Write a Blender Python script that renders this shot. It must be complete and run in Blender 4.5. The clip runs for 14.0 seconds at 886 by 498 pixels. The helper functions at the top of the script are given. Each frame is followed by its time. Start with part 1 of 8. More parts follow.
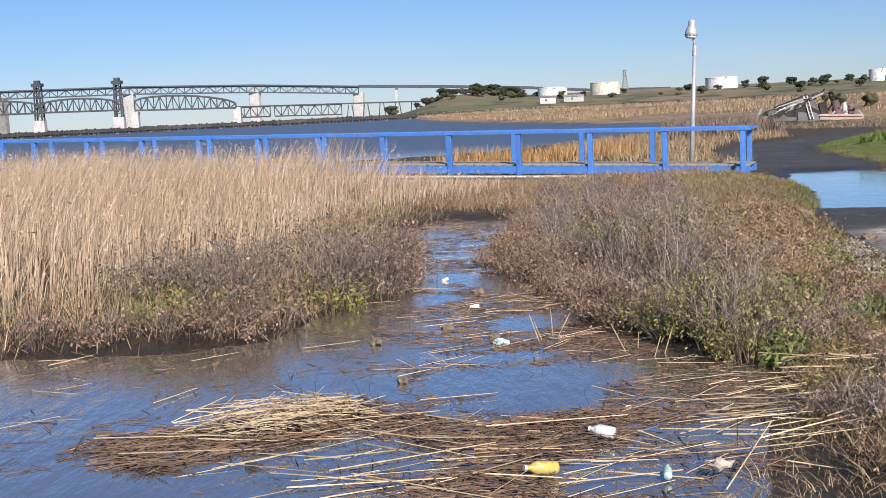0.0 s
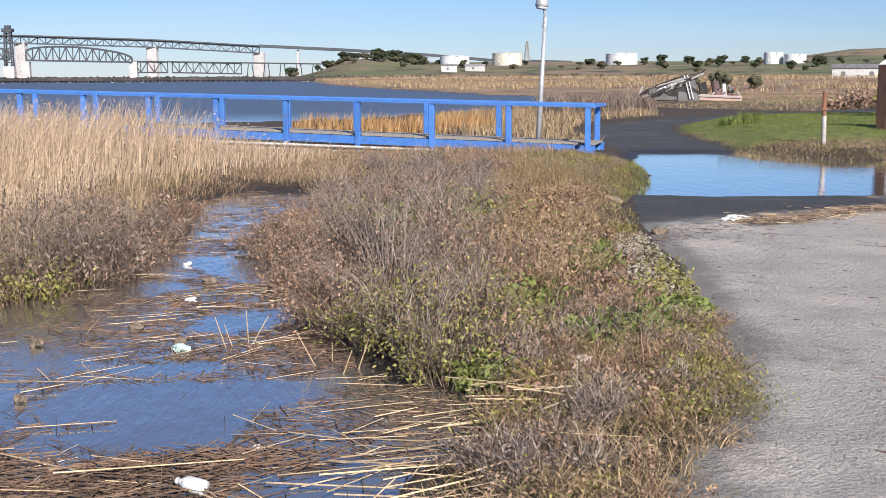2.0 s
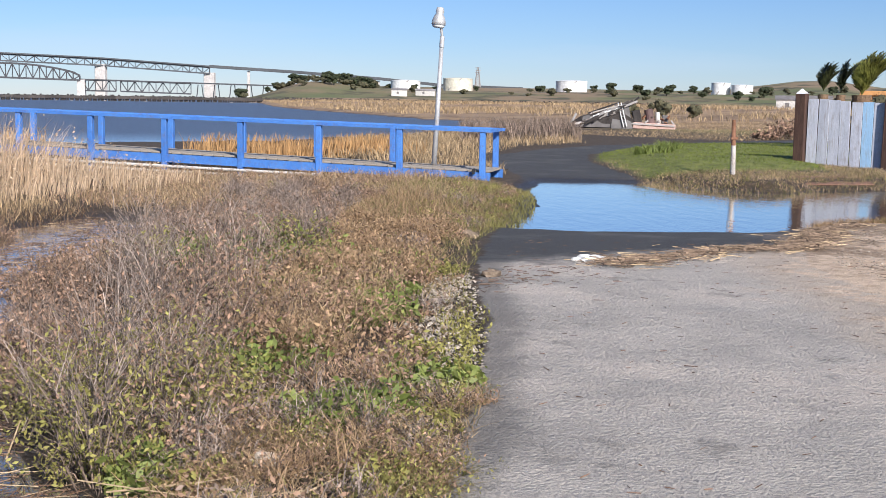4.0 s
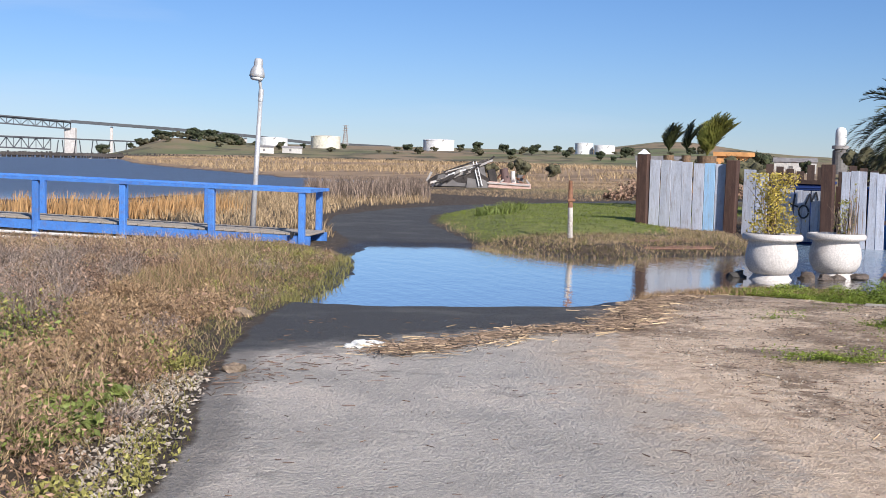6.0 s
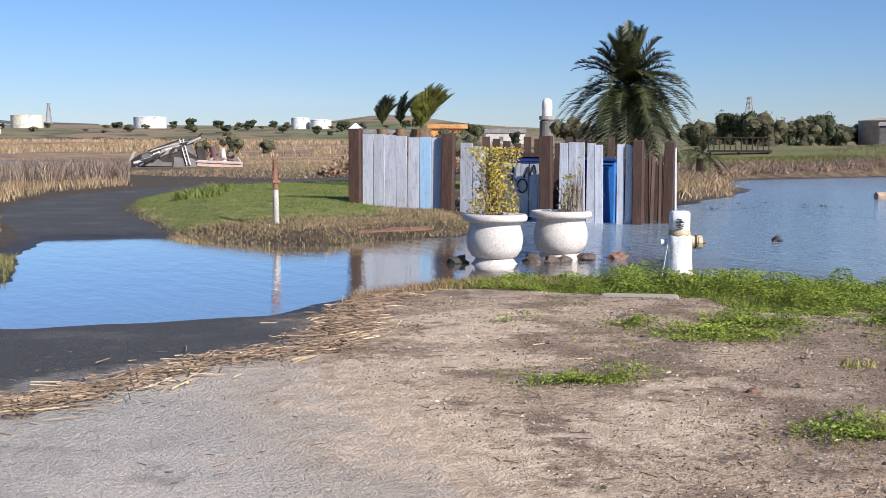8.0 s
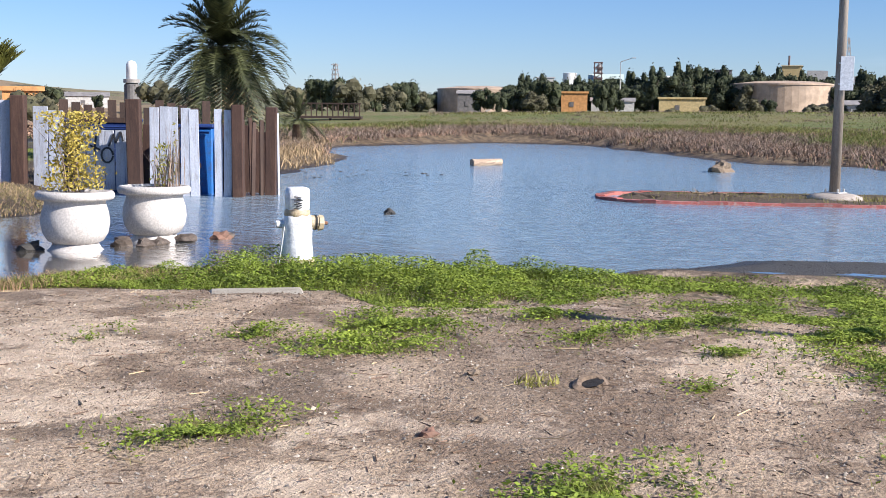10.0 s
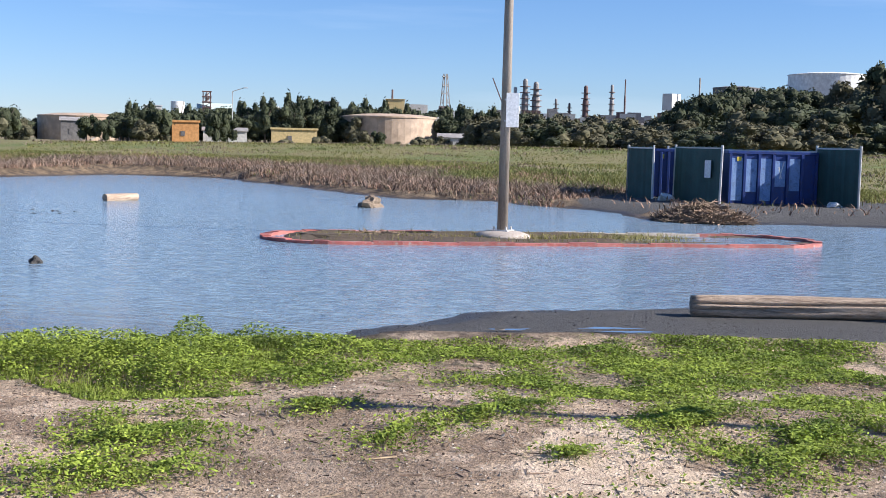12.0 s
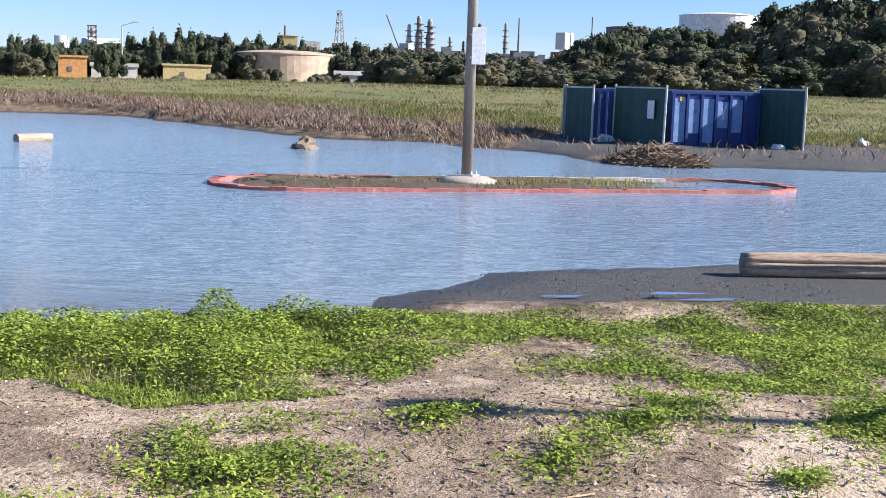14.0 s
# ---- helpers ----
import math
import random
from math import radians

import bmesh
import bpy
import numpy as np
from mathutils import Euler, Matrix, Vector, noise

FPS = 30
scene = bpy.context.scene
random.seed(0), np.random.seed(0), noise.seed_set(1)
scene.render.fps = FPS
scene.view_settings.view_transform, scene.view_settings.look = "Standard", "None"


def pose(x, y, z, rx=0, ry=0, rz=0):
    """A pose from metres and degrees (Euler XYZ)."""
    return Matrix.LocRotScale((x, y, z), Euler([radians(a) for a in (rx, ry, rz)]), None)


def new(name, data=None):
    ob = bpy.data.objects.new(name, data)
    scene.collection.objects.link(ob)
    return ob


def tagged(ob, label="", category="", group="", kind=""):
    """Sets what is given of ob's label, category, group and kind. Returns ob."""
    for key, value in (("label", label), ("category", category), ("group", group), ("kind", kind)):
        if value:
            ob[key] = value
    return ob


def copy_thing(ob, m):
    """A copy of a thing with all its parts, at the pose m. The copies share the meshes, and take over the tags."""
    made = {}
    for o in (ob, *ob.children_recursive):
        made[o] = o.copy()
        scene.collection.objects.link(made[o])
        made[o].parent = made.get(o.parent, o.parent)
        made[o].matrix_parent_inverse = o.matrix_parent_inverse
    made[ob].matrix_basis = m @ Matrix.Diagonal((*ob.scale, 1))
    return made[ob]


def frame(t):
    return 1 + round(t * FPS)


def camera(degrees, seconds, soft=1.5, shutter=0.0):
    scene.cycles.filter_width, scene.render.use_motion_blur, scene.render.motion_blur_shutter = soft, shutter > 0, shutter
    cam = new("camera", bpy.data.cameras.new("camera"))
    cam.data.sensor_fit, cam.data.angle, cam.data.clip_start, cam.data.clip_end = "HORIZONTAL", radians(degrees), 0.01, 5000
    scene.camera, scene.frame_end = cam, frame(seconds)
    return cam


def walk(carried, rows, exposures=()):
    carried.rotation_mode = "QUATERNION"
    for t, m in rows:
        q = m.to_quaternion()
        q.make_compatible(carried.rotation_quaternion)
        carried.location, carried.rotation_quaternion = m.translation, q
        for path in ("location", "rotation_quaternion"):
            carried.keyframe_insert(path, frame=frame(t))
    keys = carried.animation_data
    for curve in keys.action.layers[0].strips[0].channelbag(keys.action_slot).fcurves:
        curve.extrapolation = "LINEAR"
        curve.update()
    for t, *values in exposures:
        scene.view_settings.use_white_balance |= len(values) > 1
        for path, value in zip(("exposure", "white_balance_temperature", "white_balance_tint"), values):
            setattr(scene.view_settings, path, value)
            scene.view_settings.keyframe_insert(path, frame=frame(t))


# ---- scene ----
cam = camera(40.2, 14.0, 0.6)
METRES, EYE, TILT, LEAN, TURN = 14.563, 1.5, 0.0, 0.0, 0.0
ROWS = [
    (0.0, 0.0000, 0.0000, 0.0000, -0.28, -6.47, 2.75),
    (0.5, 0.0242, 0.0220, -0.0019, -3.72, -7.68, 1.37),
    (1.0, 0.0505, 0.0421, -0.0016, -5.20, -8.24, 0.64),
    (1.5, 0.0742, 0.0634, -0.0019, -5.28, -8.27, 0.35),
    (2.0, 0.0961, 0.0869, -0.0016, -4.79, -8.17, 0.24),
    (2.5, 0.1197, 0.1105, -0.0018, -4.59, -8.04, 0.13),
    (3.0, 0.1416, 0.1375, -0.0037, -5.03, -7.87, -0.12),
    (3.5, 0.1668, 0.1611, -0.0058, -6.00, -7.58, -0.48),
    (6.0, 0.2649, 0.2854, -0.0041, -13.16, -4.18, -1.29),
    (6.5, 0.2872, 0.3208, -0.0038, -15.92, -3.98, -0.89),
    (7.0, 0.3021, 0.3561, -0.0020, -19.10, -4.25, -0.49),
    (9.5, 0.3795, 0.5115, -0.0014, -40.26, -6.49, -0.39),
    (10.0, 0.3977, 0.5392, -0.0023, -45.63, -6.71, -0.62),
    (10.5, 0.4116, 0.5670, -0.0031, -50.68, -6.69, -0.87),
    (11.0, 0.4251, 0.5946, -0.0020, -55.10, -6.31, -1.05),
    (11.5, 0.4383, 0.6265, 0.0006, -59.68, -5.58, -1.22),
    (12.0, 0.4484, 0.6605, 0.0016, -63.94, -5.00, -1.38),
    (12.5, 0.4624, 0.6901, 0.0001, -67.91, -4.90, -1.61),
    (13.0, 0.4760, 0.7160, -0.0003, -70.73, -5.43, -1.87),
    (13.5, 0.4901, 0.7458, -0.0005, -71.91, -6.42, -2.03),
    (14.0, 0.5047, 0.7774, -0.0004, -69.01, -7.76, -1.74),
]
walk(cam, [(t, pose(0, 0, EYE, TILT, LEAN, TURN) @ pose(METRES * x, METRES * y, METRES * z, 90 + pitch, roll, yaw)) for t, x, y, z, yaw, pitch, roll in ROWS],
     [(0.0, 0.44, 5900, 13), (1.5, 0.54, 5900, 13), (3.5, 0.57, 5900, 13), (7.0, 0.53, 5900, 13), (9.5, 0.85, 5900, 13), (12.0, 1.05, 5900, 13), (14.0, 1.27, 5900, 13)])

# ---- world, sun, exposure ----
SUN_TO = Vector((0.29, -0.95, 0.0)).normalized()
SUN_EL = radians(31)
world = bpy.data.worlds.new("world")
scene.world = world
world.use_nodes = True
wn = world.node_tree
sky = wn.nodes.new("ShaderNodeTexSky")
sky.sky_type = "NISHITA"
sky.sun_disc = False
sky.sun_elevation = SUN_EL
sky.sun_rotation = math.atan2(SUN_TO.x, SUN_TO.y)
sky.air_density, sky.dust_density, sky.ozone_density = 1.0, 0.0, 3.0
bg = wn.nodes["Background"]
bg.inputs["Strength"].default_value = 0.052
tint = wn.nodes.new("ShaderNodeMix")
tint.data_type, tint.blend_type = "RGBA", "MULTIPLY"
tint.inputs[0].default_value = 1.0
wn.links.new(sky.outputs[0], tint.inputs[6])
grade = wn.nodes.new("ShaderNodeMix")
grade.data_type = "RGBA"
grade.inputs[6].default_value, grade.inputs[7].default_value = (0.81, 0.95, 1.30, 1), (0.74, 0.935, 1.22, 1)
wn.links.new(grade.outputs[2], tint.inputs[7])
# thin high cirrus
wc = wn.nodes.new("ShaderNodeTexCoord")
wm = wn.nodes.new("ShaderNodeMapping")
wm.inputs["Scale"].default_value = (1.2, 0.8, 11.0)
wm.inputs["Rotation"].default_value = (0.06, 0.03, 0.0)
wz = wn.nodes.new("ShaderNodeTexNoise")
wz.inputs["Scale"].default_value, wz.inputs["Detail"].default_value = 2.2, 6.0
wr = wn.nodes.new("ShaderNodeMapRange")
wr.inputs["From Min"].default_value, wr.inputs["From Max"].default_value, wr.inputs["To Max"].default_value = 0.56, 0.80, 0.28
wx = wn.nodes.new("ShaderNodeMix")
wx.data_type = "RGBA"
wx.inputs[7].default_value = (9.0, 10.0, 11.0, 1)
wn.links.new(wc.outputs["Generated"], wm.inputs[0])
up = wn.nodes.new("ShaderNodeSeparateXYZ")
high = wn.nodes.new("ShaderNodeMapRange")
high.inputs["From Max"].default_value = 0.22
wn.links.new(wc.outputs["Generated"], up.inputs[0])
wn.links.new(up.outputs[2], high.inputs["Value"])
wn.links.new(high.outputs[0], grade.inputs[0])
wn.links.new(wm.outputs[0], wz.inputs["Vector"])
wn.links.new(wz.outputs["Fac"], wr.inputs["Value"])
wn.links.new(wr.outputs[0], wx.inputs[0])
wn.links.new(tint.outputs[2], wx.inputs[6])
wn.links.new(wx.outputs[2], bg.inputs[0])
sun_data = bpy.data.lights.new("sun", "SUN")
sun_data.energy, sun_data.angle, sun_data.color = 5.0, radians(0.55), (1.0, 0.905, 0.77)
sun = new("sun", sun_data)
sun.rotation_euler = (Vector((SUN_TO.x * math.cos(SUN_EL), SUN_TO.y * math.cos(SUN_EL), math.sin(SUN_EL)))).to_track_quat("Z", "Y").to_euler()

WATER = -0.21
rng = np.random.default_rng(7)


# ---- materials ----
def nodes_of(name):
    m = bpy.data.materials.new(name)
    m.use_nodes = True
    nt = m.node_tree
    return m, nt, nt.nodes["Principled BSDF"]


def noise_of(nt, vec, scale, detail=4.0, rough=0.6):
    n = nt.nodes.new("ShaderNodeTexNoise")
    n.inputs["Scale"].default_value = scale
    n.inputs["Detail"].default_value = detail
    n.inputs["Roughness"].default_value = rough
    if vec is not None:
        nt.links.new(vec, n.inputs["Vector"])
    return n.outputs["Fac"]


def ramp(nt, fac, lo, hi):
    n = nt.nodes.new("ShaderNodeMapRange")
    n.interpolation_type = "SMOOTHSTEP"
    n.inputs["From Min"].default_value, n.inputs["From Max"].default_value = lo, hi
    nt.links.new(fac, n.inputs["Value"])
    return n.outputs["Result"]


def mixc(nt, fac, a, b, mode="MIX"):
    n = nt.nodes.new("ShaderNodeMix")
    n.data_type, n.blend_type = "RGBA", mode
    for sock, v in ((n.inputs[0], fac), (n.inputs[6], a), (n.inputs[7], b)):
        if isinstance(v, (int, float)):
            sock.default_value = v
        elif isinstance(v, tuple):
            sock.default_value = (*v, 1.0)
        else:
            nt.links.new(v, sock)
    return n.outputs[2]


def mth(nt, op, a, b=0.0):
    n = nt.nodes.new("ShaderNodeMath")
    n.operation = op
    for sock, v in zip(n.inputs, (a, b)):
        if isinstance(v, (int, float)):
            sock.default_value = v
        else:
            nt.links.new(v, sock)
    return n.outputs[0]


def bump_to(nt, p, fac, strength, dist):
    b = nt.nodes.new("ShaderNodeBump")
    b.inputs["Strength"].default_value, b.inputs["Distance"].default_value = strength, dist
    nt.links.new(fac, b.inputs["Height"])
    nt.links.new(b.outputs[0], p.inputs["Normal"])


def surf(name, c1, c2, scale=3.0, fine=40.0, rough=0.8, bump=0.3, dist=0.01, metal=0.0, dirt=None, dirt_amount=0.45, stretch=None, rand="", spread=0.35, trans=0.0):
    """A weathered surface: two tones, fine grain, stains, and a spread of tone from piece to piece."""
    m, nt, p = nodes_of(name)
    tc = nt.nodes.new("ShaderNodeTexCoord").outputs["Object"]
    if stretch:
        mp = nt.nodes.new("ShaderNodeMapping")
        mp.inputs["Scale"].default_value = stretch
        nt.links.new(tc, mp.inputs["Vector"])
        tc = mp.outputs[0]
    big, small = noise_of(nt, tc, scale), noise_of(nt, tc, fine, 6.0)
    col = mixc(nt, ramp(nt, big, 0.35, 0.65), c1, c2)
    col = mixc(nt, 0.5, col, mixc(nt, ramp(nt, small, 0.3, 0.75), tuple(0.6 * c for c in c1), tuple(min(1, 1.25 * c) for c in c2)))
    if dirt:
        col = mixc(nt, mth(nt, "MULTIPLY", ramp(nt, noise_of(nt, tc, scale * 2.7, 7.0), 0.5, 0.7), dirt_amount), col, dirt)
    if rand:
        if rand == "island":
            r = nt.nodes.new("ShaderNodeNewGeometry").outputs["Random Per Island"]
        else:
            r = nt.nodes.new("ShaderNodeObjectInfo").outputs["Random"]
        mr = nt.nodes.new("ShaderNodeMapRange")
        mr.inputs["To Min"].default_value, mr.inputs["To Max"].default_value = 1 - spread, 1 + spread
        nt.links.new(r, mr.inputs["Value"])
        hs = nt.nodes.new("ShaderNodeHueSaturation")
        nt.links.new(mr.outputs[0], hs.inputs["Value"])
        nt.links.new(col, hs.inputs["Color"])
        col = hs.outputs[0]
    nt.links.new(col, p.inputs["Base Color"])
    p.inputs["Metallic"].default_value = metal
    rr = nt.nodes.new("ShaderNodeMapRange")
    rr.inputs["To Min"].default_value, rr.inputs["To Max"].default_value = max(0.03, rough - 0.12), min(1, rough + 0.12)
    nt.links.new(small, rr.inputs["Value"])
    nt.links.new(rr.outputs[0], p.inputs["Roughness"])
    if bump:
        bump_to(nt, p, mth(nt, "ADD", small, mth(nt, "MULTIPLY", big, 0.6)), bump, dist)
    if trans:
        p.inputs["Subsurface Weight"].default_value = 0.0
        t = nt.nodes.new("ShaderNodeBsdfTranslucent")
        nt.links.new(col, t.inputs["Color"])
        mx = nt.nodes.new("ShaderNodeMixShader")
        mx.inputs[0].default_value = trans
        nt.links.new(p.outputs[0], mx.inputs[1])
        nt.links.new(t.outputs[0], mx.inputs[2])
        nt.links.new(mx.outputs[0], nt.nodes["Material Output"].inputs[0])
    return m


M_BLUE = surf("blue_paint", (0.055, 0.17, 0.52), (0.085, 0.24, 0.62), 4, 50, 0.55, 0.25, 0.004, dirt=(0.16, 0.12, 0.09), dirt_amount=0.35, rand="object", spread=0.12)
M_DECK = surf("deck_wood", (0.30, 0.26, 0.21), (0.42, 0.37, 0.30), 3, 40, 0.85, 0.4, 0.01, dirt=(0.08, 0.06, 0.05), stretch=(1, 8, 8))
M_PIPE = surf("white_pipe", (0.62, 0.60, 0.55), (0.75, 0.73, 0.68), 2, 30, 0.5, 0.2, 0.004, dirt=(0.3, 0.22, 0.15))
M_GALV = surf("galvanised_steel", (0.42, 0.43, 0.43), (0.58, 0.58, 0.57), 6, 60, 0.5, 0.2, 0.003, metal=0.35, dirt=(0.28, 0.2, 0.14), rand="object", spread=0.1)
M_GLASS = surf("lamp_glass", (0.6, 0.62, 0.6), (0.75, 0.77, 0.75), 6, 60, 0.2, 0.1, 0.002)
M_RUST = surf("rusty_steel", (0.16, 0.07, 0.035), (0.27, 0.13, 0.07), 6, 60, 0.8, 0.5, 0.004, dirt=(0.06, 0.04, 0.03))
M_POST = surf("dark_timber", (0.035, 0.018, 0.013), (0.075, 0.038, 0.026), 2, 30, 0.85, 0.6, 0.012, dirt=(0.11, 0.065, 0.045), dirt_amount=0.4, stretch=(6, 6, 0.8), rand="object", spread=0.2)
M_BOARD = surf("whitewashed_board", (0.37, 0.39, 0.45), (0.52, 0.54, 0.60), 2, 40, 0.8, 0.35, 0.006, dirt=(0.22, 0.17, 0.13), dirt_amount=0.5, stretch=(5, 5, 0.7), rand="object", spread=0.13)
M_BOARDBLUE = surf("sky_blue_board", (0.30, 0.50, 0.72), (0.38, 0.58, 0.78), 2, 40, 0.7, 0.3, 0.006, dirt=(0.3, 0.3, 0.3), stretch=(5, 5, 0.7))
M_BROWNBOARD = surf("brown_board", (0.03, 0.018, 0.014), (0.075, 0.045, 0.033), 2, 35, 0.85, 0.4, 0.008, dirt=(0.05, 0.03, 0.02), stretch=(5, 5, 0.7), rand="object", spread=0.3)
M_BLUEBIN = surf("blue_bin", (0.02, 0.12, 0.42), (0.03, 0.17, 0.52), 3, 40, 0.45, 0.15, 0.004, dirt=(0.08, 0.08, 0.1))
M_BLUETARP = surf("navy_tarp", (0.012, 0.03, 0.13), (0.02, 0.05, 0.2), 5, 40, 0.6, 0.3, 0.01)
M_CONC = surf("cast_concrete", (0.50, 0.465, 0.43), (0.62, 0.58, 0.54), 3, 50, 0.8, 0.35, 0.004, dirt=(0.36, 0.30, 0.26), dirt_amount=0.4)
M_SLAB = surf("old_concrete", (0.34, 0.295, 0.23), (0.47, 0.42, 0.335), 3, 50, 0.9, 0.5, 0.008, dirt=(0.2, 0.16, 0.12))
M_SOIL = surf("soil", (0.06, 0.045, 0.03), (0.11, 0.08, 0.055), 6, 60, 0.95, 0.8, 0.02)
M_SHEET = surf("white_plastic_sheet", (0.74, 0.75, 0.76), (0.84, 0.84, 0.84), 5, 30, 0.4, 0.4, 0.012, dirt=(0.5, 0.45, 0.4), dirt_amount=0.3)
M_CAST = surf("faded_yellow_iron", (0.42, 0.33, 0.2), (0.55, 0.45, 0.30), 6, 60, 0.6, 0.3, 0.004, dirt=(0.15, 0.08, 0.05))
M_REDPAINT = surf("red_kerb_paint", (0.30, 0.07, 0.055), (0.42, 0.14, 0.115), 5, 50, 0.7, 0.4, 0.006, dirt=(0.35, 0.31, 0.28), dirt_amount=0.7, rand="object", spread=0.2)
M_KERB = surf("kerb_concrete", (0.36, 0.31, 0.27), (0.48, 0.42, 0.36), 4, 50, 0.9, 0.5, 0.008, dirt=(0.14, 0.10, 0.08), rand="object", spread=0.15)
M_POLE = surf("weathered_pole", (0.24, 0.20, 0.16), (0.36, 0.31, 0.26), 2, 40, 0.85, 0.5, 0.006, dirt=(0.10, 0.08, 0.06), stretch=(5, 5, 0.5))
M_SIGN = surf("white_sign", (0.74, 0.75, 0.76), (0.80, 0.80, 0.80), 2, 20, 0.4, 0.05, 0.002)
M_LOG = surf("bleached_log", (0.34, 0.24, 0.165), (0.64, 0.50, 0.37), 2, 30, 0.9, 0.9, 0.02, dirt=(0.07, 0.045, 0.03), dirt_amount=0.7, stretch=(0.6, 7, 7))
M_GREENPANEL = surf("green_slatted_panel", (0.020, 0.058, 0.052), (0.036, 0.088, 0.080), 3, 40, 0.7, 0.2, 0.005, dirt=(0.06, 0.06, 0.05), rand="object", spread=0.16)
# dumpster blues: shade put into the body tone, sun into the faded one
M_DUMP = surf("blue_steel", (0.010, 0.030, 0.15), (0.018, 0.050, 0.22), 3, 40, 0.45, 0.2, 0.005, dirt=(0.07, 0.05, 0.05), dirt_amount=0.4)
M_DUMPLIGHT = surf("faded_sunlit_blue_steel", (0.17, 0.28, 0.54), (0.26, 0.38, 0.62), 3, 40, 0.5, 0.2, 0.005, dirt=(0.07, 0.05, 0.05), dirt_amount=0.4)
M_BLACK = surf("black_rubber", (0.012, 0.012, 0.012), (0.025, 0.024, 0.022), 5, 50, 0.7, 0.2, 0.004)
M_YELLOW = surf("yellow_sticker", (0.65, 0.5, 0.05), (0.75, 0.6, 0.1), 5, 50, 0.5, 0.05, 0.002)
M_STEELFAR = surf("bridge_steel", (0.035, 0.037, 0.042), (0.06, 0.062, 0.07), 0.05, 1, 0.7, 0)
M_STEELGREY = surf("grey_bridge_steel", (0.05, 0.055, 0.062), (0.08, 0.086, 0.095), 0.05, 1, 0.7, 0)
M_PIER = surf("pale_pier_concrete", (0.48, 0.45, 0.42), (0.58, 0.55, 0.52), 0.1, 1, 0.9, 0, dirt=(0.25, 0.22, 0.2))
M_TANKW = surf("white_tank_paint", (0.70, 0.70, 0.68), (0.78, 0.78, 0.76), 0.05, 0.6, 0.6, 0, dirt=(0.55, 0.52, 0.48), dirt_amount=0.3)
M_TANKC = surf("cream_tank_paint", (0.62, 0.58, 0.46), (0.68, 0.64, 0.52), 0.05, 0.6, 0.6, 0, dirt=(0.5, 0.45, 0.36), dirt_amount=0.3)
M_TANKTAN = surf("tan_tank_paint", (0.46, 0.34, 0.24), (0.53, 0.40, 0.29), 0.08, 0.6, 0.7, 0, dirt=(0.35, 0.27, 0.21), dirt_amount=0.4)
M_ORANGE = surf("orange_cladding", (0.50, 0.24, 0.08), (0.58, 0.3, 0.11), 0.2, 2, 0.7, 0)
M_YELLOWWALL = surf("ochre_cladding", (0.50, 0.38, 0.17), (0.58, 0.45, 0.22), 0.2, 2, 0.7, 0)
M_PALEWALL = surf("pale_cladding", (0.46, 0.44, 0.41), (0.58, 0.56, 0.52), 0.2, 2, 0.7, 0, rand="object", spread=0.12)
M_DARKWALL = surf("dark_cladding", (0.12, 0.11, 0.11), (0.18, 0.17, 0.16), 0.2, 2, 0.7, 0)
M_STACK = surf("refinery_steel", (0.22, 0.2, 0.19), (0.34, 0.32, 0.3), 0.1, 1, 0.6, 0, rand="object", spread=0.25)
M_STACKDARK = surf("sooty_stack", (0.10, 0.06, 0.055), (0.16, 0.10, 0.09), 0.1, 1, 0.7, 0)
M_WRECK = surf("wrecked_planks", (0.022, 0.019, 0.018), (0.075, 0.064, 0.058), 1.5, 14, 0.85, 0.4, 0.02, dirt=(0.04, 0.03, 0.03), rand="object", spread=0.35)
M_WRECKPALE = surf("pale_wreck_trim", (0.30, 0.28, 0.26), (0.46, 0.43, 0.40), 1.5, 14, 0.7, 0.3, 0.02, dirt=(0.3, 0.15, 0.1), rand="object", spread=0.2)
M_WRECKRED = surf("pink_hull_paint", (0.44, 0.27, 0.22), (0.55, 0.38, 0.32), 1.0, 12, 0.75, 0.3, 0.02, dirt=(0.25, 0.2, 0.17))
M_STRAW = surf("straw", (0.38, 0.27, 0.15), (0.54, 0.41, 0.25), 4, 30, 0.85, 0, rand="island", spread=0.45)
M_STRAWDARK = surf("wet_straw", (0.06, 0.037, 0.024), (0.20, 0.12, 0.07), 4, 30, 0.7, 0, rand="island", spread=0.5)
M_REED = surf("dry_reed", (0.55, 0.39, 0.24), (0.70, 0.54, 0.37), 0.5, 3, 0.85, 0, rand="island", spread=0.3, trans=0.3)
M_REEDORANGE = surf("orange_reed", (0.46, 0.26, 0.10), (0.58, 0.36, 0.16), 0.3, 3, 0.85, 0, rand="island", spread=0.3, trans=0.3)
M_DRYGRASS = surf("dry_grass", (0.31, 0.215, 0.115), (0.46, 0.34, 0.195), 0.8, 5, 0.85, 0, rand="island", spread=0.55, trans=0.15)
M_GREYTWIG = surf("pale_grey_twigs", (0.17, 0.13, 0.105), (0.39, 0.315, 0.26), 3, 20, 0.9, 0, rand="island", spread=0.6)
M_MEADOW = surf("meadow_grass", (0.09, 0.115, 0.028), (0.22, 0.215, 0.06), 0.12, 2, 0.8, 0, rand="island", spread=0.5, trans=0.25)
M_RUSSET = surf("russet_weeds", (0.28, 0.175, 0.095), (0.43, 0.30, 0.17), 0.8, 5, 0.85, 0, rand="island", spread=0.4, trans=0.25)
M_GRASS = surf("green_grass", (0.14, 0.19, 0.025), (0.27, 0.31, 0.05), 0.8, 5, 0.7, 0, rand="island", spread=0.35, trans=0.35)
M_CLOVER = surf("clover_leaves", (0.12, 0.18, 0.018), (0.29, 0.36, 0.045), 0.9, 5, 0.88, 0, rand="island", spread=0.28, trans=0.2)
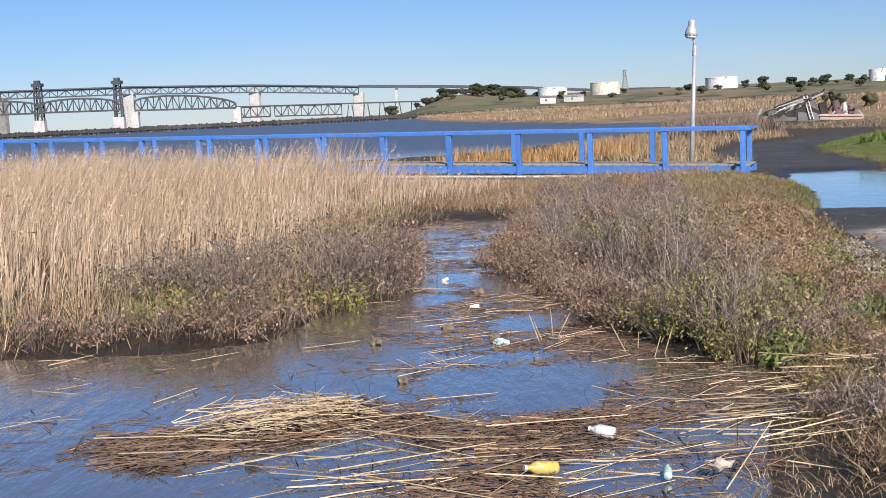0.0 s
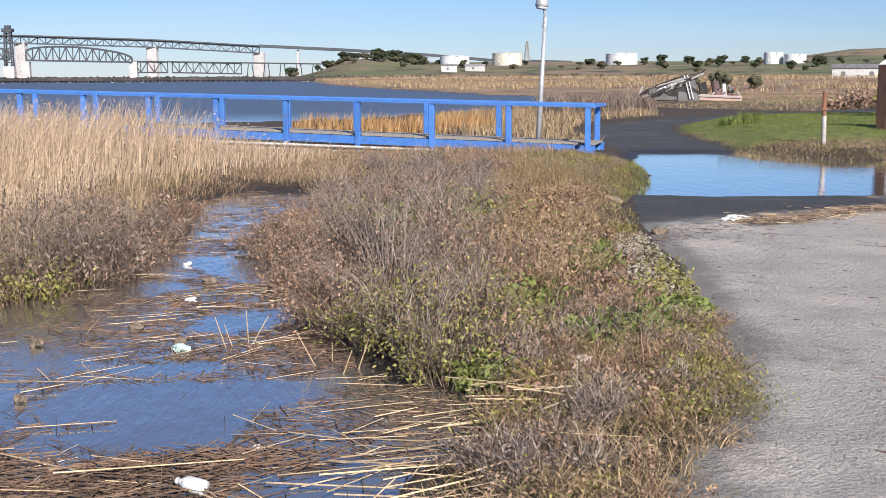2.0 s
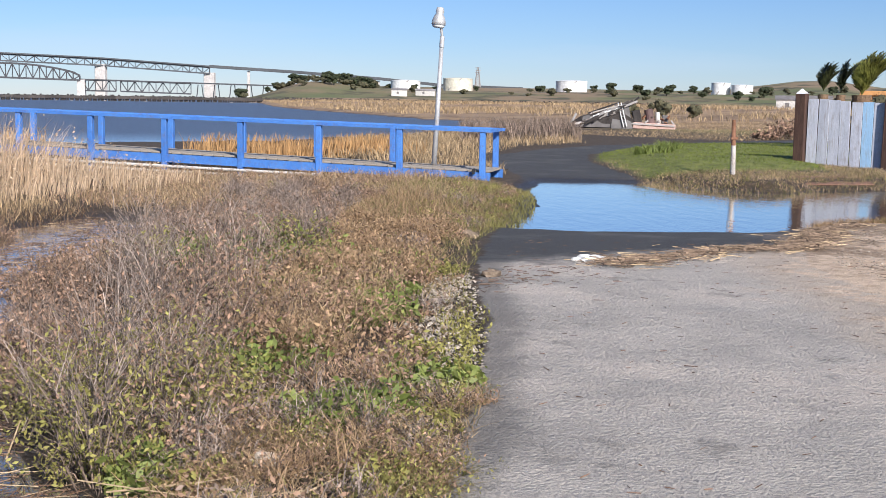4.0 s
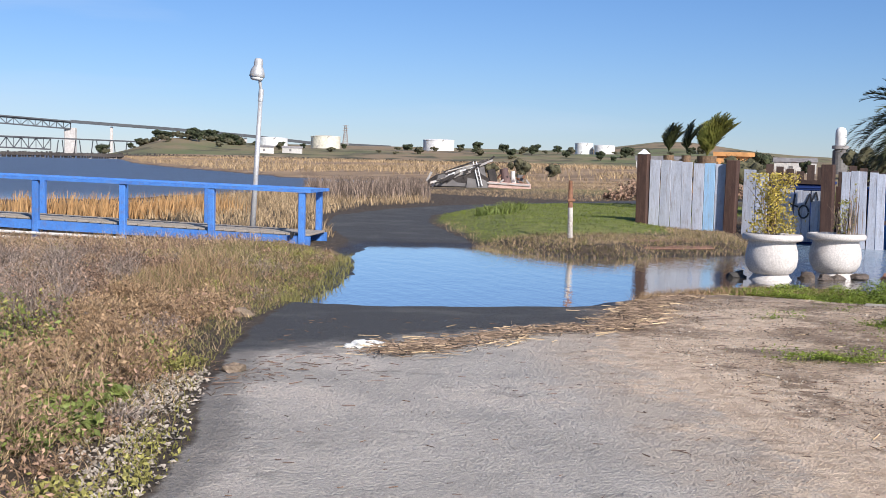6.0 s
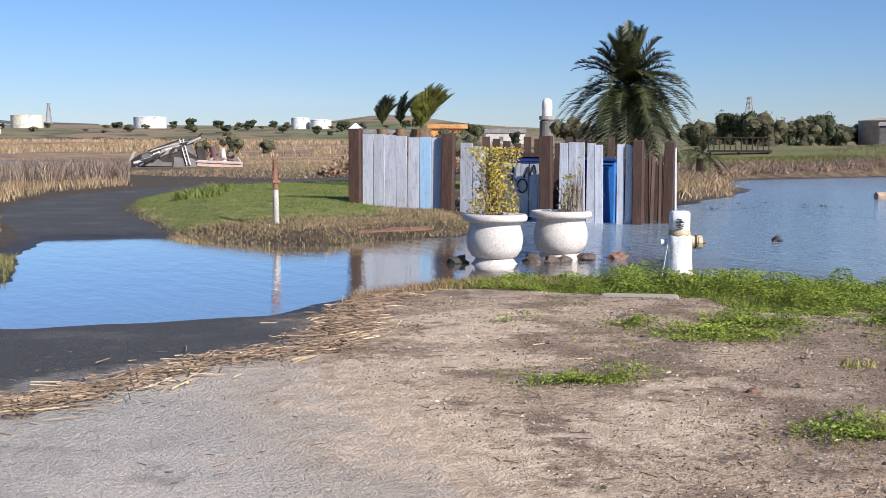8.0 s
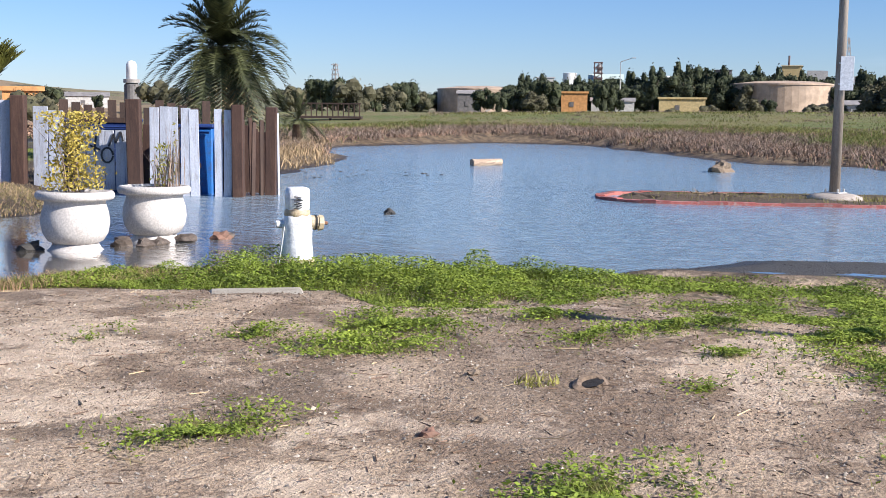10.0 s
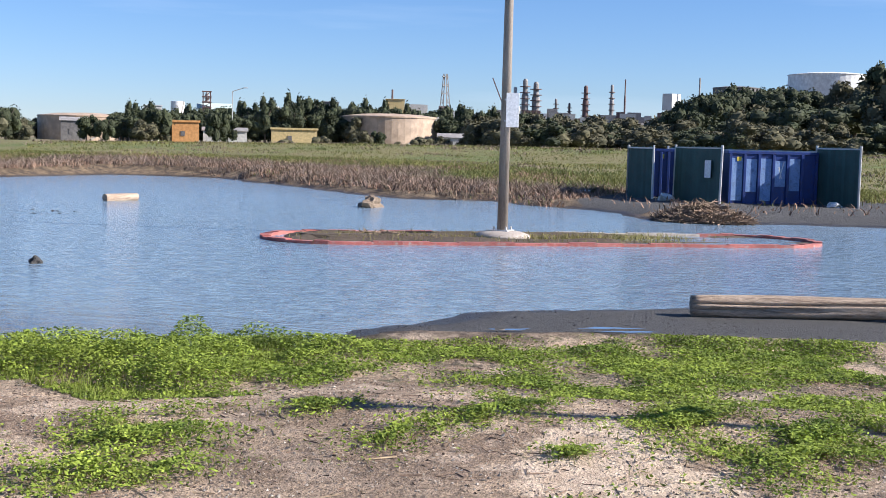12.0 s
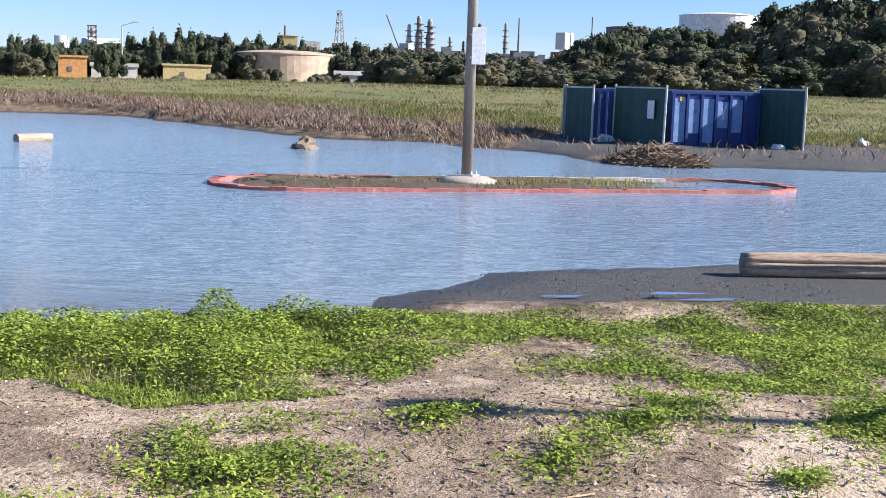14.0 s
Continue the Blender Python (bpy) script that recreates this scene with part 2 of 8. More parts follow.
M_OLIVE = surf("olive_grass", (0.19, 0.18, 0.055), (0.29, 0.26, 0.09), 0.8, 5, 0.8, 0, rand="island", spread=0.4, trans=0.3)
M_TWIG = surf("grey_brown_twigs", (0.11, 0.08, 0.062), (0.30, 0.225, 0.17), 3, 20, 0.9, 0, rand="island", spread=0.65)
M_SEED = surf("russet_seed_heads", (0.19, 0.115, 0.075), (0.37, 0.24, 0.16), 3, 20, 0.9, 0, rand="island", spread=0.6)
M_LEAFY = surf("olive_leaves", (0.24, 0.23, 0.05), (0.44, 0.40, 0.12), 3, 20, 0.7, 0, rand="island", spread=0.4, trans=0.3)
M_GREENLEAF = surf("fresh_leaves", (0.15, 0.20, 0.04), (0.27, 0.31, 0.08), 3, 20, 0.6, 0, rand="island", spread=0.35, trans=0.3)
M_YELLOWLEAF = surf("yellow_leaves", (0.42, 0.33, 0.05), (0.58, 0.46, 0.10), 4, 20, 0.6, 0, rand="island", spread=0.3, trans=0.3)
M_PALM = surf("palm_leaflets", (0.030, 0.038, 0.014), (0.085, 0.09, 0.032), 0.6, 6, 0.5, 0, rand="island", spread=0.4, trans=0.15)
M_PALMDRY = surf("dry_palm_leaflets", (0.20, 0.15, 0.08), (0.29, 0.22, 0.12), 0.6, 6, 0.8, 0, rand="island", spread=0.3, trans=0.1)
M_TRUNK = surf("palm_trunk", (0.14, 0.09, 0.055), (0.23, 0.15, 0.09), 3, 20, 0.95, 0.8, 0.03, dirt=(0.05, 0.03, 0.02))
M_TREE = surf("dark_foliage", (0.024, 0.036, 0.016), (0.068, 0.078, 0.034), 0.30, 1.5, 0.9, 0, rand="island", spread=0.35, trans=0.1)
M_TREEOLIVE = surf("olive_foliage", (0.055, 0.058, 0.028), (0.125, 0.11, 0.06), 0.15, 1.5, 0.9, 0, rand="island", spread=0.35, trans=0.1)
M_TREEBARK = surf("bark", (0.08, 0.06, 0.045), (0.14, 0.11, 0.085), 1, 10, 0.95, 0.4, 0.03)
M_STONE = surf("pale_stone", (0.31, 0.265, 0.21), (0.47, 0.41, 0.335), 4, 40, 0.9, 0.4, 0.01, dirt=(0.2, 0.16, 0.12), rand="island", spread=0.35)
M_ROCK = surf("brown_rock", (0.14, 0.10, 0.07), (0.26, 0.2, 0.14), 4, 30, 0.9, 0.7, 0.02, dirt=(0.06, 0.045, 0.03))
M_CRUMB = surf("earth_crumbs", (0.07, 0.048, 0.032), (0.20, 0.145, 0.10), 6, 40, 0.95, 0, rand="island", spread=0.4)
M_WETROCK = surf("wet_dark_rock", (0.05, 0.038, 0.03), (0.13, 0.10, 0.078), 6, 40, 0.6, 0.6, 0.02)
M_BLACKTOPBIT = surf("broken_blacktop", (0.035, 0.033, 0.03), (0.07, 0.065, 0.06), 6, 60, 0.9, 0.8, 0.02)
M_BRUSH = surf("cut_brush", (0.12, 0.08, 0.05), (0.30, 0.215, 0.145), 4, 30, 0.9, 0, rand="island", spread=0.5)
M_TRASHW = surf("white_litter", (0.66, 0.66, 0.62), (0.78, 0.78, 0.75), 8, 60, 0.4, 0.3, 0.006, dirt=(0.4, 0.36, 0.3))
M_TRASHG = surf("green_print", (0.05, 0.32, 0.14), (0.10, 0.42, 0.2), 8, 60, 0.4, 0.2, 0.004)
M_YELLOWPL = surf("yellow_plastic", (0.55, 0.42, 0.08), (0.66, 0.52, 0.16), 8, 60, 0.35, 0.2, 0.004, dirt=(0.4, 0.35, 0.3))
M_TEAL = surf("pale_teal_plastic", (0.45, 0.62, 0.56), (0.56, 0.70, 0.64), 8, 60, 0.35, 0.1, 0.003)
M_INK = surf("black_spray_paint", (0.02, 0.02, 0.025), (0.04, 0.04, 0.045), 8, 60, 0.6, 0)
M_HOLE = surf("burrow_shade", (0.008, 0.006, 0.005), (0.018, 0.013, 0.010), 8, 60, 0.95, 0.7, 0.02)
M_TERRA = surf("brick_red_mat", (0.17, 0.09, 0.06), (0.24, 0.135, 0.095), 3, 40, 0.9, 0.4, 0.01, dirt=(0.1, 0.08, 0.06))


# ---- mesh helpers ----
def mesh_ob(name, bm, mat, smooth=False):
    me = bpy.data.meshes.new(name)
    bm.normal_update()
    bm.to_mesh(me)
    bm.free()
    if smooth:
        me.shade_smooth()
    if mat is not None:
        me.materials.append(mat)
    return new(name, me)


def part(name, bm, material, parent, label="", smooth=False):
    """Links a bmesh as one mesh object under a thing or a part."""
    ob = mesh_ob(name, bm, material, smooth)
    ob.parent = parent
    return tagged(ob, label) if label else ob


def thing(name, m, label, category, group=""):
    ob = new(name)
    ob.empty_display_size = 0.2
    ob.matrix_basis = m
    return tagged(ob, label, category, group)


def box(sx, sy, sz, m=None, bev=0.0, bm=None):
    """A box of that size centred in x and y and standing on z = 0 of m."""
    bm = bm or bmesh.new()
    g = bmesh.ops.create_cube(bm, size=1.0, matrix=(m or Matrix()) @ Matrix.Translation((0, 0, sz / 2)) @ Matrix.Diagonal((sx, sy, sz, 1)))
    if bev:
        edges = list({e for v in g["verts"] for e in v.link_edges})
        bmesh.ops.bevel(bm, geom=edges, offset=bev, segments=1, affect="EDGES")
    return bm


def tube(a, b, r1, r2=None, seg=8, bm=None):
    bm = bm or bmesh.new()
    a, b = Vector(a), Vector(b)
    d = b - a
    m = Matrix.Translation((a + b) / 2) @ d.to_track_quat("Z", "Y").to_matrix().to_4x4()
    bmesh.ops.create_cone(bm, cap_ends=True, segments=seg, radius1=r1, radius2=r1 if r2 is None else r2, depth=d.length, matrix=m)
    return bm


def beam(a, b, w, h, bm=None):
    """A square bar from a to b, w wide and h high."""
    bm = bm or bmesh.new()
    a, b = Vector(a), Vector(b)
    d = b - a
    x = d.normalized()
    y = Vector((0, 0, 1)).cross(x)
    y = Vector((0, 1, 0)) if y.length < 1e-4 else y.normalized()
    z = x.cross(y)
    m = Matrix((x, y, z)).transposed().to_4x4()
    m.translation = (a + b) / 2
    bmesh.ops.create_cube(bm, size=1.0, matrix=m @ Matrix.Diagonal((d.length, w, h, 1)))
    return bm


def lathe(profile, seg=32, bm=None):
    """Turns (radius, height) pairs round z."""
    bm = bm or bmesh.new()
    rings = []
    for r, z in profile:
        rings.append([bm.verts.new((r * math.cos(2 * math.pi * i / seg), r * math.sin(2 * math.pi * i / seg), z)) for i in range(seg)])
    for p, q in zip(rings, rings[1:]):
        for i in range(seg):
            bm.faces.new((p[i], p[(i + 1) % seg], q[(i + 1) % seg], q[i]))
    bm.faces.new(rings[0][::-1])
    bm.faces.new(rings[-1])
    return bm


def rough_blob(r, m=None, amount=0.3, sub=2, freq=1.5, seed=0.0, bm=None):
    """A lumpy stone-like form."""
    bm = bm or bmesh.new()
    g = bmesh.ops.create_icosphere(bm, subdivisions=sub, radius=1.0)
    for v in g["verts"]:
        n = noise.noise(v.co * freq + Vector((seed, seed * 1.7, -seed)))
        v.co *= r * (1 + amount * n * 1.6)
    bmesh.ops.transform(bm, matrix=m or Matrix(), verts=g["verts"])
    return bm


def from_arrays(name, verts, faces, mat, label="", category="", kind="stuff", parent=None):
    me = bpy.data.meshes.new(name)
    me.from_pydata(verts.tolist() if hasattr(verts, "tolist") else verts, [], faces.tolist() if hasattr(faces, "tolist") else faces)
    me.materials.append(mat)
    ob = new(name, me)
    if parent is not None:
        ob.parent = parent
    return tagged(ob, label, category, "", kind)


def blades(base, height, width, lean, bend=0.5, turn=None):
    """Vertices and triangles of many tapered blades: base (n, 3), height and width (n), lean (n, 2) metres at the tip."""
    n = len(base)
    a = rng.uniform(0, 2 * np.pi, n) if turn is None else turn
    side = np.stack([np.cos(a), np.sin(a), np.zeros(n)], 1) * (width / 2)[:, None]
    lean3 = np.concatenate([lean, np.zeros((n, 1))], 1)
    up = np.zeros((n, 3))
    up[:, 2] = height
    mid = base + up * 0.55 + lean3 * (1 - bend) * 0.55
    tip = base + up + lean3
    v = np.stack([base - side, base + side, mid - side * 0.8, mid + side * 0.8, tip], 1).reshape(-1, 3)
    k = np.arange(n)[:, None] * 5
    f = np.concatenate([k + np.array([[0, 1, 3]]), k + np.array([[0, 3, 2]]), k + np.array([[2, 3, 4]])], 0)
    return v, f


def flakes(centre, size, bm_flat=0.0):
    """Vertices and triangles of many small leaves (two triangles each) at random tilts."""
    n = len(centre)
    u = rng.normal(size=(n, 3))
    u[:, 2] *= 1 - bm_flat
    u /= np.linalg.norm(u, axis=1)[:, None]
    w = np.cross(u, rng.normal(size=(n, 3)) + np.array([0, 0, bm_flat * 3]))
    w /= np.linalg.norm(w, axis=1)[:, None]
    u, w = u * size[:, None], w * (size * 0.45)[:, None]
    v = np.stack([centre - u, centre + w, centre + u, centre - w], 1).reshape(-1, 3)
    k = np.arange(n)[:, None] * 4
    return v, np.concatenate([k + np.array([[0, 1, 2]]), k + np.array([[0, 2, 3]])], 0)


def joined(*sets):
    vs, fs, o = [], [], 0
    for v, f in sets:
        vs.append(v)
        fs.append(f + o)
        o += len(v)
    return np.concatenate(vs), np.concatenate(fs)


# ---- lie of the land ----
LAGOON = np.array([(5.5, 17.9), (5.8, 17.5), (6.4, 17.2), (8.0, 17.0), (8.6, 17.2), (9.4, 17.9), (10.7, 18.4), (11.7, 18.1), (13.2, 17.2), (14.4, 15.6), (15.2, 14.9),
                   (16.1, 15.1), (17.7, 14.7), (18.5, 14.0), (19.5, 13.0), (21.6, 10.6), (24.0, 7.5), (27.0, 3.0), (34.0, 0.0), (37.5, 6.0), (37.2, 11.8), (36.5, 13.5),
                   (35.4, 15.4), (35.2, 18.6), (37.9, 20.0), (38.3, 22.2), (40.2, 24.6), (39.6, 26.9), (43.3, 32.9), (49.0, 40.7), (49.0, 46.5), (44.8, 46.6), (38.3, 45.6),
                   (31.1, 37.4), (28.8, 33.9), (26.8, 32.9), (23.0, 30.5), (20.5, 28.5), (18.2, 28.6), (16.2, 28.2), (15.2, 25.6), (14.3, 24.7), (12.7, 24.7), (11.9, 24.0), (10.8, 24.4), (10.1, 25.6), (9.8, 26.8),
                   (7.8, 27.0), (6.9, 24.0), (6.6, 21.3), (6.0, 19.3)])
CHANNEL = np.array([(-14, 8.0), (-6, 8.9), (-3.4, 9.0), (-2.1, 9.0), (-1.4, 9.3), (-1.1, 10.2), (-1.0, 10.8), (-0.4, 11.6), (-0.3, 15.3), (-0.7, 17.7), (0.0, 19.2), (1.2, 18.6),
                    (1.1, 16.0), (0.6, 14.3), (0.6, 13.0), (1.0, 12.0), (1.2, 10.0), (1.4, 8.8), (1.6, 7.9), (2.0, 7.5), (1.9, 6.7), (1.6, 5.6), (1.0, 4.2), (0.2, 3.2), (-2.0, 2.4), (-14, 1.5)])
BAY = np.array([(-1500, 60), (-80, 44), (-20, 40), (2, 46), (8, 56), (14, 65), (19, 77), (21, 88), (14, 104), (6, 160), (0, 215), (-8, 380), (-30, 600), (-60, 2200), (-2500, 2200)])
PATH = np.array([(2.3, 4.9), (2.7, 5.7), (3.2, 6.7), (3.65, 8.4), (3.95, 9.9), (4.2, 12.1), (4.9, 15.7), (5.7, 18.5), (6.5, 22), (7.3, 25.0), (7.7, 32.6), (8.6, 37.2), (10.6, 41.0), (12.6, 43.0), (19, 47), (40, 62), (41, 60), (20, 44.5), (13.4, 41.0),
                 (11.4, 37.7), (10.4, 33.7), (9.9, 28.8), (9.7, 25.5), (9.6, 20), (9.0, 16.6), (8.0, 14.6), (7.3, 12.8), (7.2, 11.3), (7.0, 10.0), (6.7, 8.0), (6.5, 3.0), (6.0, -6), (-0.6, -6), (-0.2, 0), (1.2, 3.0)])
LAWN = np.array([(10.0, 26.8), (10.2, 29.5), (10.7, 33.7), (11.7, 37.5), (13.8, 40.8), (17, 43), (24, 42), (20, 36), (17.5, 32), (15.3, 30.0), (14.3, 27.6), (12, 26.9)])
DIRT = np.array([(7.0, -6), (6.9, 8.0), (7.2, 11.0), (7.4, 12.8), (8.2, 14.6), (9.2, 16.4), (10.2, 17.3), (11.4, 17.1), (12.4, 16.2), (13.4, 14.9), (14.4, 13.9), (15.3, 13.2), (16.5, 10.5), (19, 5), (22, -6)])
STRIP = np.array([(9.9, 17.9), (11.4, 16.3), (12.2, 15.4), (12.0, 14.6), (12.6, 13.9), (13.3, 13.6), (13.6, 12.4), (14.0, 11.0), (14.6, 9.0), (17.2, 9.0), (16.8, 11.0), (16.0, 12.8), (15.0, 13.9), (14.4, 15.2), (13.2, 17.0), (11.7, 17.9), (10.5, 18.3)])
LOT = np.array([(15.0, 15.2), (15.5, 14.0), (16.2, 12.9), (16.9, 11.4), (17.4, 9.6), (18.5, 6), (21, 0), (34, -3), (30, 3), (24.0, 7.5), (19.8, 13.2), (17.5, 15.2), (16, 15.4)])
YARD = np.array([(35.5, 6), (46, 8), (46.5, 21), (41, 22), (37.5, 20.5), (35, 17)])
BANK = np.array([(2.1, 4.9), (2.6, 5.9), (3.2, 7.0), (3.6, 8.5), (3.9, 9.9), (4.15, 12.1), (4.85, 15.7), (5.6, 18.0), (6.4, 21.0), (7.0, 24.0), (6.0, 24.6), (3.0, 25.5), (0.5, 26.5), (-0.5, 21), (0.2, 19.6), (1.4, 18.6), (1.3, 16), (0.8, 14.3), (0.8, 13), (1.2, 11.8), (1.4, 10), (1.55, 8.9), (1.8, 8.0), (2.1, 7.5), (2.0, 6.6), (1.75, 5.6)])
REEDS = np.array([(-40, 14), (-6, 10.4), (-3.5, 10.1), (-2.4, 11.2), (-2.0, 13.5), (-1.8, 18.0), (-0.6, 20.6), (0.6, 21.5), (1.2, 24.0), (-3, 28), (-12, 33), (-40, 42)])


def inside_distance(P, poly):
    """Signed distance of the points P (n, 2) to a closed outline, positive inside."""
    a, b = poly, np.roll(poly, -1, 0)
    best = np.full(len(P), 1e18)
    odd = np.zeros(len(P), bool)
    for (ax, ay), (bx, by) in zip(a, b):
        ex, ey = bx - ax, by - ay
        px, py = P[:, 0] - ax, P[:, 1] - ay
        k = np.clip((px * ex + py * ey) / (ex * ex + ey * ey), 0, 1)
        best = np.minimum(best, (px - k * ex) ** 2 + (py - k * ey) ** 2)
        cross = ((ay <= P[:, 1]) != (by <= P[:, 1]))
        if ey != 0:
            odd ^= cross & (px < ex * py / ey)
    return np.sqrt(best) * np.where(odd, 1, -1)


def wave(P, f, s):
    """Cheap smooth noise, about -1 to 1."""
    x, y = P[:, 0] * f + s, P[:, 1] * f - 1.7 * s
    return (np.sin(x * 1.3 + 1.9 * np.sin(y * 0.7 + s)) + np.sin(y * 1.7 + 1.3 * np.sin(x * 1.1 - s)) + np.sin((x + y) * 0.9 + 2.1 * np.sin((x - y) * 0.5))) / 3


def smooth(e0, e1, x):
    t = np.clip((x - e0) / (e1 - e0), 0, 1)
    return t * t * (3 - 2 * t)


def land(P):
    """Height of the ground at the points P (n, 2)."""
    P = np.asarray(P, float)
    x, y = P[:, 0], P[:, 1]
    jag = 0.10 * wave(P, 2.1, 3.0) + 0.05 * wave(P, 6.3, 1.0)
    far_jag = 0.8 * wave(P, 0.35, 4.0) * smooth(25, 45, np.hypot(x, y))
    dl, dc, db = inside_distance(P, LAGOON) + jag + far_jag, inside_distance(P, CHANNEL) + jag, inside_distance(P, BAY) + 6 * jag + far_jag
    h = 0.01 * wave(P, 1.3, 2.0) + 0.006 * wave(P, 5.0, 6.0)
    # marsh lies lower than the path; the field climbs to a low levee in the east, hills stand behind it
    marsh = smooth(0.3, -1.5, inside_distance(P, PATH)) * smooth(6.0, 2.0, x) * smooth(0, 4, y)
    h = h - 0.10 * marsh
    dp = inside_distance(P, PATH)
    h = np.where(y > 14.5, h - 0.12 * smooth(-2.0, 0.2, dp) * smooth(14.5, 17.5, y) * smooth(46, 40, y), h)
    dlawn = inside_distance(P, LAWN)
    h = h + 0.16 * smooth(-0.6, 1.4, dlawn)
    h = h - 0.13 * smooth(-0.4, 0.7, inside_distance(P, LOT))
    h = h - 0.09 * smooth(-0.7, 0.5, inside_distance(P, STRIP)) * smooth(-0.2, -0.6, inside_distance(P, LOT))
    e = x * 0.94 + y * 0.30
    levee = (0.35 * smooth(44, 76, e) + 0.65 * smooth(78, 92, e)) * smooth(-60, 40, x)
    h = h + (1.3 - 0.45 * smooth(45, 90, y)) * levee - 0.9 * smooth(118, 150, e) * smooth(40, 90, x)
    r, az = np.hypot(x, y), np.degrees(np.arctan2(x, y))
    h = h + ((6.2 + 1.2 * wave(P, 0.012, 2.0)) * smooth(480, 660, r) + 4.2 * smooth(720, 880, r)) * smooth(-3.0, 4.5, az) * smooth(52, 24, az)
    h = h + 8.0 * np.exp(-((az - 24.2) / 3.0) ** 2) * smooth(600, 850, r)
    h = h + 6.5 * np.exp(-((az - 1.0) / 2.0) ** 2) * np.exp(-((r - 620) / 60) ** 2)
    h = h + 5.5 * smooth(165, 250, r) * smooth(72, 79, az) + 22 * smooth(300, 620, r) * smooth(68, 80, az)
    for d in (dl, dc, db):
        h = np.where(d > -0.72, WATER + (h - WATER) * smooth(0.02, -0.72, d) - 0.3 * smooth(0, 1.6, d), h)
    return h


def ground_z(x, y):
    return float(land(np.array([(x, y)]))[0])


def axis(lo, hi, step, far_lo, far_hi, grow=1.09):
    core = list(np.arange(lo, hi + 1e-6, step))
    s, v = step, core[-1]
    while v < far_hi:
        s *= grow
        v += s
        core.append(v)
    s, v, pre = step, core[0], []
    while v > far_lo:
        s *= grow
        v -= s
        pre.append(v)
    return np.array(pre[::-1] + core)


def sheet(xs, ys):
    X, Y = np.meshgrid(xs, ys)
    P = np.stack([X.ravel(), Y.ravel()], 1)
    nx = len(xs)
    i = (np.arange(len(ys) - 1)[:, None] * nx + np.arange(nx - 1)[None]).ravel()
    return P, np.stack([i, i + 1, i + nx + 1, i + nx], 1)


def add_float(me, name, values):
    a = me.attributes.new(name, "FLOAT", "POINT")
    a.data.foreach_set("value", np.asarray(values, np.float32))


GX, GY = axis(-5, 21, 0.19, -3200, 3200, 1.075), axis(-3, 31, 0.19, -1500, 3500, 1.075)
GP, GF = sheet(GX, GY)
GH = land(GP)


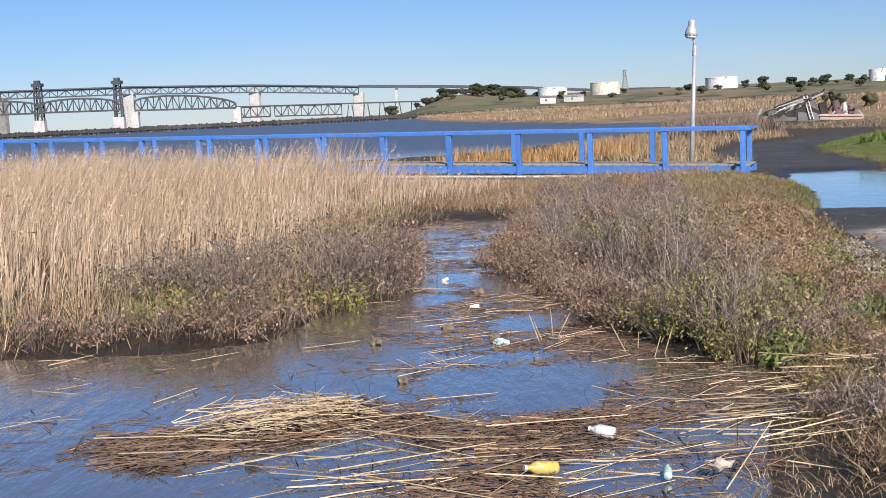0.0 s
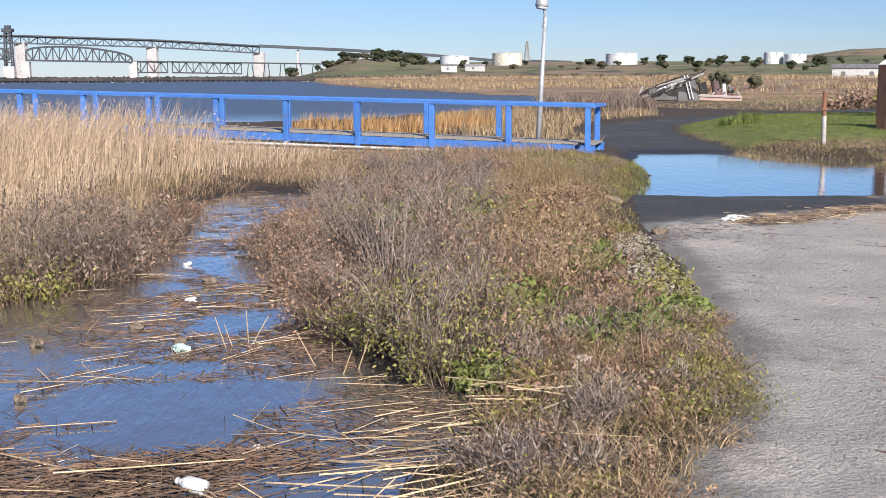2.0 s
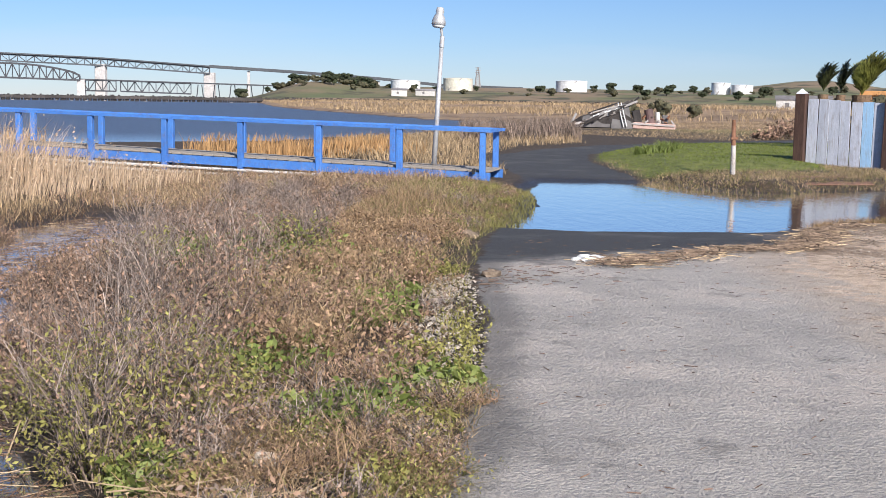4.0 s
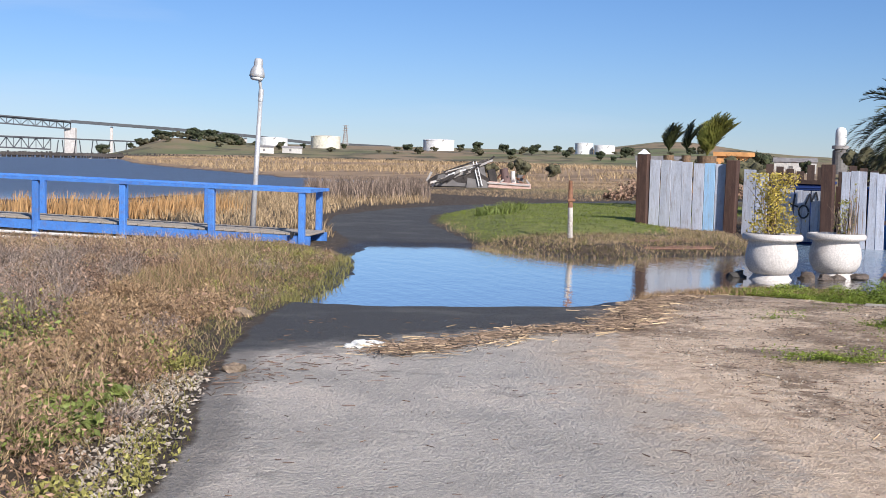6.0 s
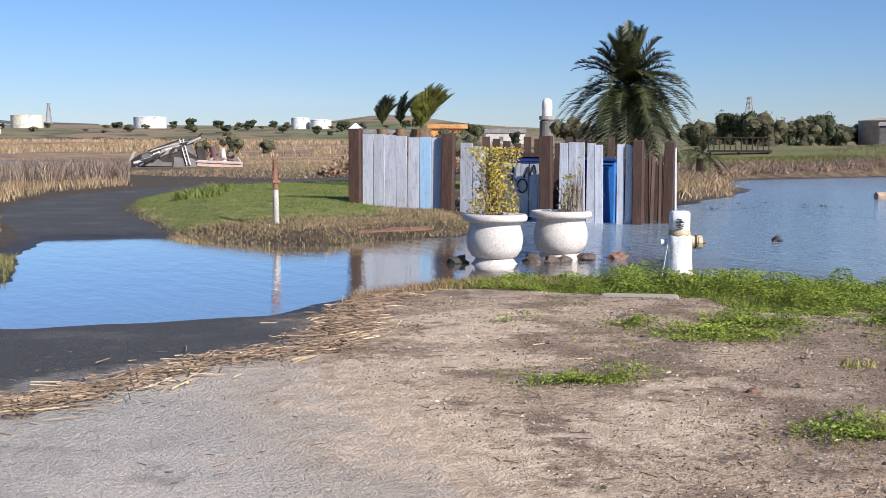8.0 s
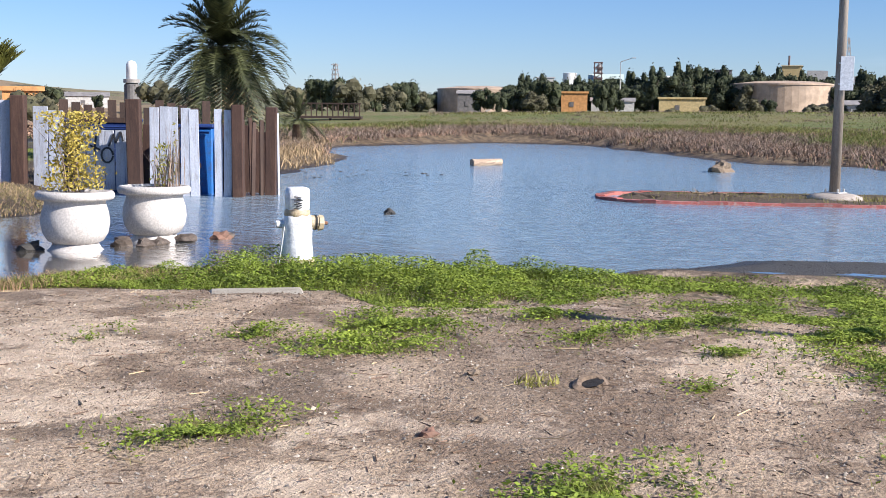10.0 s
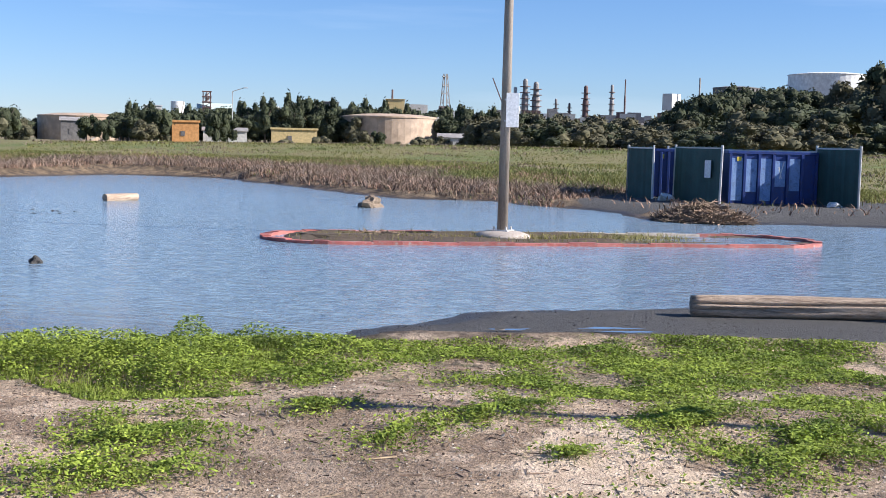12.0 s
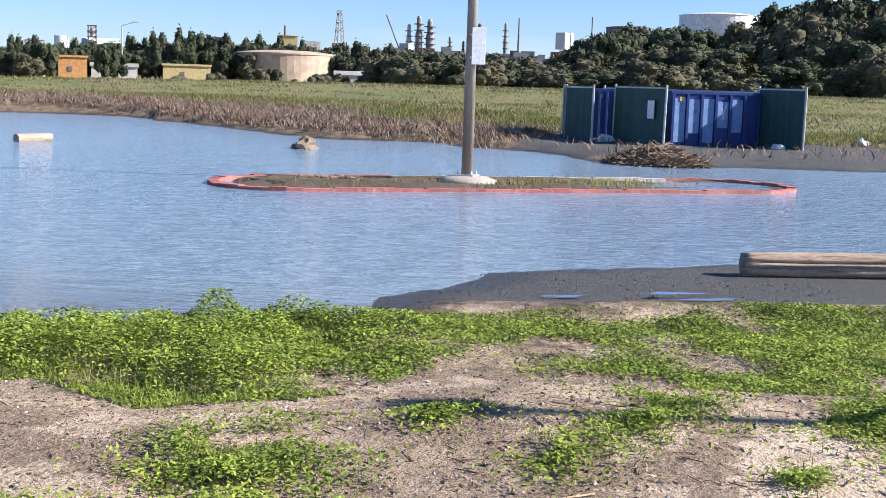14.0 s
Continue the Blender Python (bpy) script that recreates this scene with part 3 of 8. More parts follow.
def ground_material():
    m, nt, p = nodes_of("ground_surface")
    pos = nt.nodes.new("ShaderNodeNewGeometry").outputs["Position"]

    def attr(name):
        n = nt.nodes.new("ShaderNodeAttribute")
        n.attribute_name = name
        return n.outputs["Fac"]
    n_mid, n_small, n_fine, n_big = noise_of(nt, pos, 1.1, 6), noise_of(nt, pos, 7.0, 6), noise_of(nt, pos, 55.0, 5), noise_of(nt, pos, 0.16, 5)
    wob = mth(nt, "ADD", mth(nt, "MULTIPLY", mth(nt, "SUBTRACT", n_mid, 0.5), 1.1), mth(nt, "MULTIPLY", mth(nt, "SUBTRACT", n_small, 0.5), 0.5))

    def zone(name, soft=0.12, wobble=0.5):
        return ramp(nt, mth(nt, "ADD", attr(name), mth(nt, "MULTIPLY", wob, wobble)), -soft, soft)
    grain = ramp(nt, n_fine, 0.3, 0.7)
    earth = mixc(nt, ramp(nt, n_small, 0.35, 0.65), (0.045, 0.032, 0.021), (0.10, 0.072, 0.046))
    field = mixc(nt, ramp(nt, n_big, 0.40, 0.62), (0.19, 0.17, 0.065), (0.12, 0.155, 0.035))
    field = mixc(nt, mth(nt, "MULTIPLY", ramp(nt, n_mid, 0.45, 0.68), 0.7), field, (0.20, 0.145, 0.075))
    field = mixc(nt, mth(nt, "MULTIPLY", ramp(nt, noise_of(nt, pos, 3.1, 6, 0.7), 0.5, 0.7), 0.6), field, (0.06, 0.055, 0.025))
    col = mixc(nt, zone("field", 4.0, 6.0), earth, field)
    col = mixc(nt, zone("mud", 1.6, 4.0), col, mixc(nt, ramp(nt, noise_of(nt, pos, 2.2, 7, 0.75), 0.4, 0.62), (0.085, 0.06, 0.038), (0.25, 0.18, 0.105)))
    hills = mixc(nt, ramp(nt, noise_of(nt, pos, 0.012, 6), 0.4, 0.62), (0.25, 0.18, 0.105), (0.125, 0.145, 0.055))
    hills = mixc(nt, ramp(nt, noise_of(nt, pos, 0.05, 6), 0.50, 0.62), hills, (0.08, 0.075, 0.04))
    col = mixc(nt, ramp(nt, attr("far"), 150, 420), col, hills)
    col = mixc(nt, zone("farmarsh", 3.0, 8.0), col, mixc(nt, ramp(nt, n_big, 0.35, 0.65), mixc(nt, ramp(nt, noise_of(nt, pos, 0.6, 6, 0.7), 0.4, 0.62), (0.16, 0.105, 0.062), (0.26, 0.175, 0.10)), (0.38, 0.265, 0.155)))
    dirt = mixc(nt, ramp(nt, n_mid, 0.43, 0.60), (0.335, 0.23, 0.145), (0.71, 0.525, 0.355))
    dirt = mixc(nt, ramp(nt, noise_of(nt, pos, 2.3, 7, 0.7), 0.57, 0.65), dirt, (0.20, 0.14, 0.092))
    dirt = mixc(nt, mth(nt, "MULTIPLY", ramp(nt, noise_of(nt, pos, 0.75, 5), 0.52, 0.66), 0.5), dirt, (0.20, 0.145, 0.095))
    dirt = mixc(nt, mth(nt, "MULTIPLY", grain, 0.28), dirt, (0.17, 0.12, 0.08))
    dirt = mixc(nt, mth(nt, "MULTIPLY", ramp(nt, noise_of(nt, pos, 130.0, 3), 0.58, 0.68), 0.6), dirt, (0.60, 0.49, 0.37))
    dirt = mixc(nt, mth(nt, "MULTIPLY", ramp(nt, noise_of(nt, pos, 17.0, 7, 0.75), 0.50, 0.60), 0.6), dirt, (0.10, 0.066, 0.040))
    dirt = mixc(nt, mth(nt, "MULTIPLY", ramp(nt, noise_of(nt, pos, 1.9, 7, 0.7), 0.52, 0.60), 0.65), dirt, (0.70, 0.54, 0.39))
    dirt = mixc(nt, mth(nt, "MULTIPLY", ramp(nt, noise_of(nt, pos, 38.0, 7, 0.8), 0.50, 0.60), 0.55), dirt, (0.11, 0.072, 0.045))
    dirt = mixc(nt, mth(nt, "MULTIPLY", ramp(nt, noise_of(nt, pos, 85.0, 5, 0.7), 0.56, 0.64), 0.6), dirt, (0.50, 0.41, 0.31))
    sandy = ramp(nt, mth(nt, "ADD", attr("sand"), mth(nt, "MULTIPLY", wob, 1.5)), 0.42, 0.62)
    dirt = mixc(nt, mth(nt, "MULTIPLY", sandy, 0.8), dirt, mixc(nt, ramp(nt, n_small, 0.35, 0.62), (0.58, 0.425, 0.29), (0.82, 0.65, 0.475)))
    dirt = mixc(nt, mth(nt, "MULTIPLY", ramp(nt, mth(nt, "ADD", attr("spoil"), mth(nt, "MULTIPLY", wob, 0.9)), 0.34, 0.70), 0.45), dirt, mixc(nt, ramp(nt, noise_of(nt, pos, 30.0, 7, 0.75), 0.4, 0.6), (0.12, 0.08, 0.05), (0.26, 0.185, 0.12)))
    col = mixc(nt, zone("dirt", 0.35, 1.6), col, dirt)
    col = mixc(nt, mth(nt, "MULTIPLY", zone("strip", 0.15, 0.9), 0.85), col, mixc(nt, ramp(nt, noise_of(nt, pos, 9.0, 6, 0.7), 0.4, 0.6), (0.05, 0.04, 0.024), (0.075, 0.09, 0.022)))
    tar = mixc(nt, ramp(nt, n_mid, 0.35, 0.68), (0.52, 0.475, 0.41), (0.69, 0.625, 0.54))
    tar = mixc(nt, ramp(nt, noise_of(nt, pos, 0.55, 4), 0.5, 0.68), tar, (0.74, 0.65, 0.55))
    tar = mixc(nt, mth(nt, "MULTIPLY", grain, 0.28), tar, (0.19, 0.18, 0.17))
    tar = mixc(nt, mth(nt, "MULTIPLY", ramp(nt, noise_of(nt, pos, 150.0, 3), 0.54, 0.66), 0.4), tar, (0.16, 0.15, 0.14))
    tar = mixc(nt, mth(nt, "MULTIPLY", ramp(nt, noise_of(nt, pos, 190.0, 3), 0.60, 0.70), 0.6), tar, (0.62, 0.59, 0.55))
    dark_stain = ramp(nt, noise_of(nt, pos, 1.7, 8, 0.72), 0.56, 0.66)
    tar = mixc(nt, mth(nt, "MULTIPLY", dark_stain, 0.5), tar, (0.20, 0.18, 0.155))
    tar = mixc(nt, mth(nt, "MULTIPLY", ramp(nt, noise_of(nt, pos, 42.0, 6, 0.8), 0.48, 0.62), 0.32), tar, (0.19, 0.18, 0.16))
    tar = mixc(nt, mth(nt, "MULTIPLY", ramp(nt, noise_of(nt, pos, 0.9, 7, 0.65), 0.55, 0.66), 0.5), tar, (0.38, 0.355, 0.32))
    # on the path this is real pale silt along the dirt edge
    silt_sky = ramp(nt, mth(nt, "ADD", attr("path"), mth(nt, "MULTIPLY", wob, 1.1)), 0.95, 0.35)
    tar = mixc(nt, mth(nt, "MULTIPLY", mth(nt, "MULTIPLY", silt_sky, zone("dirtside", 0.4, 0.6)), 0.7), tar, (0.60, 0.50, 0.39))
    lee = mth(nt, "SUBTRACT", 1.0, zone("dirtside", 0.4, 0.6))
    fringe = ramp(nt, mth(nt, "ADD", attr("path"), mth(nt, "MULTIPLY", wob, 0.45)), 0.34, 0.10)
    tar = mixc(nt, mth(nt, "MULTIPLY", mth(nt, "MULTIPLY", fringe, lee), 0.6), tar, (0.11, 0.102, 0.092))
    newtar = mixc(nt, grain, (0.04, 0.041, 0.043), (0.085, 0.085, 0.085))
    newtar = mixc(nt, mth(nt, "MULTIPLY", ramp(nt, noise_of(nt, pos, 0.8, 7, 0.7), 0.48, 0.66), 0.6), newtar, (0.14, 0.135, 0.125))
    tar = mixc(nt, zone("newtar", 0.3, 1.1), tar, newtar)
    col = mixc(nt, zone("path", 0.025, 0.26), col, tar)
    col = mixc(nt, mth(nt, "MULTIPLY", zone("dirt", 0.55, 2.4), ramp(nt, noise_of(nt, pos, 6.0, 8, 0.75), 0.36, 0.56)), col, dirt)
    lot = mixc(nt, grain, (0.045, 0.045, 0.046), (0.105, 0.10, 0.095))
    col = mixc(nt, zone("lot", 0.08, 0.4), col, lot)
    col = mixc(nt, zone("lawn", 0.2, 0.6), col, mixc(nt, ramp(nt, noise_of(nt, pos, 3.0, 8, 0.75), 0.35, 0.65), (0.10, 0.125, 0.025), (0.24, 0.25, 0.065)))
    # damp ground beside the water
    damp = ramp(nt, mth(nt, "ADD", attr("height"), mth(nt, "MULTIPLY", wob, 0.05)), WATER + 0.10, WATER + 0.015)
    wet = mth(nt, "MULTIPLY", damp, 0.62)
    col = mixc(nt, wet, col, (0.03, 0.024, 0.018))
    nt.links.new(col, p.inputs["Base Color"])
    rr = nt.nodes.new("ShaderNodeMapRange")
    rr.inputs["To Min"].default_value, rr.inputs["To Max"].default_value = 0.93, 0.45
    nt.links.new(damp, rr.inputs["Value"])
    nt.links.new(rr.outputs[0], p.inputs["Roughness"])
    bump_to(nt, p, mth(nt, "ADD", mth(nt, "ADD", mth(nt, "MULTIPLY", n_fine, 0.8), mth(nt, "MULTIPLY", noise_of(nt, pos, 24.0, 6, 0.7), 0.8)), n_small), 1.0, 0.04)
    return m


def build_ground():
    me = bpy.data.meshes.new("ground")
    me.from_pydata(np.concatenate([GP, GH[:, None]], 1).tolist(), [], GF.tolist())
    me.shade_smooth()
    for name, poly in (("path", PATH), ("strip", STRIP), ("lawn", LAWN), ("dirt", DIRT), ("lot", LOT)):
        add_float(me, name, np.maximum(inside_distance(GP, poly), inside_distance(GP, YARD)) if name == "lot" else inside_distance(GP, poly) + (0.35 if name == "dirt" else 0.0))
    sand = sum(np.exp(-(((GP[:, 0] - x0) / sx) ** 2 + ((GP[:, 1] - y0) / sy) ** 2)) for x0, y0, sx, sy in ((11.7, 11.1, 0.55, 0.6), (9.2, 14.3, 0.8, 0.4), (8.4, 11.2, 0.5, 0.5), (9.6, 15.1, 0.9, 0.35), (8.6, 13.2, 0.7, 0.3), (12.4, 11.6, 0.5, 0.4), (9.4, 12.0, 0.6, 0.25)))
    spoil = sum(np.exp(-(((GP[:, 0] - x0) / sx) ** 2 + ((GP[:, 1] - y0) / sy) ** 2)) for x0, y0, sx, sy in ((10.7, 11.9, 0.7, 0.45), (11.3, 12.6, 0.6, 0.5), (9.8, 11.0, 0.7, 0.35), (12.1, 13.2, 0.9, 0.4)))
    add_float(me, "spoil", spoil)
    rim = inside_distance(GP, DIRT) - 0.1
    sand = sand + 0.85 * np.exp(-(rim / 0.55) ** 2) * smooth(14.5, 13.0, GP[:, 1]) * smooth(9.5, 7.5, GP[:, 0])
    add_float(me, "sand", sand)
    add_float(me, "dirtside", inside_distance(GP, DIRT) + 1.2)
    add_float(me, "height", GH)
    r = np.hypot(GP[:, 0], GP[:, 1])
    add_float(me, "far", r)
    e = GP[:, 0] * 0.94 + GP[:, 1] * 0.30
    add_float(me, "field", np.where(GP[:, 0] > 10, e - 40, -50))
    add_float(me, "mud", np.where((GP[:, 0] > 26) & (r < 90), inside_distance(GP, LAGOON) + 7.0 + 2.0 * wave(GP, 0.25, 3.0), -20))
    az = np.degrees(np.arctan2(GP[:, 0], GP[:, 1]))
    fm = np.minimum(np.minimum(GP[:, 1] - 68, 520 - r), (32 - az) * 2)
    add_float(me, "farmarsh", fm)
    add_float(me, "newtar", np.where(GP[:, 1] > 10, GP[:, 1] - 13.2 - 0.38 * np.maximum(GP[:, 0] - 4.8, 0), -5))
    me.materials.append(ground_material())
    return tagged(new("ground", me), "marshy shore ground with dirt, old asphalt path and field", "ground", "", "structure")


build_ground()


def water_material():
    m, nt, p = nodes_of("flood_water")
    pos = nt.nodes.new("ShaderNodeNewGeometry").outputs["Position"]
    at = nt.nodes.new("ShaderNodeAttribute")
    at.attribute_name = "ripple"
    mp = nt.nodes.new("ShaderNodeMapping")
    mp.inputs["Scale"].default_value = (1.7, 0.45, 1.0)
    mp.inputs["Rotation"].default_value = (0, 0, radians(-20))
    nt.links.new(pos, mp.inputs["Vector"])
    w = mth(nt, "ADD", noise_of(nt, mp.outputs[0], 3.2, 5, 0.6), mth(nt, "MULTIPLY", noise_of(nt, mp.outputs[0], 11.0, 3), 0.30))
    ch = nt.nodes.new("ShaderNodeAttribute")
    ch.attribute_name = "chop"
    calm = mth(nt, "ADD", mth(nt, "MULTIPLY", ch.outputs["Fac"], 0.32), mth(nt, "ADD", 0.02, mth(nt, "MULTIPLY", at.outputs["Fac"], 0.20)))
    nt.links.new(calm, p.inputs["Roughness"])
    nt.links.new(calm, p.inputs["Coat Roughness"])
    # reflected sky blue is put into the rippled water's base colour; calm water stays silty
    silt_sky = mixc(nt, ramp(nt, at.outputs["Fac"], 0.02, 0.6), (0.13, 0.115, 0.095), (0.31, 0.42, 0.50))
    nt.links.new(mixc(nt, ch.outputs["Fac"], silt_sky, (0.055, 0.056, 0.06)), p.inputs["Base Color"])
    p.inputs["IOR"].default_value = 1.9
    p.inputs["Specular IOR Level"].default_value = 0.5
    b = nt.nodes.new("ShaderNodeBump")
    b.inputs["Distance"].default_value = 0.31
    nt.links.new(at.outputs["Fac"], b.inputs["Strength"])
    nt.links.new(w, b.inputs["Height"])
    nt.links.new(b.outputs[0], p.inputs["Normal"])
    p.inputs["Coat Weight"].default_value = 1.0
    p.inputs["Coat IOR"].default_value = 1.6
    nt.links.new(b.outputs[0], p.inputs["Coat Normal"])
    return m


def build_water():
    P, F = sheet(axis(-6, 60, 1.0, -2600, 3000, 1.2), axis(-4, 60, 1.0, -1000, 3000, 1.2))
    me = bpy.data.meshes.new("water")
    me.from_pydata(np.concatenate([P, np.full((len(P), 1), WATER)], 1).tolist(), [], F.tolist())
    x, y = P[:, 0], P[:, 1]
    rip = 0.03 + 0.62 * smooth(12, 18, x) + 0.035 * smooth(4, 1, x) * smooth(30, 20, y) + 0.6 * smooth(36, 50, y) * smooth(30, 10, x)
    # ripple also sets how much sky blue goes into the water colour
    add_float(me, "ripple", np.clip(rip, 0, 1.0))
    add_float(me, "chop", smooth(36, 60, y) * smooth(30, 12, x))
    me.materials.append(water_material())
    return tagged(new("water", me), "still brown flood water reflecting the blue sky, rippled part coloured sky blue", "water", "", "structure")


build_water()


def sticks(centre, direction, length, radius):
    """Vertices and triangles of many straight three-sided stalks."""
    n = len(centre)
    d = direction / np.linalg.norm(direction, axis=1)[:, None]
    a = np.cross(d, np.array([0.13, 0.21, 0.97]))
    a /= np.linalg.norm(a, axis=1)[:, None]
    b = np.cross(d, a)
    ring = [a * math.cos(q) + b * math.sin(q) for q in (0.5, 2.6, 4.7)]
    lo, hi = centre - d * (length / 2)[:, None], centre + d * (length / 2)[:, None]
    v = np.stack([lo + r * radius[:, None] for r in ring] + [hi + r * (radius * 0.75)[:, None] for r in ring], 1).reshape(-1, 3)
    k = np.arange(n)[:, None] * 6
    tri = ((0, 1, 4), (0, 4, 3), (1, 2, 5), (1, 5, 4), (2, 0, 3), (2, 3, 5))
    return v, np.concatenate([k + np.array([t]) for t in tri], 0)


def pebbles(centre, size):
    """Vertices and triangles of many small uneven stones."""
    n = len(centre)
    dirs = np.array([(1, 0, 0), (0, 1, 0), (-1, 0, 0), (0, -1, 0), (0, 0, 1), (0, 0, -1)], float)
    v = centre[:, None, :] + dirs[None] * (size[:, None, None] * rng.uniform(0.5, 1.2, (n, 6, 1))) * np.array([1, 1, 0.65]) + rng.normal(0, 0.25, (n, 6, 3)) * size[:, None, None]
    k = np.arange(n)[:, None] * 6
    tri = ((0, 1, 4), (1, 2, 4), (2, 3, 4), (3, 0, 4), (1, 0, 5), (2, 1, 5), (3, 2, 5), (0, 3, 5))
    return v.reshape(-1, 3), np.concatenate([k + np.array([t]) for t in tri], 0)


def scatter(poly, n, grow=0.0):
    """n random points inside an outline."""
    lo, hi = poly.min(0) + min(grow, 0.0), poly.max(0) - min(grow, 0.0)
    out = np.zeros((0, 2))
    while len(out) < n:
        p = rng.uniform(lo, hi, (n * 3, 2))
        out = np.concatenate([out, p[inside_distance(p, poly) > grow]])
    return out[:n]


def with_z(p, dz=0.0):
    return np.concatenate([p, (land(p) + dz)[:, None]], 1)


# ---- blue footbridge and its lamp ----
RAIL_A, RAIL_D = np.array((6.30, 24.95)), np.array((-0.940, 0.341))
RAIL_N = np.array((0.341, 0.940))


def rail_point(s, side, z):
    p = RAIL_A + RAIL_D * s + RAIL_N * side
    return (float(p[0]), float(p[1]), z)


def footbridge():
    root = thing("footbridge", pose(0, 0, 0), "blue painted timber footbridge with square posts over the marsh", "footbridge")
    length, step, width = 25.0, 1.6, 1.35
    top = lambda s: 0.86 + 0.022 * s
    deck = lambda s: 0.0 + 0.031 * s
    for side in (0.0, width):
        k = 0
        while k * step <= length:
            s = k * step + (0.05 if side == 0.0 else 0.55 if k else 0.05)
            part("post", box(0.11, 0.11, top(s) - (-0.35) - 0.03, Matrix.Translation(rail_point(s, side, -0.35)) @ pose(0, 0, 0, 0, 0, 160), 0.008), M_BLUE, root)
            k += 1
        part("top_rail", beam(rail_point(-0.12, side, top(0)), rail_point(length, side, top(length)), 0.15, 0.055), M_BLUE, root)
        part("edge_beam", beam(rail_point(-0.1, side, deck(0)), rail_point(length, side, deck(length)), 0.07, 0.16), M_BLUE, root)
    part("end_rail", beam(rail_point(-0.05, 0.06, top(0)), rail_point(-0.05, width - 0.06, top(0)), 0.10, 0.05), M_BLUE, root)
    proto = None
    for i in range(110):
        s = 0.02 + i * 0.222
        m = Matrix.Translation(rail_point(s, width / 2, deck(s) + 0.085)) @ pose(0, 0, 0, 0, 0, 160)
        if proto is None:
            proto = part("deck_board", box(0.205, width - 0.14, 0.035, None, 0.006), M_DECK, root)
            ob = proto
        else:
            ob = proto.copy()
            scene.collection.objects.link(ob)
        ob.matrix_basis = m
    for dz in (-0.07, -0.17):
        part("pipe", tube(rail_point(3.2, -0.07, deck(3) + dz - 0.06), rail_point(13.5, -0.07, deck(13) + dz - 0.10), 0.026), M_PIPE, root, "weathered white pipe")
    part("strap", box(0.03, 0.16, 0.10, Matrix.Translation(rail_point(0.2, -0.07, 0.06)) @ pose(0, 0, 0, 0, 0, 160)), M_BLACK, root, "black bracket")
    return root


footbridge()


def street_lamp():
    root = thing("street_lamp", pose(5.53, 26.64, ground_z(5.53, 26.64) - 0.05), "leaning pale steel lamp post with a bell-shaped head", "street lamp")
    part("pole", tube((0, 0, 0), (0.13, 0, 2.55), 0.055, 0.04, 14), M_GALV, root, smooth=True)
    part("collar", tube((0.128, 0, 2.5), (0.14, 0, 2.72), 0.05, 0.045, 12), M_GALV, root)
    part("arm", tube((0.14, 0, 2.7), (0.10, -0.03, 2.93), 0.028, 0.028, 8), M_GALV, root)
    head = part("lamp_head", lathe([(0.05, 0.40), (0.07, 0.385), (0.085, 0.31), (0.075, 0.27), (0.11, 0.21), (0.135, 0.13), (0.14, 0.06), (0.13, 0.055)][::-1], 20), M_GALV, root, smooth=True)
    head.matrix_basis = pose(0.05, -0.03, 2.88, 0, 6, 0)
    lens = part("lens", lathe([(0.09, 0.0), (0.118, 0.02), (0.125, 0.06)], 20), M_GLASS, head, "clear glass lens", smooth=True)
    part("footing", box(0.28, 0.28, 0.10, Matrix.Translation((0, 0, 0.0)), 0.02), M_SLAB, root)
    return root


street_lamp()


def marker_post():
    root = thing("marker_post", pose(11.45, 25.9, ground_z(11.45, 25.9) - 0.05, 1, -1.5, 0), "rusty steel marker post with white band on the lawn edge", "post")
    part("shaft", tube((0, 0, 0), (0, 0, 1.0), 0.046, 0.045, 12), M_RUST, root, smooth=True)
    part("band", tube((0, 0, 0.08), (0, 0, 0.66), 0.0495, 0.0485, 12), surf("worn_white_band", (0.42, 0.38, 0.34), (0.6, 0.56, 0.5), 6, 50, 0.7, 0.2, 0.003, dirt=(0.16, 0.09, 0.06), dirt_amount=0.8), root, "flaking white paint band")
    part("cap", tube((0, 0, 1.0), (0.0, 0, 1.17), 0.04, 0.035, 10), M_RUST, root, "dark rusty cap")
    part("clip", box(0.14, 0.03, 0.05, Matrix.Translation((0, -0.05, 0.78))), M_RUST, root)
    return root


marker_post()

# ---- wooden enclosure in the flood ----
FENCE = [(14.72, 30.30), (16.20, 28.85), (17.65, 27.25), (18.98, 25.95), (19.70, 25.95)]


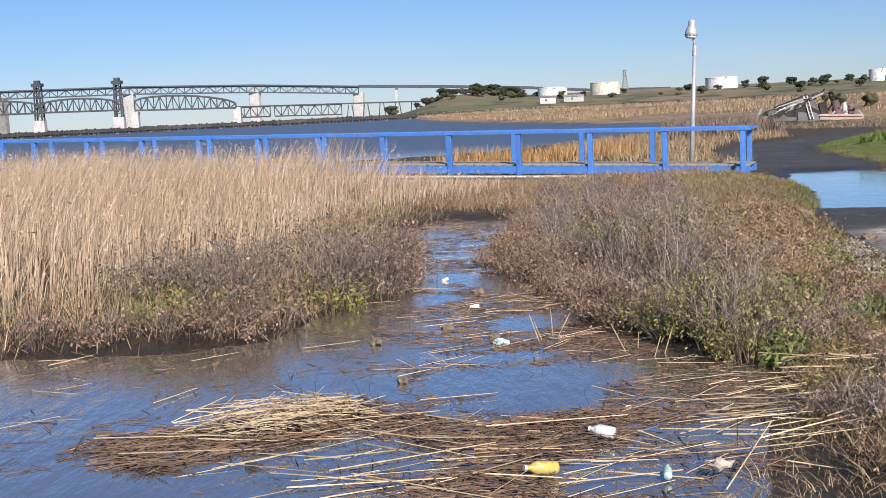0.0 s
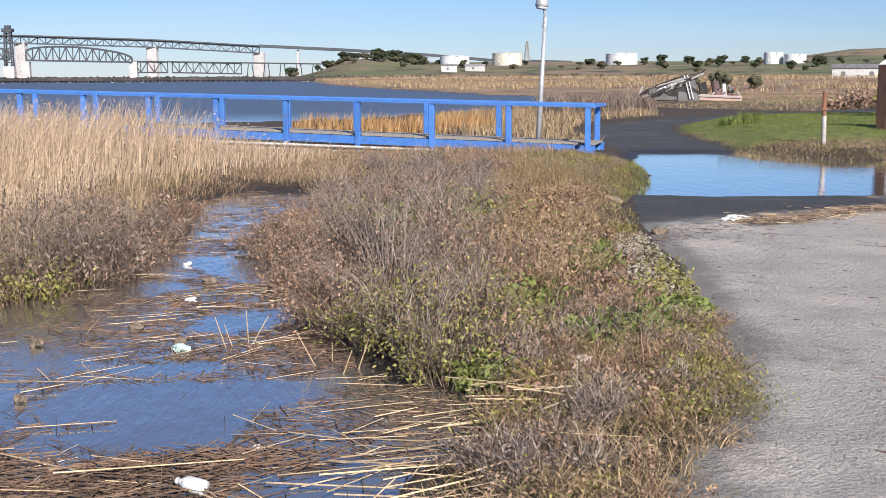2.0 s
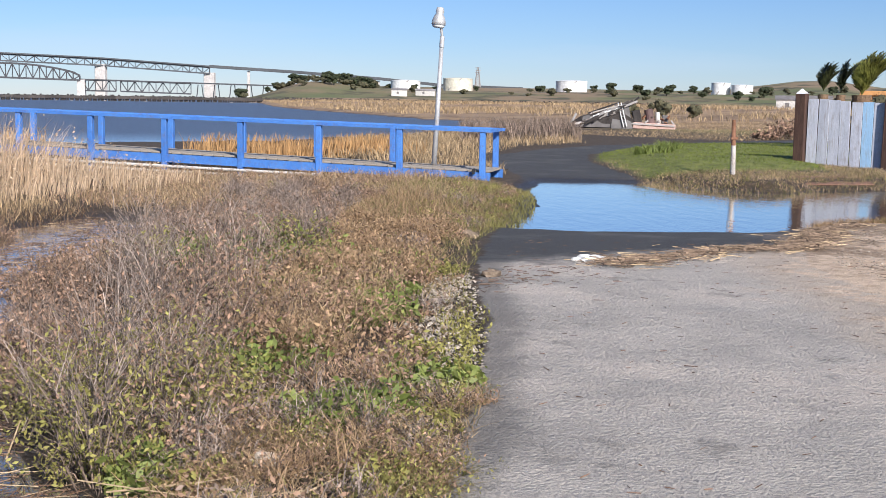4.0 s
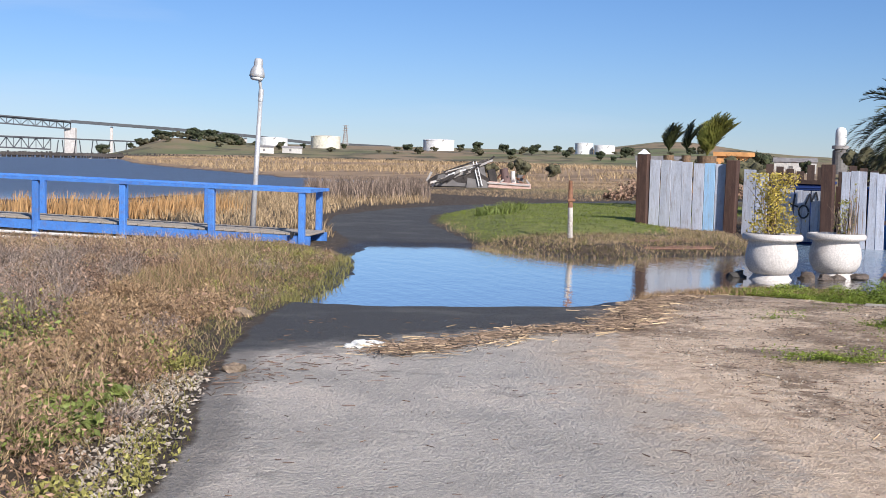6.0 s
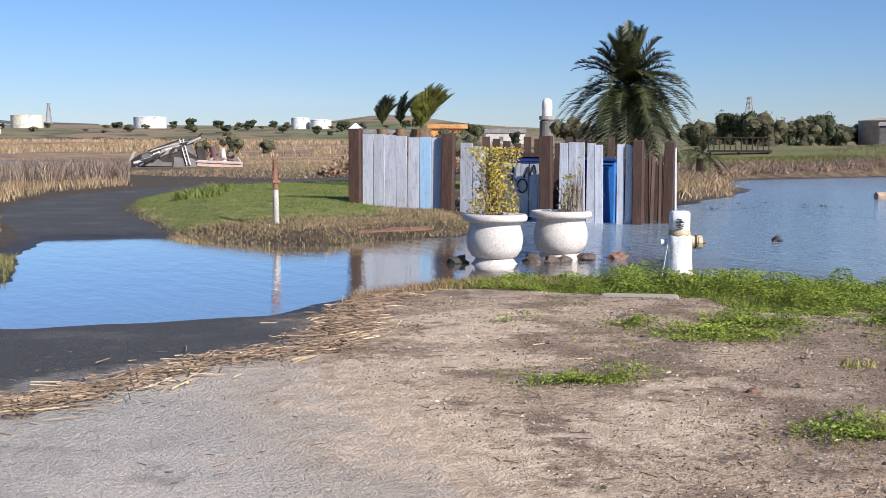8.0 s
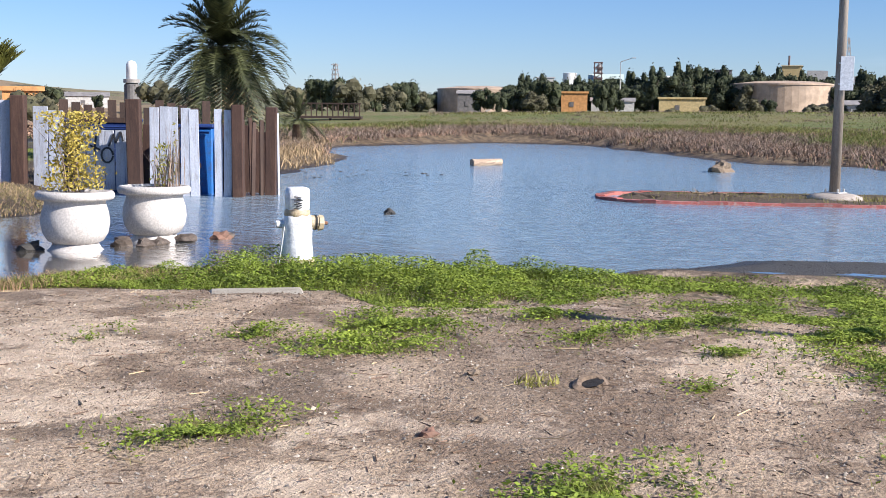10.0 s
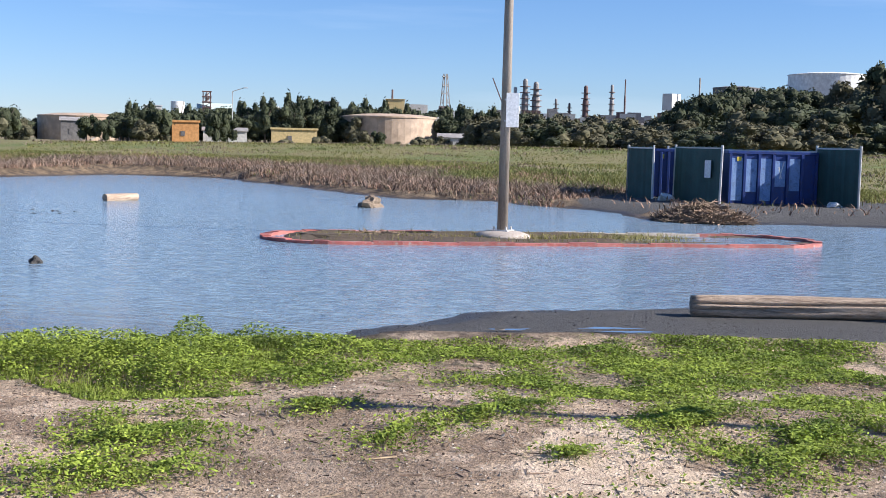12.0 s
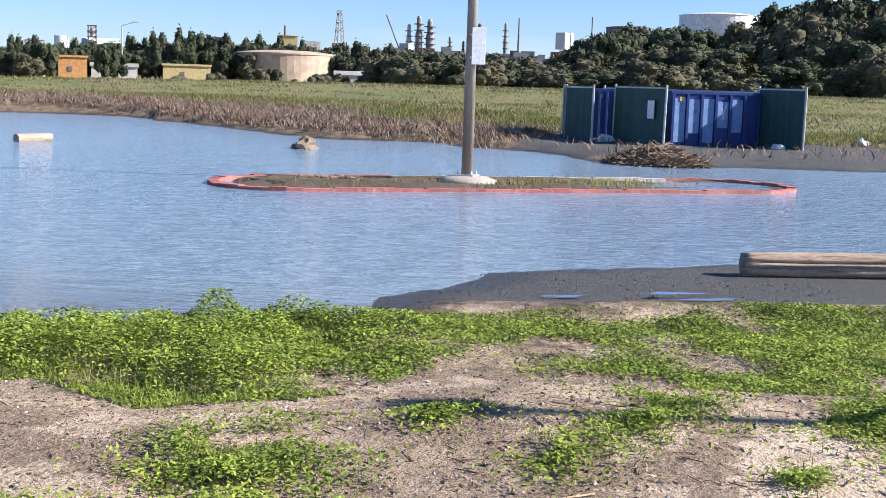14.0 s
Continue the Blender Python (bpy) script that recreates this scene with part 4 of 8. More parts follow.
def board_fence():
    root = thing("board_fence", pose(0, 0, 0), "whitewashed board fence with dark timber posts standing in flood water", "fence")
    tops = [1.66, 1.55, 1.50, 1.42, 1.38]
    for i, (x, y) in enumerate(FENCE):
        z0 = min(ground_z(x, y), -0.05) - 0.15
        part("fence_post", box(0.25 if i < 3 else 0.2, 0.22, tops[i] + 0.04 - z0, Matrix.Translation((x, y, z0)) @ pose(0, 0, 0, 0, 1.0 * math.sin(i * 2.0), -45), 0.012), M_POST, root, "dark stained timber post")
    part("post_cap", tube((*FENCE[0], tops[0] + 0.03), (*FENCE[0], tops[0] + 0.15), 0.17, 0.01, 4), M_SIGN, root, "white pyramid post cap")
    bays = [(0, 1, 7, 0.0, 1.0), (1, 2, 2, 0.06, 0.36), (1, 2, 6, 0.38, 0.97), (2, 3, 5, 0.06, 0.64), (2, 3, 2, 0.80, 1.0)]
    r = random.Random(3)
    for bi, (i, j, n, k0, k1) in enumerate(bays):
        a, b = Vector((*FENCE[i], 0)), Vector((*FENCE[j], 0))
        d = (b - a).normalized()
        ang = math.degrees(math.atan2(d.y, d.x))
        span = (b - a).length
        lo, hi = 0.14 + k0 * (span - 0.26), 0.14 + k1 * (span - 0.26)
        w = (hi - lo) / n
        for q in range(n):
            s = lo + (q + 0.5) * w
            p = a + d * s
            z0 = (0.03 if bi == 0 else -0.12 if bi < 3 else WATER - 0.1) - 0.04 * r.random() - (0.10 * q / n if bi == 0 else 0)
            back = 0.02
            zt = tops[i] + (tops[j] - tops[i]) * s / span - 0.06 - 0.03 * r.random()
            if bi == 1:
                zt -= 0.06 + 0.14 * q / n
            if bi == 2:
                back, zt = 0.55, 0.98 - 0.02 * r.random()
            m = Matrix.Translation((p.x, p.y, z0)) @ pose(0, 0, 0, 0, 0, ang) @ Matrix.Translation((0, back + 0.012 * r.random(), 0)) @ pose(0, 0, 0, 0, r.uniform(-0.8, 0.8), 0)
            part("board", box(w - 0.016, 0.028, zt - z0, m, 0.004), M_BOARDBLUE if (bi == 0 and q == 5) else M_BOARD, root, "sky blue board" if (bi == 0 and q == 5) else "")
        for zz in (0.35, 1.15):
            if bi != 4:
                p, q2 = a + d * lo, a + d * hi
                n2 = Vector((-d.y, d.x, 0)) * (0.09 if bi != 2 else 0.62)
                part("cross_rail", beam((p.x + n2.x, p.y + n2.y, zz), (q2.x + n2.x, q2.y + n2.y, zz), 0.04, 0.09), M_BROWNBOARD, root)
    # dark return at the open end and pieces behind the front
    a = Vector((*FENCE[3], 0))
    for q in range(6):
        p = a + Vector((0.13 + q * 0.105, 0.03 + 0.16 * (q % 2), 0))
        part("side_board", box(0.085, 0.03, 1.55 - 0.04 * (q % 3), Matrix.Translation((p.x, p.y, WATER - 0.12)) @ pose(0, 0, 0, 0, (q % 3 - 1) * 1.6, 0), 0.004), M_BROWNBOARD if q % 3 else M_POST, root, "bare brown board")
    part("edge_strip", box(0.05, 0.04, 1.62, Matrix.Translation((19.86, 25.9, WATER - 0.1)) @ pose(0, 0, 0, 0, -1.0, 0), 0.006), M_BOARD, root)
    for q in range(15):
        p = Vector((*FENCE[2], 0)).lerp(Vector((*FENCE[3], 0)), q / 12) + Vector((0.75, 0.80, 0))
        part("inner_board", box(0.17, 0.03, 1.38 - 0.06 * (q % 3), Matrix.Translation((p.x, p.y, WATER - 0.1)) @ pose(0, 0, 0, 0, 0, -45), 0.004), M_POST, root, "dark inner board")
    c = Vector((17.9, 30.0, 0))
    for q in range(13):
        part("back_board", box(0.17, 0.03, 1.78 - 0.05 * (q % 4), Matrix.Translation((c.x + q * 0.2, c.y - q * 0.12 + 0.3, -0.25)) @ pose(0, 0, 0, 0, 0, -31), 0.004), M_BROWNBOARD, root, "dark back fence board")
    return root


FENCE_OB = board_fence()


def graffiti():
    """Black sprayed strokes on the set-back boards."""
    a, b = Vector((*FENCE[1], 0)), Vector((*FENCE[2], 0))
    d = (b - a).normalized()
    n = Vector((-d.y, d.x, 0))
    bm = bmesh.new()

    def at(s, z):
        p = a + d * s + n * 0.525
        return Vector((p.x, p.y, z))

    def stroke(pts):
        for p, q in zip(pts, pts[1:]):
            beam(at(*p), at(*q), 0.012, 0.035, bm)
    ring = [(1.47 + 0.11 * math.cos(t * 0.62), 0.50 + 0.14 * math.sin(t * 0.62)) for t in range(11)]
    stroke(ring)
    stroke([(1.50, 0.66), (1.60, 0.90), (1.63, 0.72), (1.73, 0.94), (1.77, 0.76)])
    stroke([(1.22, 0.5), (1.27, 0.88)])
    stroke([(1.15, 0.68), (1.34, 0.60)])
    part("sprayed_strokes", bm, M_INK, FENCE_OB, "black sprayed loops and zigzags")


graffiti()


def blue_bin(x, y, rz, w, h, name, label, mat=M_BLUEBIN):
    root = thing(name, pose(x, y, WATER - 0.05, 0, 0, rz), label, "bin")
    part("body", box(w, 0.6, h, None, 0.03), mat, root)
    part("lid", box(w + 0.05, 0.68, 0.07, Matrix.Translation((0, 0, h)), 0.02), M_BLUETARP, root, "navy lid")
    part("handle", tube((-w / 2 + 0.05, -0.36, h - 0.08), (w / 2 - 0.05, -0.36, h - 0.08), 0.02), M_BLUETARP, root)
    return root


blue_bin(18.95, 27.15, -45, 0.62, 1.28, "recycling_bin", "bright blue plastic bin behind the board fence")
blue_bin(17.75, 28.95, -47, 1.75, 1.36, "waste_container", "dark blue waste container with navy lid behind the fence", M_BLUETARP)

# ---- planters, stones, hydrant ----


def planter(x, y, rz):
    root = thing("planter", pose(x, y, -0.26, 0, 0.6, rz), "pale cast concrete urn planter standing in flood water", "planter", "urn planters")
    part("foot", lathe([(0.31, 0.0), (0.315, 0.05), (0.29, 0.07), (0.27, 0.10), (0.25, 0.14)], 40), M_CONC, root, smooth=True)
    part("bowl", lathe([(0.25, 0.13), (0.31, 0.16), (0.365, 0.25), (0.385, 0.36), (0.375, 0.47), (0.345, 0.57), (0.34, 0.61), (0.37, 0.63)], 40), M_CONC, root, smooth=True)
    part("rim", lathe([(0.37, 0.625), (0.425, 0.635), (0.44, 0.66), (0.44, 0.70), (0.42, 0.725), (0.37, 0.73), (0.35, 0.70)], 40), M_CONC, root, smooth=True)
    part("soil", lathe([(0.345, 0.66), (0.345, 0.69), (0.1, 0.715)], 24), M_SOIL, root, "dry potting soil")
    return root


POT_A, POT_B = (12.72, 20.50), (13.92, 20.74)
planter(*POT_A, 0)
planter(*POT_B, 40)


def potted_bush(x, y, z, h, wide, n, name, label, mat):
    root = thing(name, pose(x, y, z), label, "shrub")
    k = 26
    base = np.zeros((k, 3))
    base[:, :2] = rng.normal(0, 0.05, (k, 2))
    v, f = blades(base, rng.uniform(0.6, 1.0, k) * h, np.full(k, 0.014), rng.normal(0, wide * 0.6, (k, 2)))
    from_arrays("stems", v, f, M_TWIG, "", "", "", root)
    c = np.stack([rng.uniform(-1, 1, n) * wide, rng.normal(0, 0.4, n) * wide, rng.uniform(0.04, 1.0, n) * h], 1)
    c[:, 0] *= 0.75 + 0.25 * np.sin(c[:, 2] * 9) + 0.1 * rng.normal(size=n)
    c[:, 1] += 0.05 * np.sin(c[:, 0] * 20)
    v, f = flakes(c, rng.uniform(0.016, 0.034, n))
    from_arrays("leaves", v, f, mat, "", "", "", root)
    return root


potted_bush(POT_A[0], POT_A[1], 0.44, 0.93, 0.33, 2300, "yellow_bush", "upright bush with small yellow-green leaves in a planter", M_YELLOWLEAF)
potted_bush(POT_B[0] + 0.12, POT_B[1], 0.44, 0.55, 0.16, 190, "sparse_bush", "sparse leggy bush in a planter", M_LEAFY)
potted_bush(POT_B[0] + 0.3, POT_B[1], 0.44, 0.8, 0.05, 30, "bare_shoot", "thin shoot with few leaves in a planter", M_LEAFY)

for i, (x, y, r) in enumerate(((12.30, 20.75, 0.12), (13.32, 20.50, 0.13), (13.50, 20.30, 0.09), (13.72, 20.35, 0.10), (14.16, 20.42, 0.11), (14.62, 20.35, 0.12), (14.75, 20.40, 0.08))):
    b = rough_blob(r, Matrix.Diagonal((1.25, 0.9, 0.7, 1)), 0.45, 2, 1.6, i * 3.1)
    ob = mesh_ob("broken_block", b, M_TERRA if i == 5 else M_WETROCK if i != 0 else M_BLACKTOPBIT)
    ob.location = (x, y, WATER + r * 0.15)
    tagged(ob, "reddish broken block in the water" if i == 5 else "dark broken block beside the planters in water", "stone", "broken blocks")


def hydrant():
    root = thing("fire_hydrant", pose(12.85, 16.65, -0.08, 0, 1.2, -25), "fire hydrant wrapped in torn white plastic sheeting", "fire hydrant")
    part("base_flange", lathe([(0.115, -0.02), (0.12, 0.03), (0.16, 0.05), (0.16, 0.075), (0.12, 0.085), (0.11, 0.11)], 20), M_RUST, root, "rusty base flange")
    part("barrel", lathe([(0.11, 0.10), (0.105, 0.18), (0.10, 0.5), (0.12, 0.53), (0.12, 0.57), (0.10, 0.60), (0.09, 0.68), (0.03, 0.73)], 24), M_CAST, root, smooth=True)
    outlet = part("outlet", tube((0.08, 0, 0.47), (0.21, 0, 0.46), 0.068, 0.062, 16), M_CAST, root, "faded yellow side outlet")
    part("cap", tube((0.20, 0, 0.46), (0.245, 0, 0.459), 0.075, 0.07, 8), M_CAST, outlet)
    part("cap_nut", tube((0.245, 0, 0.459), (0.29, 0, 0.457), 0.018, 0.016, 6), M_RUST, outlet)
    part("strap", tube((0.165, 0, 0.463), (0.18, 0, 0.4625), 0.074, 0.074, 16), M_BLACK, outlet, "black strap")
    part("small_outlet", tube((-0.09, 0.02, 0.45), (-0.19, 0.03, 0.445), 0.042, 0.036, 12), M_SHEET, root)
    bm = bmesh.new()
    seg, rings = 40, []
    prof = [(0.155, 0.10), (0.15, 0.18), (0.135, 0.30), (0.132, 0.42), (0.128, 0.50), (0.118, 0.53), (0.098, 0.56), (0.11, 0.60), (0.112, 0.70), (0.108, 0.775), (0.085, 0.79)]
    for j, (r, z) in enumerate(prof):
        ring = []
        for i in range(seg):
            a = 2 * math.pi * i / seg
            fold = 1 + 0.10 * noise.noise(Vector((math.cos(a) * 2.6, math.sin(a) * 2.6, z * 3.0))) + 0.05 * math.sin(a * 7 + z * 9) * (1 - z)
            zz = z
            if j < 3 and abs((a + 1.9) % (2 * math.pi) - math.pi) < 0.30:
                zz = z + 0.13 * (3 - j) / 3
            ring.append(bm.verts.new((r * fold * math.cos(a), r * fold * math.sin(a), zz + 0.008 * noise.noise(Vector((a * 2, z * 5, 1.0))))))
        rings.append(ring)
    for p, q in zip(rings, rings[1:]):
        for i in range(seg):
            bm.faces.new((p[i], p[(i + 1) % seg], q[(i + 1) % seg], q[i]))
    bm.faces.new(rings[-1])
    part("plastic_wrap", bm, M_SHEET, root, "crumpled torn white plastic sheeting", smooth=True)
    bm = bmesh.new()
    r = random.Random(5)
    for i in range(7):
        z = 0.60 + i * 0.018
        tube((-0.06 + 0.02 * (i % 2), -0.118, z), (0.0 + r.uniform(-0.01, 0.03), -0.122, z + r.uniform(-0.015, 0.02)), 0.007, 0.003, 5, bm)
    part("tear", bm, M_INK, root, "dark jagged tear in the sheeting")
    tie = bmesh.new()
    tube((-0.13, -0.05, 0.43), (-0.19, -0.12, 0.1), 0.004, 0.004, 5, tie)
    part("string", tie, M_TRASHW, root)
    part("ring", lathe([(0.15, 0.10), (0.165, 0.105), (0.165, 0.125), (0.15, 0.13)], 24), M_CAST, root)
    return root


hydrant()

slab = mesh_ob("concrete_slab", box(0.75, 0.4, 0.10, None, 0.02), M_SLAB)
slab.matrix_basis = pose(11.62, 15.62, ground_z(11.62, 15.62) - 0.092, 0, 0, -35)
tagged(slab, "pale broken concrete slab sunk in the grass strip", "slab")
mat_ob = mesh_ob("door_mat", box(1.5, 0.7, 0.03, None, 0.008), M_TERRA)
mat_ob.matrix_basis = pose(13.25, 25.35, (ground_z(13.25, 25.65) + ground_z(13.25, 25.05)) / 2 - 0.008, math.degrees(math.atan2(ground_z(13.25, 25.65) - ground_z(13.25, 25.05), 0.6)), 0, 4)
tagged(mat_ob, "flat reddish brown board lying on the shore", "board")

# ---- traffic island with its pole ----
ISL_A, ISL_B, ISL_W = Vector((25.05, 20.75, 0)), Vector((29.75, 14.45, 0)), 1.35


def island_outline(inset, k):
    """Points round the long rounded island, inset from its rim."""
    d = (ISL_B - ISL_A).normalized()
    n = Vector((-d.y, d.x, 0))
    r = ISL_W - inset
    out = []
    half = k // 4
    for i in range(half):
        a = math.pi / 2 + math.pi * i / half
        out.append(ISL_A + d * (r * math.cos(a)) + n * (r * math.sin(a)))
    for i in range(half):
        out.append(ISL_A - n * r + (ISL_B - ISL_A) * (i / half))
    for i in range(half):
        a = -math.pi / 2 + math.pi * i / half
        out.append(ISL_B + d * (r * math.cos(a)) + n * (r * math.sin(a)))
    for i in range(half):
        out.append(ISL_B + n * r + (ISL_A - ISL_B) * (i / half))
    return out


def traffic_island():
    root = thing("traffic_island", pose(0, 0, 0), "long kerbed traffic island with red painted kerb awash in flood water", "traffic island")
    o, i2 = island_outline(0.0, 64), island_outline(0.16, 64)
    for k in range(64):
        a, b, c, d = o[k], o[(k + 1) % 64], i2[(k + 1) % 64], i2[k]
        bm = bmesh.new()
        lo, hi = -0.32, WATER + 0.052 + 0.010 * math.sin(k * 1.9)
        vs = [bm.verts.new((p.x, p.y, z)) for z in (lo, hi) for p in (a, b, c, d)]
        for f in ((4, 5, 6, 7), (0, 4, 7, 3), (1, 2, 6, 5), (0, 1, 5, 4), (3, 7, 6, 2)):
            bm.faces.new([vs[q] for q in f])
        red = k < 49 or k >= 60
        part("kerb_stone", bm, M_REDPAINT if red else M_KERB, root)
    bm = bmesh.new()
    ring = island_outline(0.15, 64)
    mid = [bm.verts.new((p.x, p.y, WATER - 0.02 + 0.05 * math.sin(i * 0.7))) for i, p in enumerate(ring)]
    ring2 = island_outline(0.7, 64)
    inn = [bm.verts.new((p.x, p.y, WATER + (0.07 if (p - ISL_B).length > 2.6 else -0.03) + 0.03 * math.sin(i * 1.3))) for i, p in enumerate(ring2)]
    for i in range(64):
        bm.faces.new((mid[i], mid[(i + 1) % 64], inn[(i + 1) % 64], inn[i]))
    bm.faces.new(inn)
    part("soil_bed", bm, M_SOIL, root, "wet bare soil with thin grass")
    return root


traffic_island()


def light_pole():
    x, y = 26.95, 18.35
    root = thing("light_pole", pose(x, y, WATER + 0.03), "tall weathered pole with a white sign on a concrete footing", "light pole")
    part("footing", lathe([(0.52, 0.0), (0.50, 0.06), (0.36, 0.11), (0.2, 0.13)], 28), M_KERB, root, "domed concrete footing", smooth=True)
    part("base_plate", box(0.34, 0.34, 0.03, Matrix.Translation((0, 0, 0.12)), 0.006), M_GALV, root)
    for i in range(4):
        a = math.pi / 4 + i * math.pi / 2
        part("bolt", tube((0.17 * math.cos(a), 0.17 * math.sin(a), 0.13), (0.17 * math.cos(a), 0.17 * math.sin(a), 0.21), 0.02, 0.02, 6), M_GALV, root)
    part("shaft", tube((0, 0, 0.13), (0.02, -0.01, 9.0), 0.098, 0.06, 16), M_POLE, root, smooth=True)
    view = math.degrees(math.atan2(y - 10.0, x - 7.0))
    sg = part("sign", box(0.012, 0.235, 0.62, Matrix.Translation((-0.10, -0.115, 0)), 0.003), M_SIGN, root, "blank white sign plate")
    sg.matrix_basis = pose(0, 0, 2.02, 0, 0, view + 6)
    part("upper_bracket", box(0.18, 0.03, 0.03, pose(-0.02, 0, 2.5, 0, 0, view)), M_GALV, root)
    part("lower_bracket", box(0.18, 0.03, 0.03, pose(-0.02, 0, 2.12, 0, 0, view)), M_GALV, root)
    return root


light_pole()

# lamp post at the edge of the lot, whose shadow lies across the dirt
shade = thing("lamp_post", pose(15.55, 3.35, -0.05), "plain weathered timber lamp post beside the dirt lot", "lamp post")
part("shaft", tube((0, 0, 0), (0, 0, 6.3), 0.075, 0.055, 12), M_POLE, shade)
part("lamp_head", box(0.22, 0.5, 0.16, Matrix.Translation((0, 0.1, 6.1)), 0.03), M_GALV, shade)


# ---- timber log on the wet lot ----
def log_on_lot():
    L, r0 = 5.2, 0.112
    bm = bmesh.new()
    seg, rows = 72, 70
    rings = []
    for j in range(rows + 1):
        t = j / rows
        ring = []
        for i in range(seg):
            a = 2 * math.pi * i / seg
            r = r0 * (0.97 + 0.06 * math.sin(t * 9)) * (1 if 0 < j < rows else 0.93)
            n1 = noise.noise(Vector((math.cos(a) * 2.2, math.sin(a) * 2.2, t * 5)))
            crack = lambda at, wide, deep: -deep * max(0.0, 1 - abs(((a - at) + math.pi) % (2 * math.pi) - math.pi) / wide)
            groove = crack(2.72 + 0.10 * math.sin(t * 11), 0.15, 0.045) + crack(3.25 + 0.08 * math.sin(t * 17 + 1), 0.10, 0.026 * max(0, math.sin(t * 9 + 1))) + crack(2.2 + 0.1 * math.sin(t * 13), 0.10, 0.03 * max(0, math.sin(t * 7 + 2.5)))
            knot = 0.02 * max(0, noise.noise(Vector((a * 1.5, t * 16, 4.0))) - 0.25)
            rr = r + 0.010 * n1 + groove + knot
            ring.append(bm.verts.new((t * L, rr * math.cos(a), rr * math.sin(a) + r0)))
        rings.append(ring)
    for p, q in zip(rings, rings[1:]):
        for i in range(seg):
            bm.faces.new((p[i], q[i], q[(i + 1) % seg], p[(i + 1) % seg]))
    bm.faces.new(rings[0])
    bm.faces.new(rings[-1][::-1])
    ob = mesh_ob("timber_log", bm, M_LOG)
    ob.data.shade_smooth()
    ob.matrix_basis = pose(18.38, 12.62, max(ground_z(18.7, 12.0), ground_z(19.5, 10.6)) - 0.01, 0, -0.4, -66)
    return tagged(ob, "bleached cracked timber log lying on wet asphalt", "log")


log_on_lot()


def puddle(x, y, a, b, rz):
    """A shallow film of water lying in a dip of the asphalt."""
    r = [1 + 0.28 * math.sin(3 * t * 0.157 + x * 5) + 0.22 * math.sin(7 * t * 0.157 + y * 3) + 0.1 * math.sin(11 * t * 0.157) for t in range(40)]
    bm = bmesh.new()
    z = max(ground_z(x + a * dx, y + a * dy) for dx in (-0.8, 0, 0.8) for dy in (-0.8, 0, 0.8)) + 0.004
    bm.faces.new([bm.verts.new((a * r[t] * math.cos(t * 0.157), b * r[t] * math.sin(t * 0.157), 0)) for t in range(40)])
    ob = mesh_ob("puddle", bm, bpy.data.materials["flood_water"])
    ob.matrix_basis = pose(x, y, z, 0, 0, rz)
    return tagged(ob, "thin puddle of rain water on dark asphalt", "puddle", "puddles")


for a in ((16.3, 13.7, 0.16, 0.045, -55), (16.8, 12.95, 0.24, 0.05, -58), (16.2, 12.6, 0.26, 0.035, -60)):
    puddle(*a)


# ---- bin enclosure on the far shore ----
def mesh_panel(name, a, b, z0, h, lean=0.0):
    """A green slatted gate or fence panel with steel posts between two ground points."""
    root = thing(name, pose(0, 0, 0), "dark green slatted chain-link panel with steel posts", "fence panel", "bin enclosure panels")
    a, b = Vector(a), Vector(b)
    d = (b - a)
    n = max(4, int(d.length / 0.11))
    up = Vector((lean * -d.normalized().y, lean * d.normalized().x, h))
    for p in (a, b):
        part("post", tube((p.x, p.y, z0 - 0.1), tuple(Vector((p.x, p.y, z0)) + up * 1.03), 0.035, 0.035, 8), M_GALV, root)
    for i in range(n):
        s = (i + 0.5) / n
        p = a + d * s
        q = Vector((p.x, p.y, z0 + 0.04))
        e = q + up * (0.97 + 0.02 * math.sin(i * 2.3))
        bm = bmesh.new()
        w = d.normalized() * (d.length / n * 0.492)
        t = Vector((-d.normalized().y, d.normalized().x, 0)) * 0.008
        vs = [bm.verts.new(c) for c in (q - w - t, q + w - t, q + w + t, q - w + t, e - w - t, e + w - t, e + w + t, e - w + t)]
        for f in ((0, 1, 5, 4), (1, 2, 6, 5), (2, 3, 7, 6), (3, 0, 4, 7), (4, 5, 6, 7)):
            bm.faces.new([vs[k] for k in f])
        part("slat", bm, M_GREENPANEL, root)
    for z in (0.06, 0.98):
        part("rail", beam(tuple(Vector((a.x, a.y, z0)) + up * z), tuple(Vector((b.x, b.y, z0)) + up * z), 0.03, 0.04), M_GALV, root)
    return root


GZ = -0.12
mesh_panel("bin_fence", (42.6, 20.9, 0), (41.9, 19.9, 0), GZ, 1.68)
mesh_panel("bin_gate", (42.5, 19.42, 0), (40.5, 17.55, 0), GZ, 1.72, 0.03)
mesh_panel("bin_fence", (42.95, 15.35, 0), (41.5, 13.95, 0), GZ, 1.78)
mesh_panel("bin_fence", (44.9, 20.3, 0), (45.6, 15.2, 0), GZ, 1.68)
mesh_panel("bin_fence", (42.6, 20.9, 0), (44.9, 21.6, 0), GZ, 1.68)


